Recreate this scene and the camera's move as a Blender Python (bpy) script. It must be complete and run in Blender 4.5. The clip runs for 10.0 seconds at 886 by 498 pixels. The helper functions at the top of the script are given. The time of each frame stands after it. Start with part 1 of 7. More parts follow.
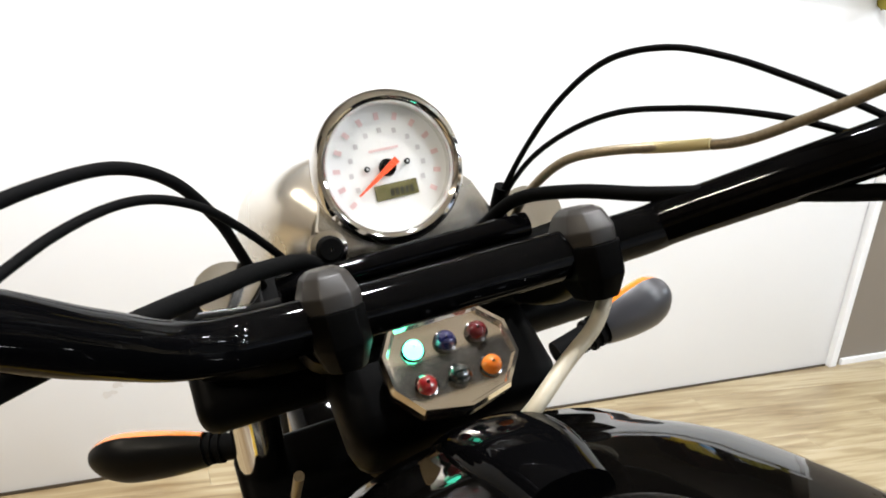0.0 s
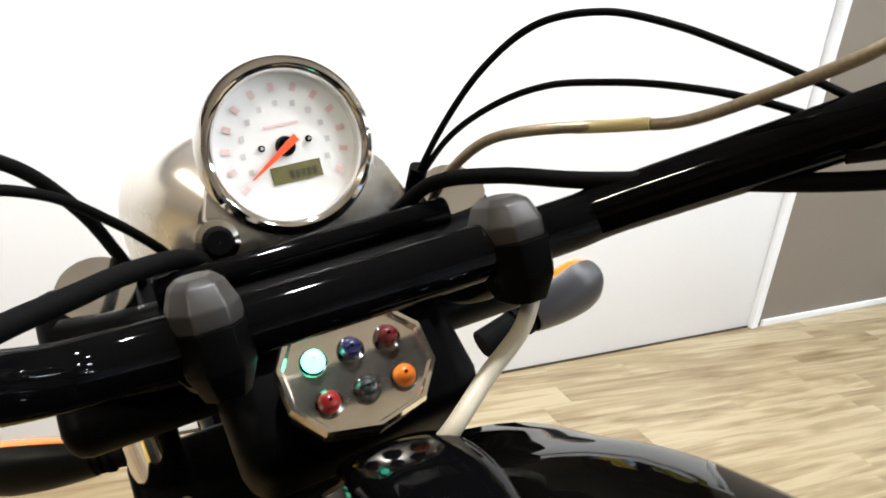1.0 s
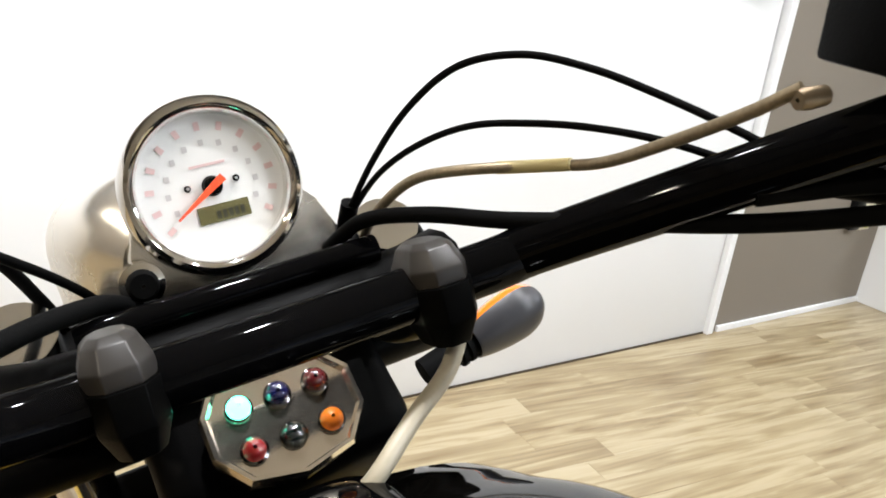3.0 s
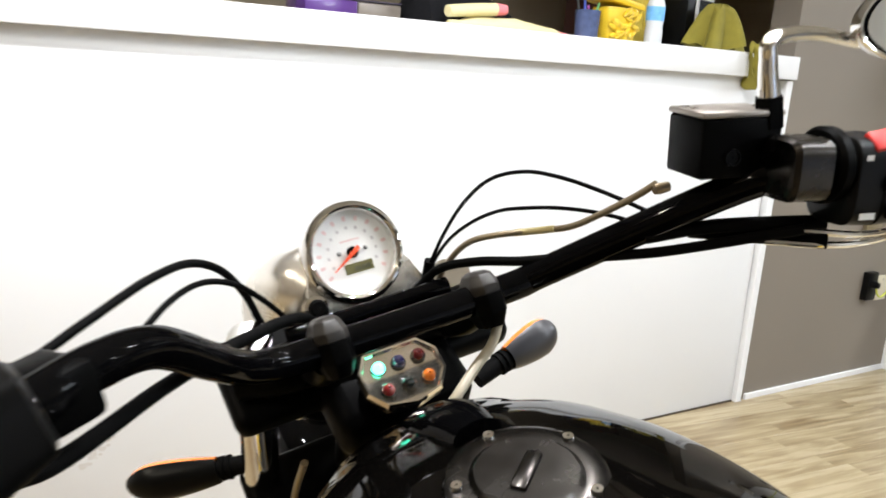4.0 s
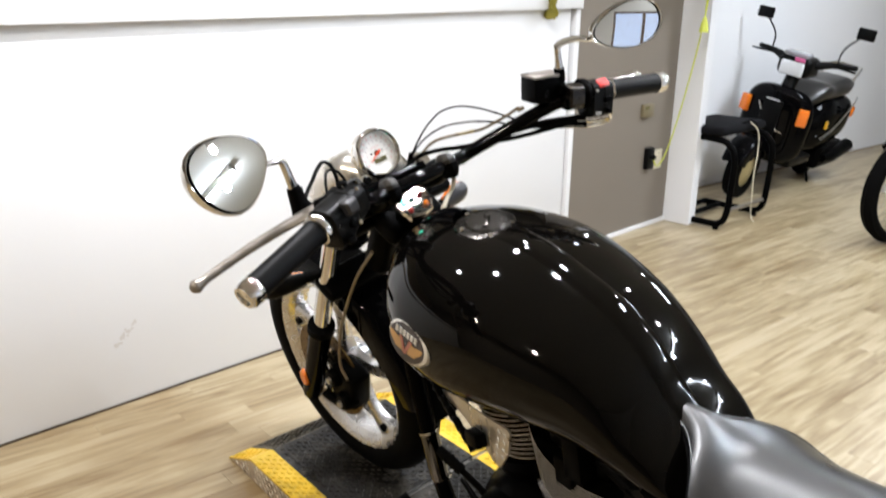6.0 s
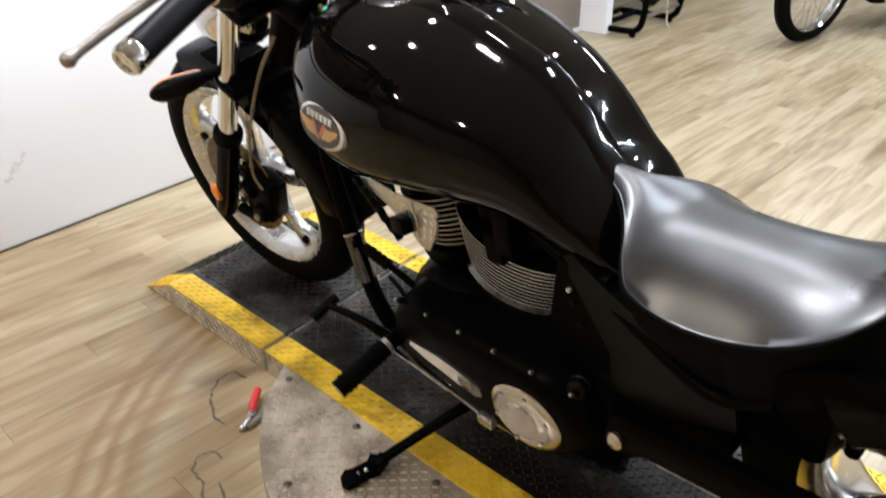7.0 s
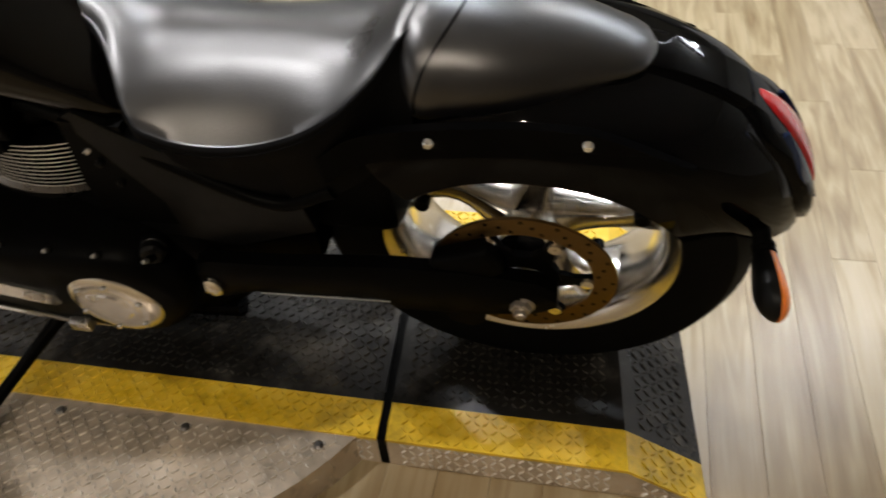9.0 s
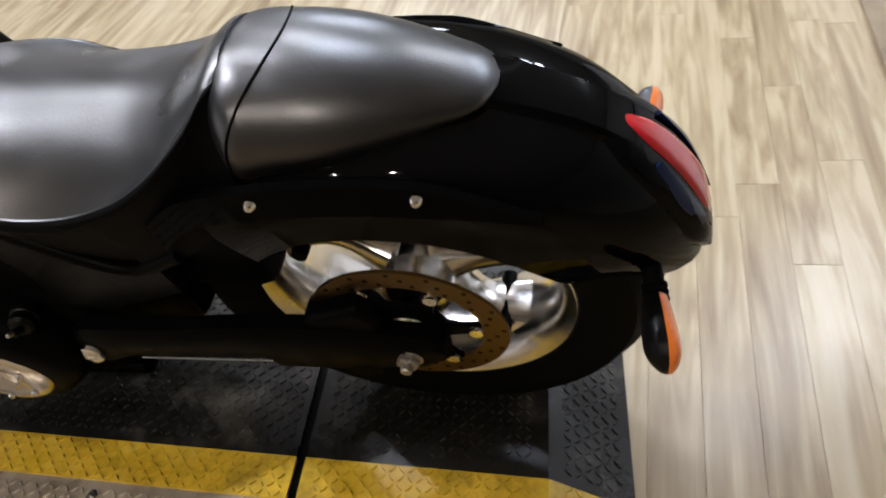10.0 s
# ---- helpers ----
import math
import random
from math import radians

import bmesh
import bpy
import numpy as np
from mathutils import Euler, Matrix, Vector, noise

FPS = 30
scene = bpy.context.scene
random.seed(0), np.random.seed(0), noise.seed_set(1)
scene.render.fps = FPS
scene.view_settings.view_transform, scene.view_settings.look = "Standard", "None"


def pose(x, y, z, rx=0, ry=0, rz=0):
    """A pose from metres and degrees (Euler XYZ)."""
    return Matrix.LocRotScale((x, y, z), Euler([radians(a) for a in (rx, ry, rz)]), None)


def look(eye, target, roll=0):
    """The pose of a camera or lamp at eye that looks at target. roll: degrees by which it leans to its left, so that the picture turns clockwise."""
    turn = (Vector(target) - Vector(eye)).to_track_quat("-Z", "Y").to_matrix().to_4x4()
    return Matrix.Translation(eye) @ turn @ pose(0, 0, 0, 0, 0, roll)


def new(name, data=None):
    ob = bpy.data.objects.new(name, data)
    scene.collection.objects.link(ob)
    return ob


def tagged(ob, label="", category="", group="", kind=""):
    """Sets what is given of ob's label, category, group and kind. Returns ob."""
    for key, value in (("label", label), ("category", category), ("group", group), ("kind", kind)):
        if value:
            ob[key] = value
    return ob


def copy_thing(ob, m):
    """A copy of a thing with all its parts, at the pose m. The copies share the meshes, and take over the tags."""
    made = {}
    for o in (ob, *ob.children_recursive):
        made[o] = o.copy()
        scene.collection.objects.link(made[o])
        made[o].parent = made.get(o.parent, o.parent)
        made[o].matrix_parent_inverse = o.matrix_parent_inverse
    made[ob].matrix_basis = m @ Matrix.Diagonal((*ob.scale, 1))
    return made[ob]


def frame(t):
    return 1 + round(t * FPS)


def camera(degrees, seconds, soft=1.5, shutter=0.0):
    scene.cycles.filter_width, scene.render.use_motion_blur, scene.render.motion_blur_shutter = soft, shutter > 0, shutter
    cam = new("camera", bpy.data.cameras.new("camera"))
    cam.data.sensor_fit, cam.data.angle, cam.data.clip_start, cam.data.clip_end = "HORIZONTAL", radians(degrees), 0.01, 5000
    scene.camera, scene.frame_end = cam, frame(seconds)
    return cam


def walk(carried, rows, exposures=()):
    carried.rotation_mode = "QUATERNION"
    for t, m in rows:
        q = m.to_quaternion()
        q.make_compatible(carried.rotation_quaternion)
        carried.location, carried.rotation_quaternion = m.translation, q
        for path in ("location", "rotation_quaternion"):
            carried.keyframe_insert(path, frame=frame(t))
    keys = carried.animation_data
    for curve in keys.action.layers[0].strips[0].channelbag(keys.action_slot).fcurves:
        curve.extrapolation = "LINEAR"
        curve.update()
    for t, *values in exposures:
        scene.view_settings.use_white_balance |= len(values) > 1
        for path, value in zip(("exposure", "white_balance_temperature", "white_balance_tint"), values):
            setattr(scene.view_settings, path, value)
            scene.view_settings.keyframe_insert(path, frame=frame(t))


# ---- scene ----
cam = camera(58.5, 10.0, soft=1.75, shutter=0.3)
PATH = [
    (0, (-0.38, 0.805, 1.157), (0.353, 2.564, 0.551), 6.5),
    (0.5, (-0.364, 0.84, 1.146), (0.445, 2.546, 0.487), 7.0),
    (1, (-0.344, 0.859, 1.156), (0.543, 2.519, 0.479), 7.8),
    (1.5, (-0.336, 0.863, 1.171), (0.557, 2.547, 0.566), 7.8),
    (2, (-0.324, 0.861, 1.163), (0.601, 2.52, 0.536), 7.3),
    (2.5, (-0.322, 0.861, 1.16), (0.652, 2.488, 0.523), 6.7),
    (2.7, (-0.323, 0.872, 1.167), (0.643, 2.492, 0.501), 8.0),
    (3.8, (-0.426, 0.655, 1.197), (0.536, 2.346, 0.734), 4.9),
    (4, (-0.493, 0.569, 1.222), (0.397, 2.309, 0.801), 4.4),
    (4.5, (-0.705, 0.376, 1.289), (0.352, 2.015, 0.846), 3.2),
    (5, (-0.971, 0.17, 1.375), (0.233, 1.718, 0.981), 2.3),
    (5.2, (-1.043, 0.056, 1.383), (0.147, 1.619, 1.008), 2.4),
    (6.3, (-1.163, -0.042, 1.313), (0.075, 1.35, 0.584), -0.1),
    (6.5, (-1.157, -0.014, 1.28), (0.09, 1.328, 0.478), -0.6),
    (7, (-1.13, -0.006, 1.218), (0.134, 1.206, 0.251), -0.4),
    (7.5, (-1.109, -0.015, 1.161), (0.115, 1.077, 0.017), -1.0),
    (8, (-1.09, -0.034, 1.142), (0.2, 0.946, -0.031), -2.6),
    (8.5, (-1.054, -0.066, 1.139), (0.351, 0.665, -0.083), -4.0),
    (9, (-1.004, -0.108, 1.133), (0.45, 0.289, -0.182), -5.6),
    (9.5, (-0.963, -0.161, 1.118), (0.509, 0.048, -0.22), -5.7),
    (10, (-0.838, -0.297, 1.107), (0.572, 0.202, -0.22), -12.2),
]
walk(cam, [(t, look(eye, target, roll)) for t, eye, target, roll in PATH],
     exposures=[(0, 0.58, 6500, 10), (4.0, 0.5, 6500, 10), (5.2, 0.46, 6500, 11), (6.3, 0.5, 6300, 12), (7.5, 0.56, 6150, 13), (8.5, 0.4, 6150, 13), (9.0, 0.27, 6650, 12), (9.5, 0.27, 6500, 12), (10, 0.44, 6100, 15)])

# ---- light ----
world = bpy.data.worlds.new("world")
scene.world = world
world.use_nodes = True
world.node_tree.nodes["Background"].inputs[0].default_value = (0.75, 0.85, 1.0, 1)
world.node_tree.nodes["Background"].inputs[1].default_value = 0.4
CEIL = 2.75


def lamp(name, kind, energy, m, color=(1, 1, 1), size=0.1, size_y=None, spot=None):
    d = bpy.data.lights.new(name, kind)
    d.energy, d.color = energy, color
    if kind == "AREA":
        d.size = size
        if size_y:
            d.shape, d.size_y = "RECTANGLE", size_y
    else:
        d.shadow_soft_size = size
    if spot:
        d.spot_size, d.spot_blend = radians(spot), 0.5
    ob = new(name, d)
    ob.matrix_world = m
    return ob


WARM = (1.0, 0.89, 0.72)
SOFT_WHITE = (0.92, 0.93, 0.95)
COOL = (0.82, 0.91, 1.0)
# spots past x 4 are added to brighten the scooter wall and far room
SPOTS = [(-2.6, 0.3, 66), (-0.7, 2.3, 24), (-2.9, 1.6, 54), (-0.35, 1.5, 100), (0.45, 1.75, 58), (0.42, 0.96, 44), (1.36, 0.66, 42), (2.5, 1.78, 8), (2.95, 2.35, 32), (4.4, 1.9, 24), (6.2, 2.2, 26), (1.9, -0.7, 40)]
for sx, sy, watts in SPOTS:
    narrow = sx == 2.5
    lamp("downlight_lamp", "SPOT", watts, pose(sx, sy, CEIL - 0.09), WARM if sx < -1 else SOFT_WHITE, 0.04, None, 84 if narrow else 155)
# the panel at x 4.6 is an added fill for the scooter wall
PANELS = [(0.98, 0.12, 0.15, 0.28, 14), (4.6, 1.0, 0.5, 1.15, 60), (2.6, -1.7, 0.07, 1.3, 20)]
for tx, ty, tw, tl, watts in PANELS:
    lamp("panel_lamp", "AREA", watts, pose(tx, ty, CEIL - 0.075), COOL, tw, tl)
for ty in (-1.3, -2.1):  # the bare tube of the batten also lights the ceiling round it
    lamp("tube_lamp", "POINT", 26, pose(2.6, ty, CEIL - 0.16), COOL, 0.05)

# ---- materials ----


def mat(name, color, rough=0.5, metal=0.0, coat=0.0, spec=0.5, noise_scale=None, noise_amt=0.0, bump=0.0, bump_scale=200.0, rough_amt=0.0, emit=None, emit_strength=0.0, transmission=0.0):
    """A principled material, with mottling, roughness variation and fine relief where asked for."""
    m = bpy.data.materials.new(name)
    m.use_nodes = True
    nt = m.node_tree
    b = nt.nodes["Principled BSDF"]
    b.inputs["Base Color"].default_value = (*color, 1)
    b.inputs["Roughness"].default_value = rough
    b.inputs["Metallic"].default_value = metal
    b.inputs["Coat Weight"].default_value = coat
    b.inputs["Coat Roughness"].default_value = 0.04
    b.inputs["Specular IOR Level"].default_value = spec
    b.inputs["Transmission Weight"].default_value = transmission
    if emit:
        b.inputs["Emission Color"].default_value = (*emit, 1)
        b.inputs["Emission Strength"].default_value = emit_strength
    co = nt.nodes.new("ShaderNodeTexCoord")
    if noise_scale:
        n = nt.nodes.new("ShaderNodeTexNoise")
        n.inputs["Scale"].default_value, n.inputs["Detail"].default_value = noise_scale, 6
        nt.links.new(co.outputs["Object"], n.inputs["Vector"])
        if noise_amt:
            mix = nt.nodes.new("ShaderNodeMix")
            mix.data_type = "RGBA"
            mix.inputs["A"].default_value = (*[c * (1 - noise_amt) for c in color], 1)
            mix.inputs["B"].default_value = (*[min(1, c * (1 + noise_amt)) for c in color], 1)
            nt.links.new(n.outputs["Fac"], mix.inputs["Factor"])
            nt.links.new(mix.outputs["Result"], b.inputs["Base Color"])
        if rough_amt:
            mr = nt.nodes.new("ShaderNodeMapRange")
            mr.inputs["To Min"].default_value, mr.inputs["To Max"].default_value = max(0.02, rough - rough_amt), min(1, rough + rough_amt)
            mr.inputs["From Min"].default_value, mr.inputs["From Max"].default_value = 0.3, 0.7
            nt.links.new(n.outputs["Fac"], mr.inputs["Value"])
            nt.links.new(mr.outputs["Result"], b.inputs["Roughness"])
    if bump:
        n2 = nt.nodes.new("ShaderNodeTexNoise")
        n2.inputs["Scale"].default_value, n2.inputs["Detail"].default_value = bump_scale, 4
        nt.links.new(co.outputs["Object"], n2.inputs["Vector"])
        bp = nt.nodes.new("ShaderNodeBump")
        bp.inputs["Strength"].default_value, bp.inputs["Distance"].default_value = bump, 0.002
        nt.links.new(n2.outputs["Fac"], bp.inputs["Height"])
        nt.links.new(bp.outputs["Normal"], b.inputs["Normal"])
    return m


BLACK_PAINT = mat("black_paint", (0.0015, 0.0015, 0.0017), 0.3, coat=1.0, spec=0.0)
BLACK_PAINT.node_tree.nodes["Principled BSDF"].inputs["Coat Weight"].default_value = 0.42
BLACK_PAINT.node_tree.nodes["Principled BSDF"].inputs["Coat IOR"].default_value = 1.3
TANK_PAINT = mat("black_tank_lacquer", (0.0016, 0.0014, 0.0012), 0.3, coat=1.0, spec=0.0)
TANK_PAINT.node_tree.nodes["Principled BSDF"].inputs["Coat IOR"].default_value = 1.32
# thumb switch grey; also the black right-hand signals as light greys them
GREY_AND_LIT_BLACK = mat("grey_and_lit_black_plastic", (0.03, 0.03, 0.034), 0.34, spec=0.5, noise_scale=40, rough_amt=0.06)
FRAME_PAINT = mat("black_frame_paint", (0.0012, 0.0012, 0.0013), 0.3, coat=0.14, spec=0.0)
FRAME_PAINT.node_tree.nodes["Principled BSDF"].inputs["Coat IOR"].default_value = 1.3
SATIN_BLACK = mat("satin_black", (0.0015, 0.0015, 0.0015), 0.4, spec=0.03, noise_scale=30, rough_amt=0.1, bump=0.08, bump_scale=900)
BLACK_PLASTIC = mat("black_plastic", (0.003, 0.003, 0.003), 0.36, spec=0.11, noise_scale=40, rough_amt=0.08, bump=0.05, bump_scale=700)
RUBBER = mat("rubber", (0.002, 0.002, 0.002), 0.7, spec=0.05, noise_scale=25, noise_amt=0.3, bump=0.1, bump_scale=500)
GRIP = mat("grip_rubber", (0.004, 0.004, 0.0044), 0.45, spec=0.13, noise_scale=60, noise_amt=0.2, bump=0.1, bump_scale=900)
LEATHER = mat("leather", (0.004, 0.004, 0.0046), 0.33, coat=0.3, spec=0.7, noise_scale=9, rough_amt=0.06, bump=0.16, bump_scale=380)
LEATHER.node_tree.nodes["Principled BSDF"].inputs["Coat Roughness"].default_value = 0.31
LEATHER.node_tree.nodes["Principled BSDF"].inputs["Coat IOR"].default_value = 1.6
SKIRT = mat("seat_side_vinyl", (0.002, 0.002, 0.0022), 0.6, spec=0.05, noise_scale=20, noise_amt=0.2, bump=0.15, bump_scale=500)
CHROME = mat("chrome", (0.82, 0.81, 0.79), 0.06, 1.0, noise_scale=14, rough_amt=0.03)
SATIN_CHROME = mat("satin_chrome", (0.88, 0.85, 0.79), 0.26, 0.85, noise_scale=18, rough_amt=0.05)
WHEEL_ALU = mat("machined_wheel", (0.62, 0.61, 0.6), 0.26, 0.9, noise_scale=25, rough_amt=0.08)
ALU = mat("polished_aluminium", (0.72, 0.70, 0.67), 0.2, 1.0, noise_scale=22, rough_amt=0.08)
CAST = mat("cast_aluminium", (0.62, 0.6, 0.57), 0.33, 1.0, noise_scale=40, rough_amt=0.1, bump=0.05, bump_scale=300)
STEEL = mat("steel", (0.45, 0.43, 0.4), 0.35, 1.0, noise_scale=30, rough_amt=0.12)
ROTOR = mat("rotor_steel", (0.15, 0.095, 0.035), 0.36, 1.0, noise_scale=30, noise_amt=0.25, rough_amt=0.1)
ORANGE = mat("orange_lens", (0.85, 0.2, 0.015), 0.2, coat=0.6, noise_scale=120, noise_amt=0.15)
RED_LENS = mat("red_lens", (0.48, 0.009, 0.014), 0.18, coat=0.4, noise_scale=90, noise_amt=0.2)
WHITE_PAINT = mat("white_paint", (0.76, 0.765, 0.775), 0.4, noise_scale=2.2, noise_amt=0.03, bump=0.05, bump_scale=260, rough_amt=0.1)
BEIGE_WALL = mat("beige_wall", (0.4, 0.335, 0.235), 0.7, noise_scale=2.5, noise_amt=0.06, bump=0.12, bump_scale=240)
CREAM_WALL = mat("cream_wall", (0.62, 0.59, 0.54), 0.65, noise_scale=1.8, noise_amt=0.05, bump=0.12, bump_scale=240)
TAN_WALL = mat("tan_wall", (0.19, 0.163, 0.132), 0.65, noise_scale=1.8, noise_amt=0.06, bump=0.12, bump_scale=240)
CEILING = mat("ceiling_paint", (0.58, 0.56, 0.52), 0.8, noise_scale=3, noise_amt=0.05)


SMOKED_CHROME = mat("smoked_chrome", (0.12, 0.118, 0.115), 0.12, 1.0, noise_scale=40, rough_amt=0.04)
WORN_ALLOY = mat("worn_alloy", (0.3, 0.27, 0.24), 0.38, 0.7, noise_scale=45, noise_amt=0.2, rough_amt=0.12, bump=0.04, bump_scale=300)
DARK_METAL = mat("dark_metal", (0.16, 0.15, 0.14), 0.3, 1.0, noise_scale=60, rough_amt=0.1)


def plate_mat(name, color, rough, wear, metal, low=0.6):
    """Painted checker plate: worn to the metal here and there, with scuffs."""
    m = mat(name, color, rough, metal, noise_scale=9, rough_amt=0.16, bump=0.12, bump_scale=350)
    nt = m.node_tree
    b = nt.nodes["Principled BSDF"]
    co = nt.nodes.new("ShaderNodeTexCoord")
    n = nt.nodes.new("ShaderNodeTexNoise")
    n.inputs["Scale"].default_value, n.inputs["Detail"].default_value, n.inputs["Roughness"].default_value = 7, 9, 0.7
    nt.links.new(co.outputs["Object"], n.inputs["Vector"])
    r = nt.nodes.new("ShaderNodeValToRGB")
    e = r.color_ramp.elements
    e[0].position, e[0].color = 0.38, (*[c * low for c in color], 1)
    e[1].position, e[1].color = 0.72, (*wear, 1)
    e.new(0.52).color = (*color, 1)
    nt.links.new(n.outputs["Fac"], r.inputs["Fac"])
    nt.links.new(r.outputs["Color"], b.inputs["Base Color"])
    return m


DECK_BLACK = plate_mat("deck_black", (0.0125, 0.0115, 0.01), 0.32, (0.09, 0.082, 0.07), 0.08)
DECK_BLACK.node_tree.nodes["Principled BSDF"].inputs["Specular IOR Level"].default_value = 0.28
DECK_YELLOW = plate_mat("deck_yellow", (0.76, 0.5, 0.03), 0.36, (0.82, 0.6, 0.1), 0.0, 0.5)
DECK_SILVER = plate_mat("deck_silver", (0.55, 0.46, 0.355), 0.3, (0.68, 0.6, 0.5), 0.45, 0.55)
TREAD_BLACK = plate_mat("tread_worn_black", (0.065, 0.06, 0.051), 0.24, (0.24, 0.22, 0.19), 0.5)
TREAD_SILVER = plate_mat("tread_polished", (0.72, 0.66, 0.57), 0.26, (0.86, 0.83, 0.78), 0.35, 0.9)


def wood_mat():
    """Grey-brown vinyl planks: long streaks, blotches, and a tone of its own for each plank."""
    m = bpy.data.materials.new("vinyl_wood")
    m.use_nodes = True
    nt = m.node_tree
    b = nt.nodes["Principled BSDF"]
    co = nt.nodes.new("ShaderNodeTexCoord")
    info = nt.nodes.new("ShaderNodeObjectInfo")
    off = nt.nodes.new("ShaderNodeVectorMath")
    off.operation = "MULTIPLY_ADD"
    off.inputs[1].default_value = (1, 1, 1)
    mul = nt.nodes.new("ShaderNodeVectorMath")
    mul.operation = "SCALE"
    mul.inputs["Scale"].default_value = 37.0
    comb = nt.nodes.new("ShaderNodeCombineXYZ")
    geo = nt.nodes.new("ShaderNodeNewGeometry")
    tone = nt.nodes.new("ShaderNodeMath")
    tone.operation = "ADD"
    nt.links.new(info.outputs["Random"], tone.inputs[0])
    nt.links.new(geo.outputs["Random Per Island"], tone.inputs[1])
    for k in range(3):
        nt.links.new(tone.outputs[0], comb.inputs[k])
    nt.links.new(comb.outputs[0], mul.inputs[0])
    nt.links.new(co.outputs["Object"], off.inputs[0])
    nt.links.new(mul.outputs[0], off.inputs[2])
    mp = nt.nodes.new("ShaderNodeMapping")
    mp.inputs["Scale"].default_value = (1.6, 20, 1)
    nt.links.new(off.outputs[0], mp.inputs["Vector"])
    n1 = nt.nodes.new("ShaderNodeTexNoise")
    n1.inputs["Scale"].default_value, n1.inputs["Detail"].default_value, n1.inputs["Roughness"].default_value, n1.inputs["Distortion"].default_value = 1.5, 3, 0.5, 0.9
    nt.links.new(mp.outputs[0], n1.inputs["Vector"])
    mp2 = nt.nodes.new("ShaderNodeMapping")
    mp2.inputs["Scale"].default_value = (1.8, 9.0, 1)
    nt.links.new(off.outputs[0], mp2.inputs["Vector"])
    n2 = nt.nodes.new("ShaderNodeTexNoise")
    n2.inputs["Scale"].default_value, n2.inputs["Detail"].default_value = 1.7, 4
    nt.links.new(mp2.outputs[0], n2.inputs["Vector"])
    mp3 = nt.nodes.new("ShaderNodeMapping")
    mp3.inputs["Scale"].default_value = (4, 80, 1)
    nt.links.new(off.outputs[0], mp3.inputs["Vector"])
    n3 = nt.nodes.new("ShaderNodeTexNoise")
    n3.inputs["Scale"].default_value, n3.inputs["Detail"].default_value = 1.5, 6
    nt.links.new(mp3.outputs[0], n3.inputs["Vector"])
    add = nt.nodes.new("ShaderNodeMath")
    add.operation = "MULTIPLY_ADD"
    add.inputs[1].default_value = 0.4
    nt.links.new(n2.outputs["Fac"], add.inputs[0])
    half = nt.nodes.new("ShaderNodeMath")
    half.operation = "MULTIPLY"
    half.inputs[1].default_value = 0.76
    nt.links.new(n1.outputs["Fac"], half.inputs[0])
    nt.links.new(half.outputs[0], add.inputs[2])
    add2 = nt.nodes.new("ShaderNodeMath")
    add2.operation = "MULTIPLY_ADD"
    add2.inputs[1].default_value = 0.16
    nt.links.new(n3.outputs["Fac"], add2.inputs[0])
    nt.links.new(add.outputs[0], add2.inputs[2])
    rnd = nt.nodes.new("ShaderNodeMath")
    rnd.operation = "MULTIPLY_ADD"
    rnd.inputs[1].default_value = 0.16
    frac = nt.nodes.new("ShaderNodeMath")
    frac.operation = "FRACT"
    nt.links.new(tone.outputs[0], frac.inputs[0])
    nt.links.new(frac.outputs[0], rnd.inputs[0])
    nt.links.new(add2.outputs[0], rnd.inputs[2])
    r = nt.nodes.new("ShaderNodeValToRGB")
    e = r.color_ramp.elements
    e[0].position, e[0].color = 0.44, (0.19, 0.128, 0.06, 1)
    e[1].position, e[1].color = 0.92, (0.465, 0.392, 0.262, 1)
    e.new(0.58).color = (0.28, 0.213, 0.121, 1)
    e.new(0.68).color = (0.35, 0.278, 0.162, 1)
    e.new(0.77).color = (0.425, 0.349, 0.22, 1)
    level = nt.nodes.new("ShaderNodeMath")
    level.operation = "SUBTRACT"
    level.inputs[1].default_value = 0.06
    nt.links.new(rnd.outputs[0], level.inputs[0])
    nt.links.new(level.outputs[0], r.inputs["Fac"])
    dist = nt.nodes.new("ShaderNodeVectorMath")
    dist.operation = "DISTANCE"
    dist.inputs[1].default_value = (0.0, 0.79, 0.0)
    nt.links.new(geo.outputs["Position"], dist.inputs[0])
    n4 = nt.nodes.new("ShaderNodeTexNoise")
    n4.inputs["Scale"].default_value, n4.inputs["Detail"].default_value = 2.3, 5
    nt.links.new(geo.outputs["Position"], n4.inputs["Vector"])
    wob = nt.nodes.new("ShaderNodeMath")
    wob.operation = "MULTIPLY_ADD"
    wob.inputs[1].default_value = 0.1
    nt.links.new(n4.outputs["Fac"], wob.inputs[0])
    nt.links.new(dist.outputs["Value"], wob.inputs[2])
    # brown scuff arcs round the turntable, then a broad tint out past them
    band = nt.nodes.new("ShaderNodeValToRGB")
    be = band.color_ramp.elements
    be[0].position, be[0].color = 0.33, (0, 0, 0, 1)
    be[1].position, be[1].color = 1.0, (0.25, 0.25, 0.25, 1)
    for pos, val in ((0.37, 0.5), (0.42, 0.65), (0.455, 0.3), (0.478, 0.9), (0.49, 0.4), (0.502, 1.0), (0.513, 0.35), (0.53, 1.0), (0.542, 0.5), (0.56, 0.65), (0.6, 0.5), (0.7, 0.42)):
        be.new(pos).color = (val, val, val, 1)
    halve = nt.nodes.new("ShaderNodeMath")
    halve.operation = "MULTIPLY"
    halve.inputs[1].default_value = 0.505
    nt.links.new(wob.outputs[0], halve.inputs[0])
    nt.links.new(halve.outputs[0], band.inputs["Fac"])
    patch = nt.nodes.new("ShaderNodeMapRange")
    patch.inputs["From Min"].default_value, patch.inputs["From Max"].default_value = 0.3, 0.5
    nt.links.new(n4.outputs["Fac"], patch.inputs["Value"])
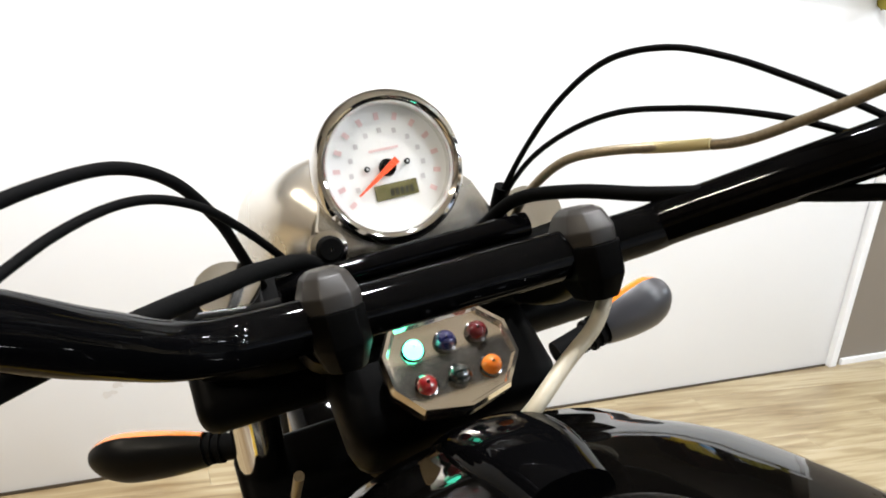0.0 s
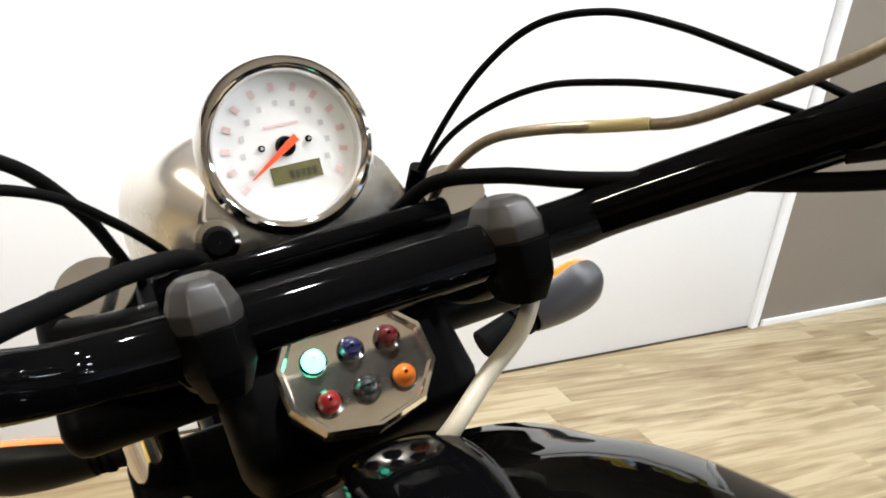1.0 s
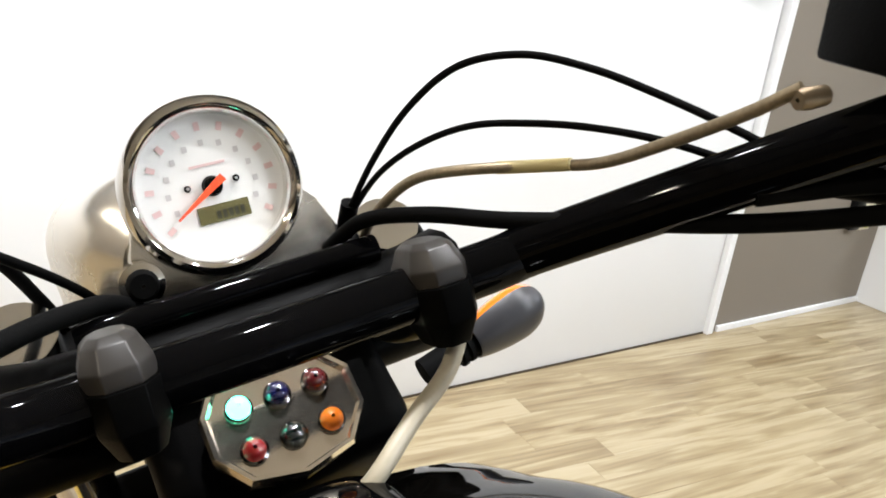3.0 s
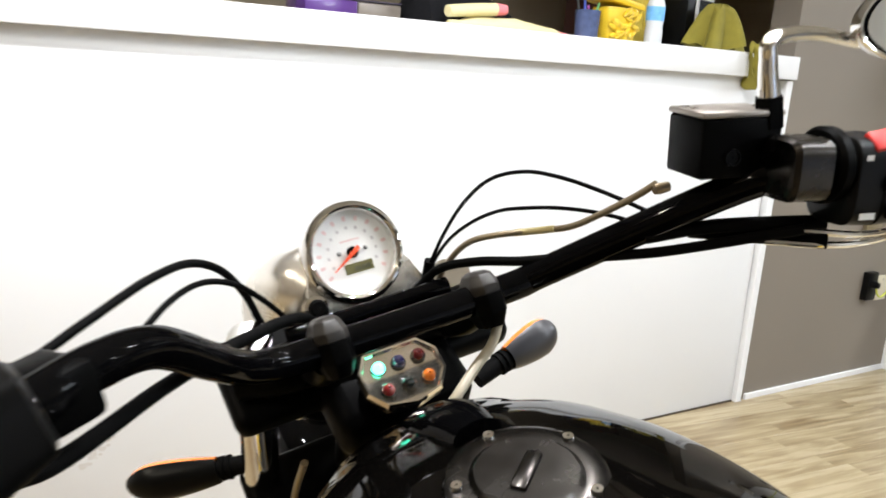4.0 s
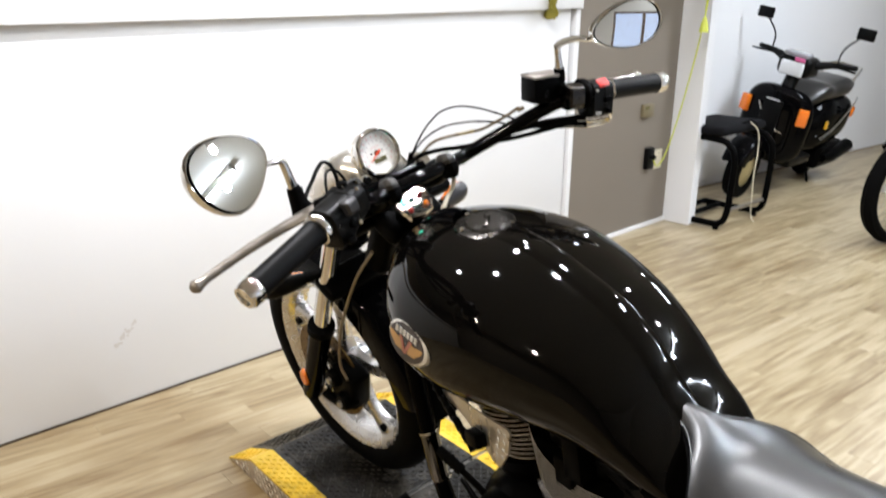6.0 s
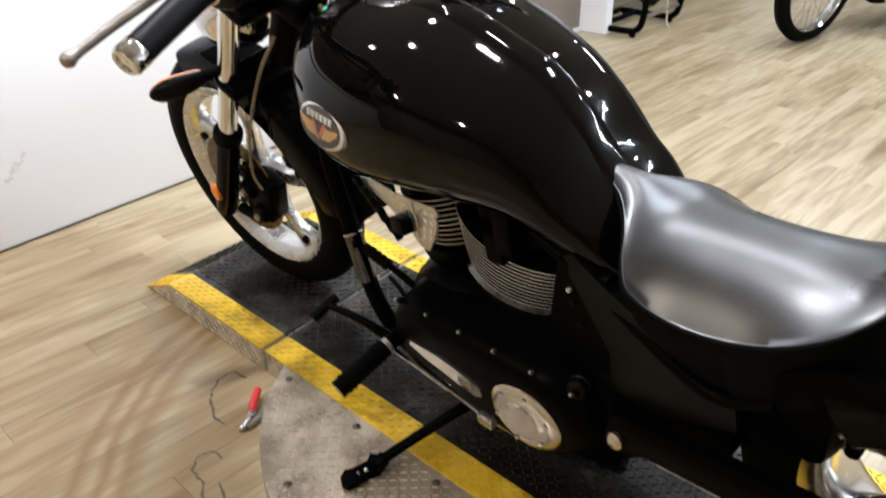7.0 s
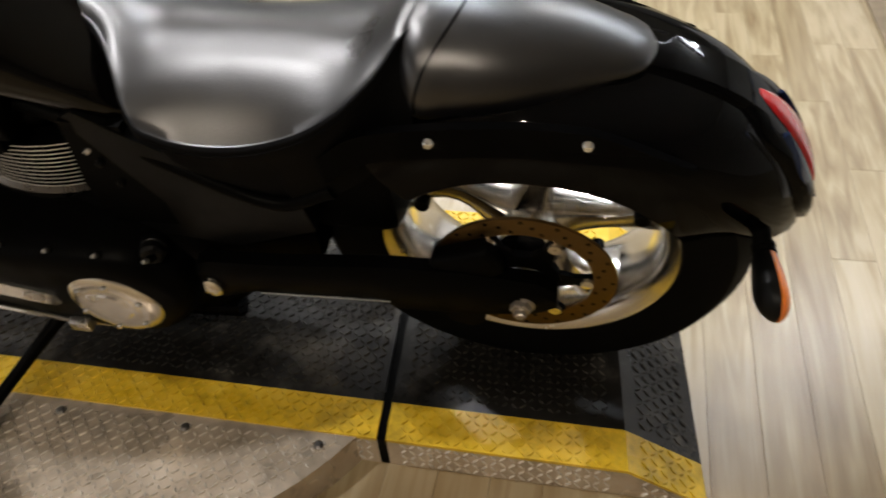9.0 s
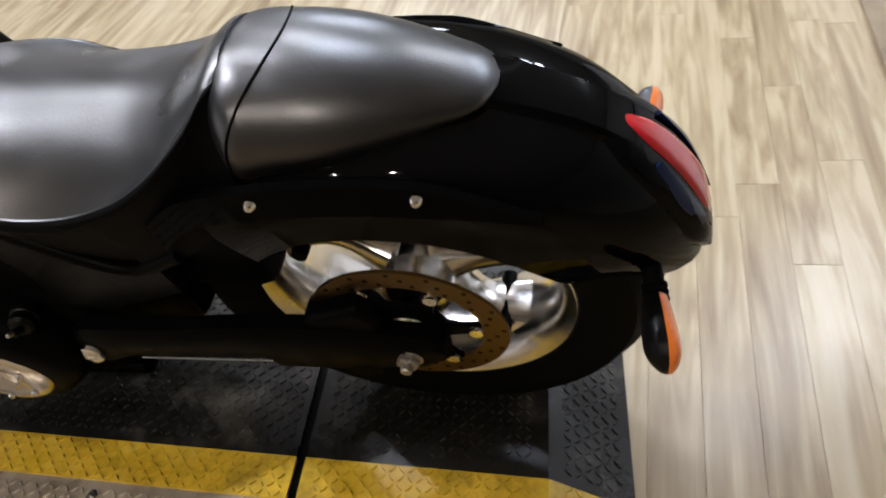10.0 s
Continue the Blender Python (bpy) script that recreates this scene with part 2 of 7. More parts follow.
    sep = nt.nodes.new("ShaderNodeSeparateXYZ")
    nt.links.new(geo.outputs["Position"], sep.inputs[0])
    left_side = nt.nodes.new("ShaderNodeMapRange")  # scuff arcs and brown tint lie on the left only
    left_side.inputs["From Min"].default_value, left_side.inputs["From Max"].default_value = 0.15, -0.3
    nt.links.new(sep.outputs["X"], left_side.inputs["Value"])
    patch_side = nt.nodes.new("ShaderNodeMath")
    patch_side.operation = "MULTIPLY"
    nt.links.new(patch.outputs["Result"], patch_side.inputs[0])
    nt.links.new(left_side.outputs["Result"], patch_side.inputs[1])
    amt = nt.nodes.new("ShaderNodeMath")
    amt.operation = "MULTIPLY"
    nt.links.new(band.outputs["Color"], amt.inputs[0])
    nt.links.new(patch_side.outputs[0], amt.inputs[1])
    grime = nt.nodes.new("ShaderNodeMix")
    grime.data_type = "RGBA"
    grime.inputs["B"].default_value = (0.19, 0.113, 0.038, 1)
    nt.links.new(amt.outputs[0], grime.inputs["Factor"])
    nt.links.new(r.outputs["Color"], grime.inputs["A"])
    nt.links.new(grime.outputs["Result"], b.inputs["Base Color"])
    b.inputs["Roughness"].default_value = 0.31
    bp = nt.nodes.new("ShaderNodeBump")
    bp.inputs["Strength"].default_value, bp.inputs["Distance"].default_value = 0.12, 0.002
    nt.links.new(n3.outputs["Fac"], bp.inputs["Height"])
    nt.links.new(bp.outputs["Normal"], b.inputs["Normal"])
    return m


WOOD = wood_mat()

# ---- mesh helpers ----


def mesh_of(name, bm, material, smooth=True, sharp=35):
    me = bpy.data.meshes.new(name)
    bmesh.ops.recalc_face_normals(bm, faces=bm.faces)
    for f in bm.faces:
        f.smooth = smooth
    if smooth:
        lim = radians(sharp)
        for e in bm.edges:
            if len(e.link_faces) == 2 and e.calc_face_angle() > lim:
                e.smooth = False
    bm.to_mesh(me)
    bm.free()
    me.materials.append(material)
    return me


def part(name, bm, material, parent=None, label="", smooth=True, m=None):
    """Links a bmesh as one mesh object, under a thing or a part."""
    if m is not None:
        bm.transform(m)
    ob = new(name, mesh_of(name, bm, material, smooth))
    if parent is not None:
        ob.parent = parent
    if label:
        ob["label"] = label
    return ob


def thing(name, label, category, m=None, group="", kind=""):
    ob = new(name)
    ob.empty_display_size = 0.1
    if m is not None:
        ob.matrix_world = m
    return tagged(ob, label, category, group, kind)


def solid(name, bm, material, label, category, kind="", m=None, group="", smooth=True):
    ob = part(name, bm, material, None, "", smooth)
    if m is not None:
        ob.matrix_world = m
    return tagged(ob, label, category, group, kind)


def box(x0, x1, y0, y1, z0, z1, bevel=0.0, seg=2, bm=None):
    b = bmesh.new()
    bmesh.ops.create_cube(b, size=1, matrix=Matrix.LocRotScale(((x0 + x1) / 2, (y0 + y1) / 2, (z0 + z1) / 2), None, (x1 - x0, y1 - y0, z1 - z0)))
    if bevel:
        bmesh.ops.bevel(b, geom=b.edges[:], offset=bevel, segments=seg, affect="EDGES", profile=0.5)
    if bm is None:
        return b
    return join(bm, b)


def join(bm, other, m=None):
    """Adds other to bm, and frees it."""
    if m is not None:
        other.transform(m)
    base = len(bm.verts)
    vs = [bm.verts.new(v.co) for v in other.verts]
    other.verts.index_update()
    for f in other.faces:
        try:
            bm.faces.new([vs[v.index] for v in f.verts])
        except ValueError:
            pass
    other.free()
    return bm


def ring_mesh(rings, closed=True, caps=True, loop=False):
    """A skin over rings of equally many points; closed: each ring is closed; loop: the last ring meets the first."""
    b = bmesh.new()
    vs = [[b.verts.new(p) for p in r] for r in rings]
    n = len(rings[0])
    pairs = list(zip(vs[:-1], vs[1:]))
    if loop:
        pairs.append((vs[-1], vs[0]))
    for a, c in pairs:
        for k in range(n if closed else n - 1):
            j = (k + 1) % n
            b.faces.new((a[k], a[j], c[j], c[k]))
    if caps and closed and not loop:
        b.faces.new(vs[0][::-1])
        b.faces.new(vs[-1])
    return b


def smooth_path(pts, steps=6):
    """Points on a smooth curve through pts."""
    p = [Vector(q) for q in pts]
    p = [2 * p[0] - p[1]] + p + [2 * p[-1] - p[-2]]
    out = []
    for i in range(1, len(p) - 2):
        for k in range(steps):
            t = k / steps
            a, b, c, d = p[i - 1], p[i], p[i + 1], p[i + 2]
            out.append(0.5 * ((2 * b) + (c - a) * t + (2 * a - 5 * b + 4 * c - d) * t * t + (3 * b - a - 3 * c + d) * t ** 3))
    out.append(p[-2])
    return out


def tube(pts, r, n=12, steps=6, caps=True):
    """A round tube along a smooth curve; r may be one radius or one for each given point."""
    path = smooth_path(pts, steps) if steps > 1 else [Vector(q) for q in pts]
    m = len(path)
    if isinstance(r, (int, float)):
        rs = [r] * m
    else:
        rs = list(np.interp(np.linspace(0, len(r) - 1, m), range(len(r)), r))
    rings = []
    t0 = (path[1] - path[0]).normalized()
    side = t0.orthogonal().normalized()
    for i, q in enumerate(path):
        t = (path[min(i + 1, m - 1)] - path[max(i - 1, 0)]).normalized()
        side = (side - t * side.dot(t)).normalized()
        up = t.cross(side)
        rings.append([q + (side * math.cos(2 * math.pi * k / n) + up * math.sin(2 * math.pi * k / n)) * rs[i] for k in range(n)])
    return ring_mesh(rings, True, caps)


def rod(a, b, r, n=16, r2=None):
    return tube([a, b], [r, r if r2 is None else r2], n, 1)


def lathe(profile, n=48, arc=360, closed=False):
    """Turns a profile of (radius, height) round the z axis."""
    b = bmesh.new()
    full = arc >= 360
    cols = n if full else n + 1
    vs = []
    for k in range(cols):
        a = radians(arc) * k / n
        vs.append([b.verts.new((r * math.cos(a), r * math.sin(a), h)) for r, h in profile])
    m = len(profile)
    for k in range(n):
        p, q = vs[k], vs[(k + 1) % cols]
        for j in range(m if closed else m - 1):
            i = (j + 1) % m
            b.faces.new((p[j], q[j], q[i], p[i]))
    bmesh.ops.remove_doubles(b, verts=b.verts, dist=1e-5)
    return b


def align(axis, at=(0, 0, 0), spin=0.0):
    """The pose that turns the z axis to the given axis."""
    q = Vector(axis).to_track_quat("Z", "Y")
    return Matrix.Translation(at) @ q.to_matrix().to_4x4() @ Matrix.Rotation(radians(spin), 4, "Z")


def ease(keys, x):
    """Smooth interpolation of rows (x, a, b, ...) in x."""
    xs = np.array([k[0] for k in keys], float)
    out = []
    for c in range(1, len(keys[0])):
        ys = np.array([k[c] for k in keys], float)
        d = np.gradient(ys, xs)
        i = int(np.clip(np.searchsorted(xs, x) - 1, 0, len(xs) - 2))
        h = xs[i + 1] - xs[i]
        t = (x - xs[i]) / h
        out.append((2 * t**3 - 3 * t**2 + 1) * ys[i] + (t**3 - 2 * t**2 + t) * h * d[i] + (-2 * t**3 + 3 * t**2) * ys[i + 1] + (t**3 - t**2) * h * d[i + 1])
    return out


def hull(keys, n=40, m=48, e_up=0.75, e_low=0.75):
    """A body along y from rows (y, top, widest height, bottom, half width), with rounded sections."""
    keys = sorted(keys)
    ys = np.linspace(keys[0][0], keys[-1][0], n)
    rings = []
    for y in ys:
        top, mid, low, w = ease(keys, y)
        w = max(w, 0.003)
        ring = []
        for k in range(m):
            a = 2 * math.pi * k / m
            c, s = math.cos(a), math.sin(a)
            x = w * math.copysign(abs(c) ** (e_up if s > 0 else e_low), c)
            z = mid + ((top - mid) * abs(s) ** e_up if s > 0 else -(mid - low) * abs(s) ** e_low)
            ring.append((x, y, z))
        rings.append(ring)
    return ring_mesh(rings)

# ---- large structure ----
H = 0.07  # height of the turntable's deck
XC, YC = 2.07, 2.775  # the counter's end
SLOPE = math.atan(0.094)
FRONT = Matrix.Translation((XC, YC, 0)) @ Matrix.Rotation(SLOPE, 4, "Z")  # counter front: local x along it, y behind it


def slab(name, x0, x1, y0, y1, z0, z1, material, label, category, m=None, bevel=0.0):
    return solid(name, box(x0, x1, y0, y1, z0, z1, bevel), material, label, category, "structure", m, smooth=False)


BROWN_GAP = mat("shadow_gap", (0.05, 0.035, 0.02), 0.7, noise_scale=20, noise_amt=0.3)
floor = slab("floor", -4, 10, -3.6, 6, -0.1, -0.0045, mat("subfloor", (0.24, 0.19, 0.125), 0.8), "grey-brown wood-look vinyl plank floor of a workshop", "floor")
slab("ceiling", -4, 10, -3.6, 6, CEIL, CEIL + 0.1, CEILING, "plain off-white painted ceiling", "ceiling")
# unseen closing wall; its dark tan holds back bounce on the bike's left
slab("wall_west", -4.1, -4, -3.6, 6, 0, CEIL, TAN_WALL, "unseen closing wall in dark tan that cuts bounce light", "wall")
slab("wall_east", 10, 10.1, -3.6, 6, 0, CEIL, WHITE_PAINT, "plain white painted far wall", "wall")
slab("wall_closet", 3.3, 3.4, 3.38, 4.5, 0, CEIL, BEIGE_WALL, "plain beige painted wall beside the counter room", "wall")
slab("wall_north", -4, 3.4, 4.5, 4.6, 0, CEIL, BEIGE_WALL, "plain beige painted wall behind the counter", "wall")
slab("wall_scooter", 3.2, 10, 3.28, 3.38, 0, CEIL, WHITE_PAINT, "plain white painted wall behind the scooter", "wall", Matrix.Rotation(0.0, 4, "Z"))
for wx0, wx1, wz0, wz1 in ((-4, 0.6, 0, CEIL), (4.2, 10, 0, CEIL), (0.6, 4.2, 0, 0.25), (0.6, 4.2, 1.6, CEIL)):
    slab("wall_south", wx0, wx1, -3.6, -3.5, wz0, wz1, CREAM_WALL, "plain cream painted wall with a wide window", "wall")
slab("wall_return", 0.0, 1.13, -0.005, 0.12, 0, CEIL, TAN_WALL, "tan painted wall at the end of the counter", "wall", FRONT)
slab("pillar", 1.06, 1.14, -0.19, -0.005, 0, CEIL, WHITE_PAINT, "white painted end post of the wall", "pillar", FRONT, 0.003)
slab("wall_side", 1.04, 1.14, 0.12, 0.7, 0, CEIL, WHITE_PAINT, "white painted side wall", "wall", FRONT)
slab("baseboard", 0.03, 1.06, -0.017, -0.005, 0, 0.025, WHITE_PAINT, "thin white baseboard strip", "baseboard", FRONT, 0.002)
slab("trim", -0.035, 0.0, -0.02, 0.06, 0, 1.31, WHITE_PAINT, "white corner trim of the counter", "trim", FRONT, 0.002)

# proud dark strip drawn for the shadow gap under the counter panel
slab("baseboard", -5.6, -0.04, -0.0045, -0.0006, 0, 0.007, BROWN_GAP, "thin dark strip for the shadow gap along the foot of the counter", "baseboard", FRONT)

# ---- floor planks ----
PW = 0.0865
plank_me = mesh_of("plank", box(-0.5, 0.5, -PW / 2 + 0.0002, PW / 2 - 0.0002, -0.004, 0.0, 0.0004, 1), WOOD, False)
rnd = random.Random(4)
NEAR = (-1.25, 2.35, -1.05, 2.78)
rest = bmesh.new()


def far_plank(x0, x1, y):
    box(x0, x1 - 0.0006, y - PW / 2 + 0.0002, y + PW / 2 - 0.0002, -0.004, -0.0004, bm=rest)


y = -3.46
while y < 3.26:
    x = -4.0 - rnd.random() * 0.9
    while x < 10.0:
        length = rnd.choice((0.62, 0.84, 1.0, 1.22))
        x0, x1 = max(x, -3.99), min(x + length, 9.99)
        if x1 - x0 > 0.05:
            if NEAR[0] < x0 and x1 < NEAR[1] and NEAR[2] < y < NEAR[3]:
                plank = new("plank", plank_me)
                plank.parent = floor
                plank.matrix_world = pose((x0 + x1) / 2 - 0.0003, y, 0) @ Matrix.Diagonal((x1 - x0 - 0.0006, 1, 1, 1))
            else:
                far_plank(x0, x1, y)
        x += length
    y += PW
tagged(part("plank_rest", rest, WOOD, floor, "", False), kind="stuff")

# ---- counter ----
counter = thing("counter", "tall white painted reception counter with an overhanging top", "counter", FRONT @ Matrix.Rotation(radians(-1.05), 4, "Y"))
part("front_panel", box(-5.6, -0.035, 0.0, 0.03, 0.0, 1.315, 0.002), WHITE_PAINT, counter, "white painted front panel")
part("end_panel", box(-0.06, -0.005, 0.06, 0.5, 0.0, 1.315, 0.002), WHITE_PAINT, counter)
part("countertop", box(-5.6, 0.025, -0.035, 0.52, 1.315, 1.4, 0.003), WHITE_PAINT, counter, "thick white painted top")

# ---- turntable ----
table = thing("turntable", "checker-plate motorcycle turntable with a black deck and yellow edges", "turntable")
Y0, Y1, Y2, Y3 = -0.296, 0.22, 1.405, 2.0  # rear tip, seams, front tip
W0, W1 = 0.222, 0.297
CY, CR = 0.79, 0.605


def deck(x0, x1, y0, y1, z, slope0=0.0, slope1=0.0, th=0.006):
    """A plate with a ramp at either end down to the floor."""
    rows = []
    if slope0:
        rows += [(y0, 0.004), (y0 + slope0, z)]
    else:
        rows += [(y0, z)]
    if slope1:
        rows += [(y1 - slope1, z), (y1, 0.004)]
    else:
        rows += [(y1, z)]
    return ring_mesh([[(x0, y, zz), (x1, y, zz), (x1, y, max(zz - th, 0.0)), (x0, y, max(zz - th, 0.0))] for y, zz in rows])


GAP = 0.008
SKEW = Matrix(((1, 0, 0, 0), (0.1, 1, 0, 0.1 * W1), (0, 0, 1, 0), (0, 0, 0, 1)))  # the plates stand a little askew
SECTIONS = [(Y0, Y1 - GAP, 0.125, 0), (Y1 + GAP, Y2 - GAP, 0, 0), (Y2 + GAP, Y3, 0, 0.15)]
for ya, yb, s0, s1 in SECTIONS:
    d = part("deck_plate", deck(-W0, W0, ya, yb, H, s0, s1), DECK_BLACK, table, "worn black checker plate", False, SKEW)
    for sx in (-1, 1):
        xs = sorted((sx * W0, sx * W1))
        part("edge_strip", deck(xs[0], xs[1], ya, yb, H, s0, s1), DECK_YELLOW, table, "yellow painted checker-plate edge", False, SKEW)
        prof = [(ya, 0.0)] + ([(ya + s0, H - 0.006)] if s0 else [(ya, H - 0.006)]) + ([(yb - s1, H - 0.006), (yb, 0.0)] if s1 else [(yb, H - 0.006), (yb, 0.0)])
        sk = bmesh.new()
        xo = sx * (W1 - 0.002)
        fr = [sk.verts.new((xo, y, z)) for y, z in prof]
        bk = [sk.verts.new((xo - sx * 0.004, y, z)) for y, z in prof]
        sk.faces.new(fr), sk.faces.new(bk[::-1])
        for k in range(len(prof)):
            j = (k + 1) % len(prof)
            sk.faces.new((fr[k], fr[j], bk[j], bk[k]))
        part("side_skirt", sk, DECK_SILVER, table, "bare metal checker-plate side", False, SKEW)
for ys in (Y1, Y2):
    part("seam_channel", box(-W1 + 0.003, W1 - 0.003, ys - GAP, ys + GAP, 0.0, H - 0.006), SATIN_BLACK if ys == Y1 else STEEL, table, "joint between the deck plates", False, SKEW)


def disc_side(sign):
    """Half of the round base that stands out beside the deck."""
    b = bmesh.new()
    a0 = math.asin((W1 - 0.001) / CR)
    pts = [(sign * CR * math.sin(a0 + (math.pi - 2 * a0) * k / 64), CY + CR * math.cos(a0 + (math.pi - 2 * a0) * k / 64)) for k in range(65)]
    top = [b.verts.new((x, y, H - 0.003)) for x, y in pts]
    low = [b.verts.new((x, y, 0.0)) for x, y in pts]
    b.faces.new(top), b.faces.new(low[::-1])
    for k in range(65):
        j = (k + 1) % 65
        b.faces.new((top[k], low[k], low[j], top[j]))
    return b


for sg in (-1, 1):
    part("round_plate", disc_side(sg), DECK_SILVER, table, "bare metal checker-plate half round", False)
    for k in range(5):
        by_ = 0.318 + 0.237 * k
        part("bolt", lathe([(0, 0.004), (0.005, 0.004), (0.0085, 0.0015), (0.0085, -0.002)], 14), DARK_METAL, table, "", True, Matrix.Translation((sg * 0.322, by_, H - 0.002)))
    part("bolt", lathe([(0, 0.004), (0.005, 0.004), (0.0085, 0.0015), (0.0085, -0.002)], 14), DARK_METAL, table, "", True, Matrix.Translation((sg * 0.524, 1.001, H - 0.002)))
    part("bolt", lathe([(0, 0.004), (0.005, 0.004), (0.0085, 0.0015), (0.0085, -0.002)], 14), DARK_METAL, table, "", True, Matrix.Translation((sg * 0.568, 0.766, H - 0.002)))


def treads(inside, zfun, x0, x1, y0, y1, pitch=0.0148, size=0.0078, h=0.003):
    """Raised bars of checker plate, turned by turns in two directions."""
    vs, fs = [], []
    nx, ny = int((x1 - x0) / pitch) + 1, int((y1 - y0) / pitch) + 1
    for i in range(nx):
        for j in range(ny):
            x, y = x0 + (i + 0.5) * pitch, y0 + (j + 0.5) * pitch
            if not inside(x, y):
                continue
            a = math.pi / 4 if (i + j) % 2 else -math.pi / 4
            z = zfun(y)
            slope = (zfun(y + 0.005) - zfun(y - 0.005)) / 0.01
            ca, sa = math.cos(a), math.sin(a)
            k = len(vs)
            for u, v, w in ((-1, 0, 0.1), (0, -0.24, 0.1), (1, 0, 0.1), (0, 0.24, 0.1), (-0.7, 0, 1), (0, -0.11, 1), (0.7, 0, 1), (0, 0.11, 1)):
                px, py = x + size * (u * ca - v * sa), y + size * (u * sa + v * ca)
                vs.append((px, py, z + (py - y) * slope + (h * w if w > 0.5 else -0.0004)))
            for f in ((0, 1, 5, 4), (1, 2, 6, 5), (2, 3, 7, 6), (3, 0, 4, 7), (4, 5, 6, 7)):
                fs.append(tuple(k + q for q in f))
    return vs, fs


def tread_part(name, vs_fs, material, m=Matrix.Identity(4)):
    me = bpy.data.meshes.new(name)
    me.from_pydata(vs_fs[0], [], vs_fs[1])
    me.transform(m)
    me.materials.append(material)
    ob = new(name, me)
    ob.parent = table
    return tagged(ob, kind="stuff")


def deck_z(y):
    if y < Y0 + 0.125:
        return 0.004 + (H - 0.004) * max(0, (y - Y0)) / 0.125
    if y > Y3 - 0.15:
        return 0.004 + (H - 0.004) * max(0, (Y3 - y)) / 0.15
    return H


def off_seam(y):
    return all(abs(y - s) > 0.022 for s in (Y0, Y1, Y2, Y3, Y0 + 0.125, Y3 - 0.15))


tread_part("deck_tread", treads(lambda x, y: off_seam(y) and abs(x) < W0 - 0.008, deck_z, -W0, W0, Y0, Y3), TREAD_BLACK, SKEW)
tread_part("edge_tread", treads(lambda x, y: off_seam(y) and W0 + 0.008 < abs(x) < W1 - 0.006, deck_z, -W1, W1, Y0, Y3), DECK_YELLOW, SKEW)
tread_part("round_tread", treads(lambda x, y: abs(x) > W1 + 0.012 and math.hypot(x, y - CY) < CR - 0.015, lambda y: H - 0.003, -CR, CR, CY - CR, CY + CR), TREAD_SILVER)

for sg in (-1, 1):
    side_vs, side_fs = treads(lambda x, y: off_seam(y) and 0.008 < x < deck_z(y) - 0.012 and abs(y - CY) > 0.53, lambda y: 0.0, 0.004, H, Y0, Y3)
    side_vs = [(sg * (W1 - 0.002 + z), y, x) for x, y, z in side_vs]
    tread_part("side_tread", (side_vs, side_fs), TREAD_SILVER, SKEW)

# ---- motorcycle ----
LEAN = 13.0
bike = thing("motorcycle", "gloss black cruiser motorcycle leaning on its side stand on the turntable", "motorcycle", pose(0, 0, H, 0, -LEAN, 0))
RC, FC = Vector((0, 0, 0.322)), Vector((0, 1.649, 0.343))  # wheel centres
RAKE = math.atan2(0.317, 0.534)
AXIS = Vector((0, -math.sin(RAKE), math.cos(RAKE)))  # steering axis, upwards
HEADSTOCK = Vector((0, 1.255, 0.93))
STEER = Matrix.Translation(HEADSTOCK) @ Matrix.Rotation(radians(2.0), 4, AXIS) @ Matrix.Translation(-HEADSTOCK)
XAXIS = align((1, 0, 0))


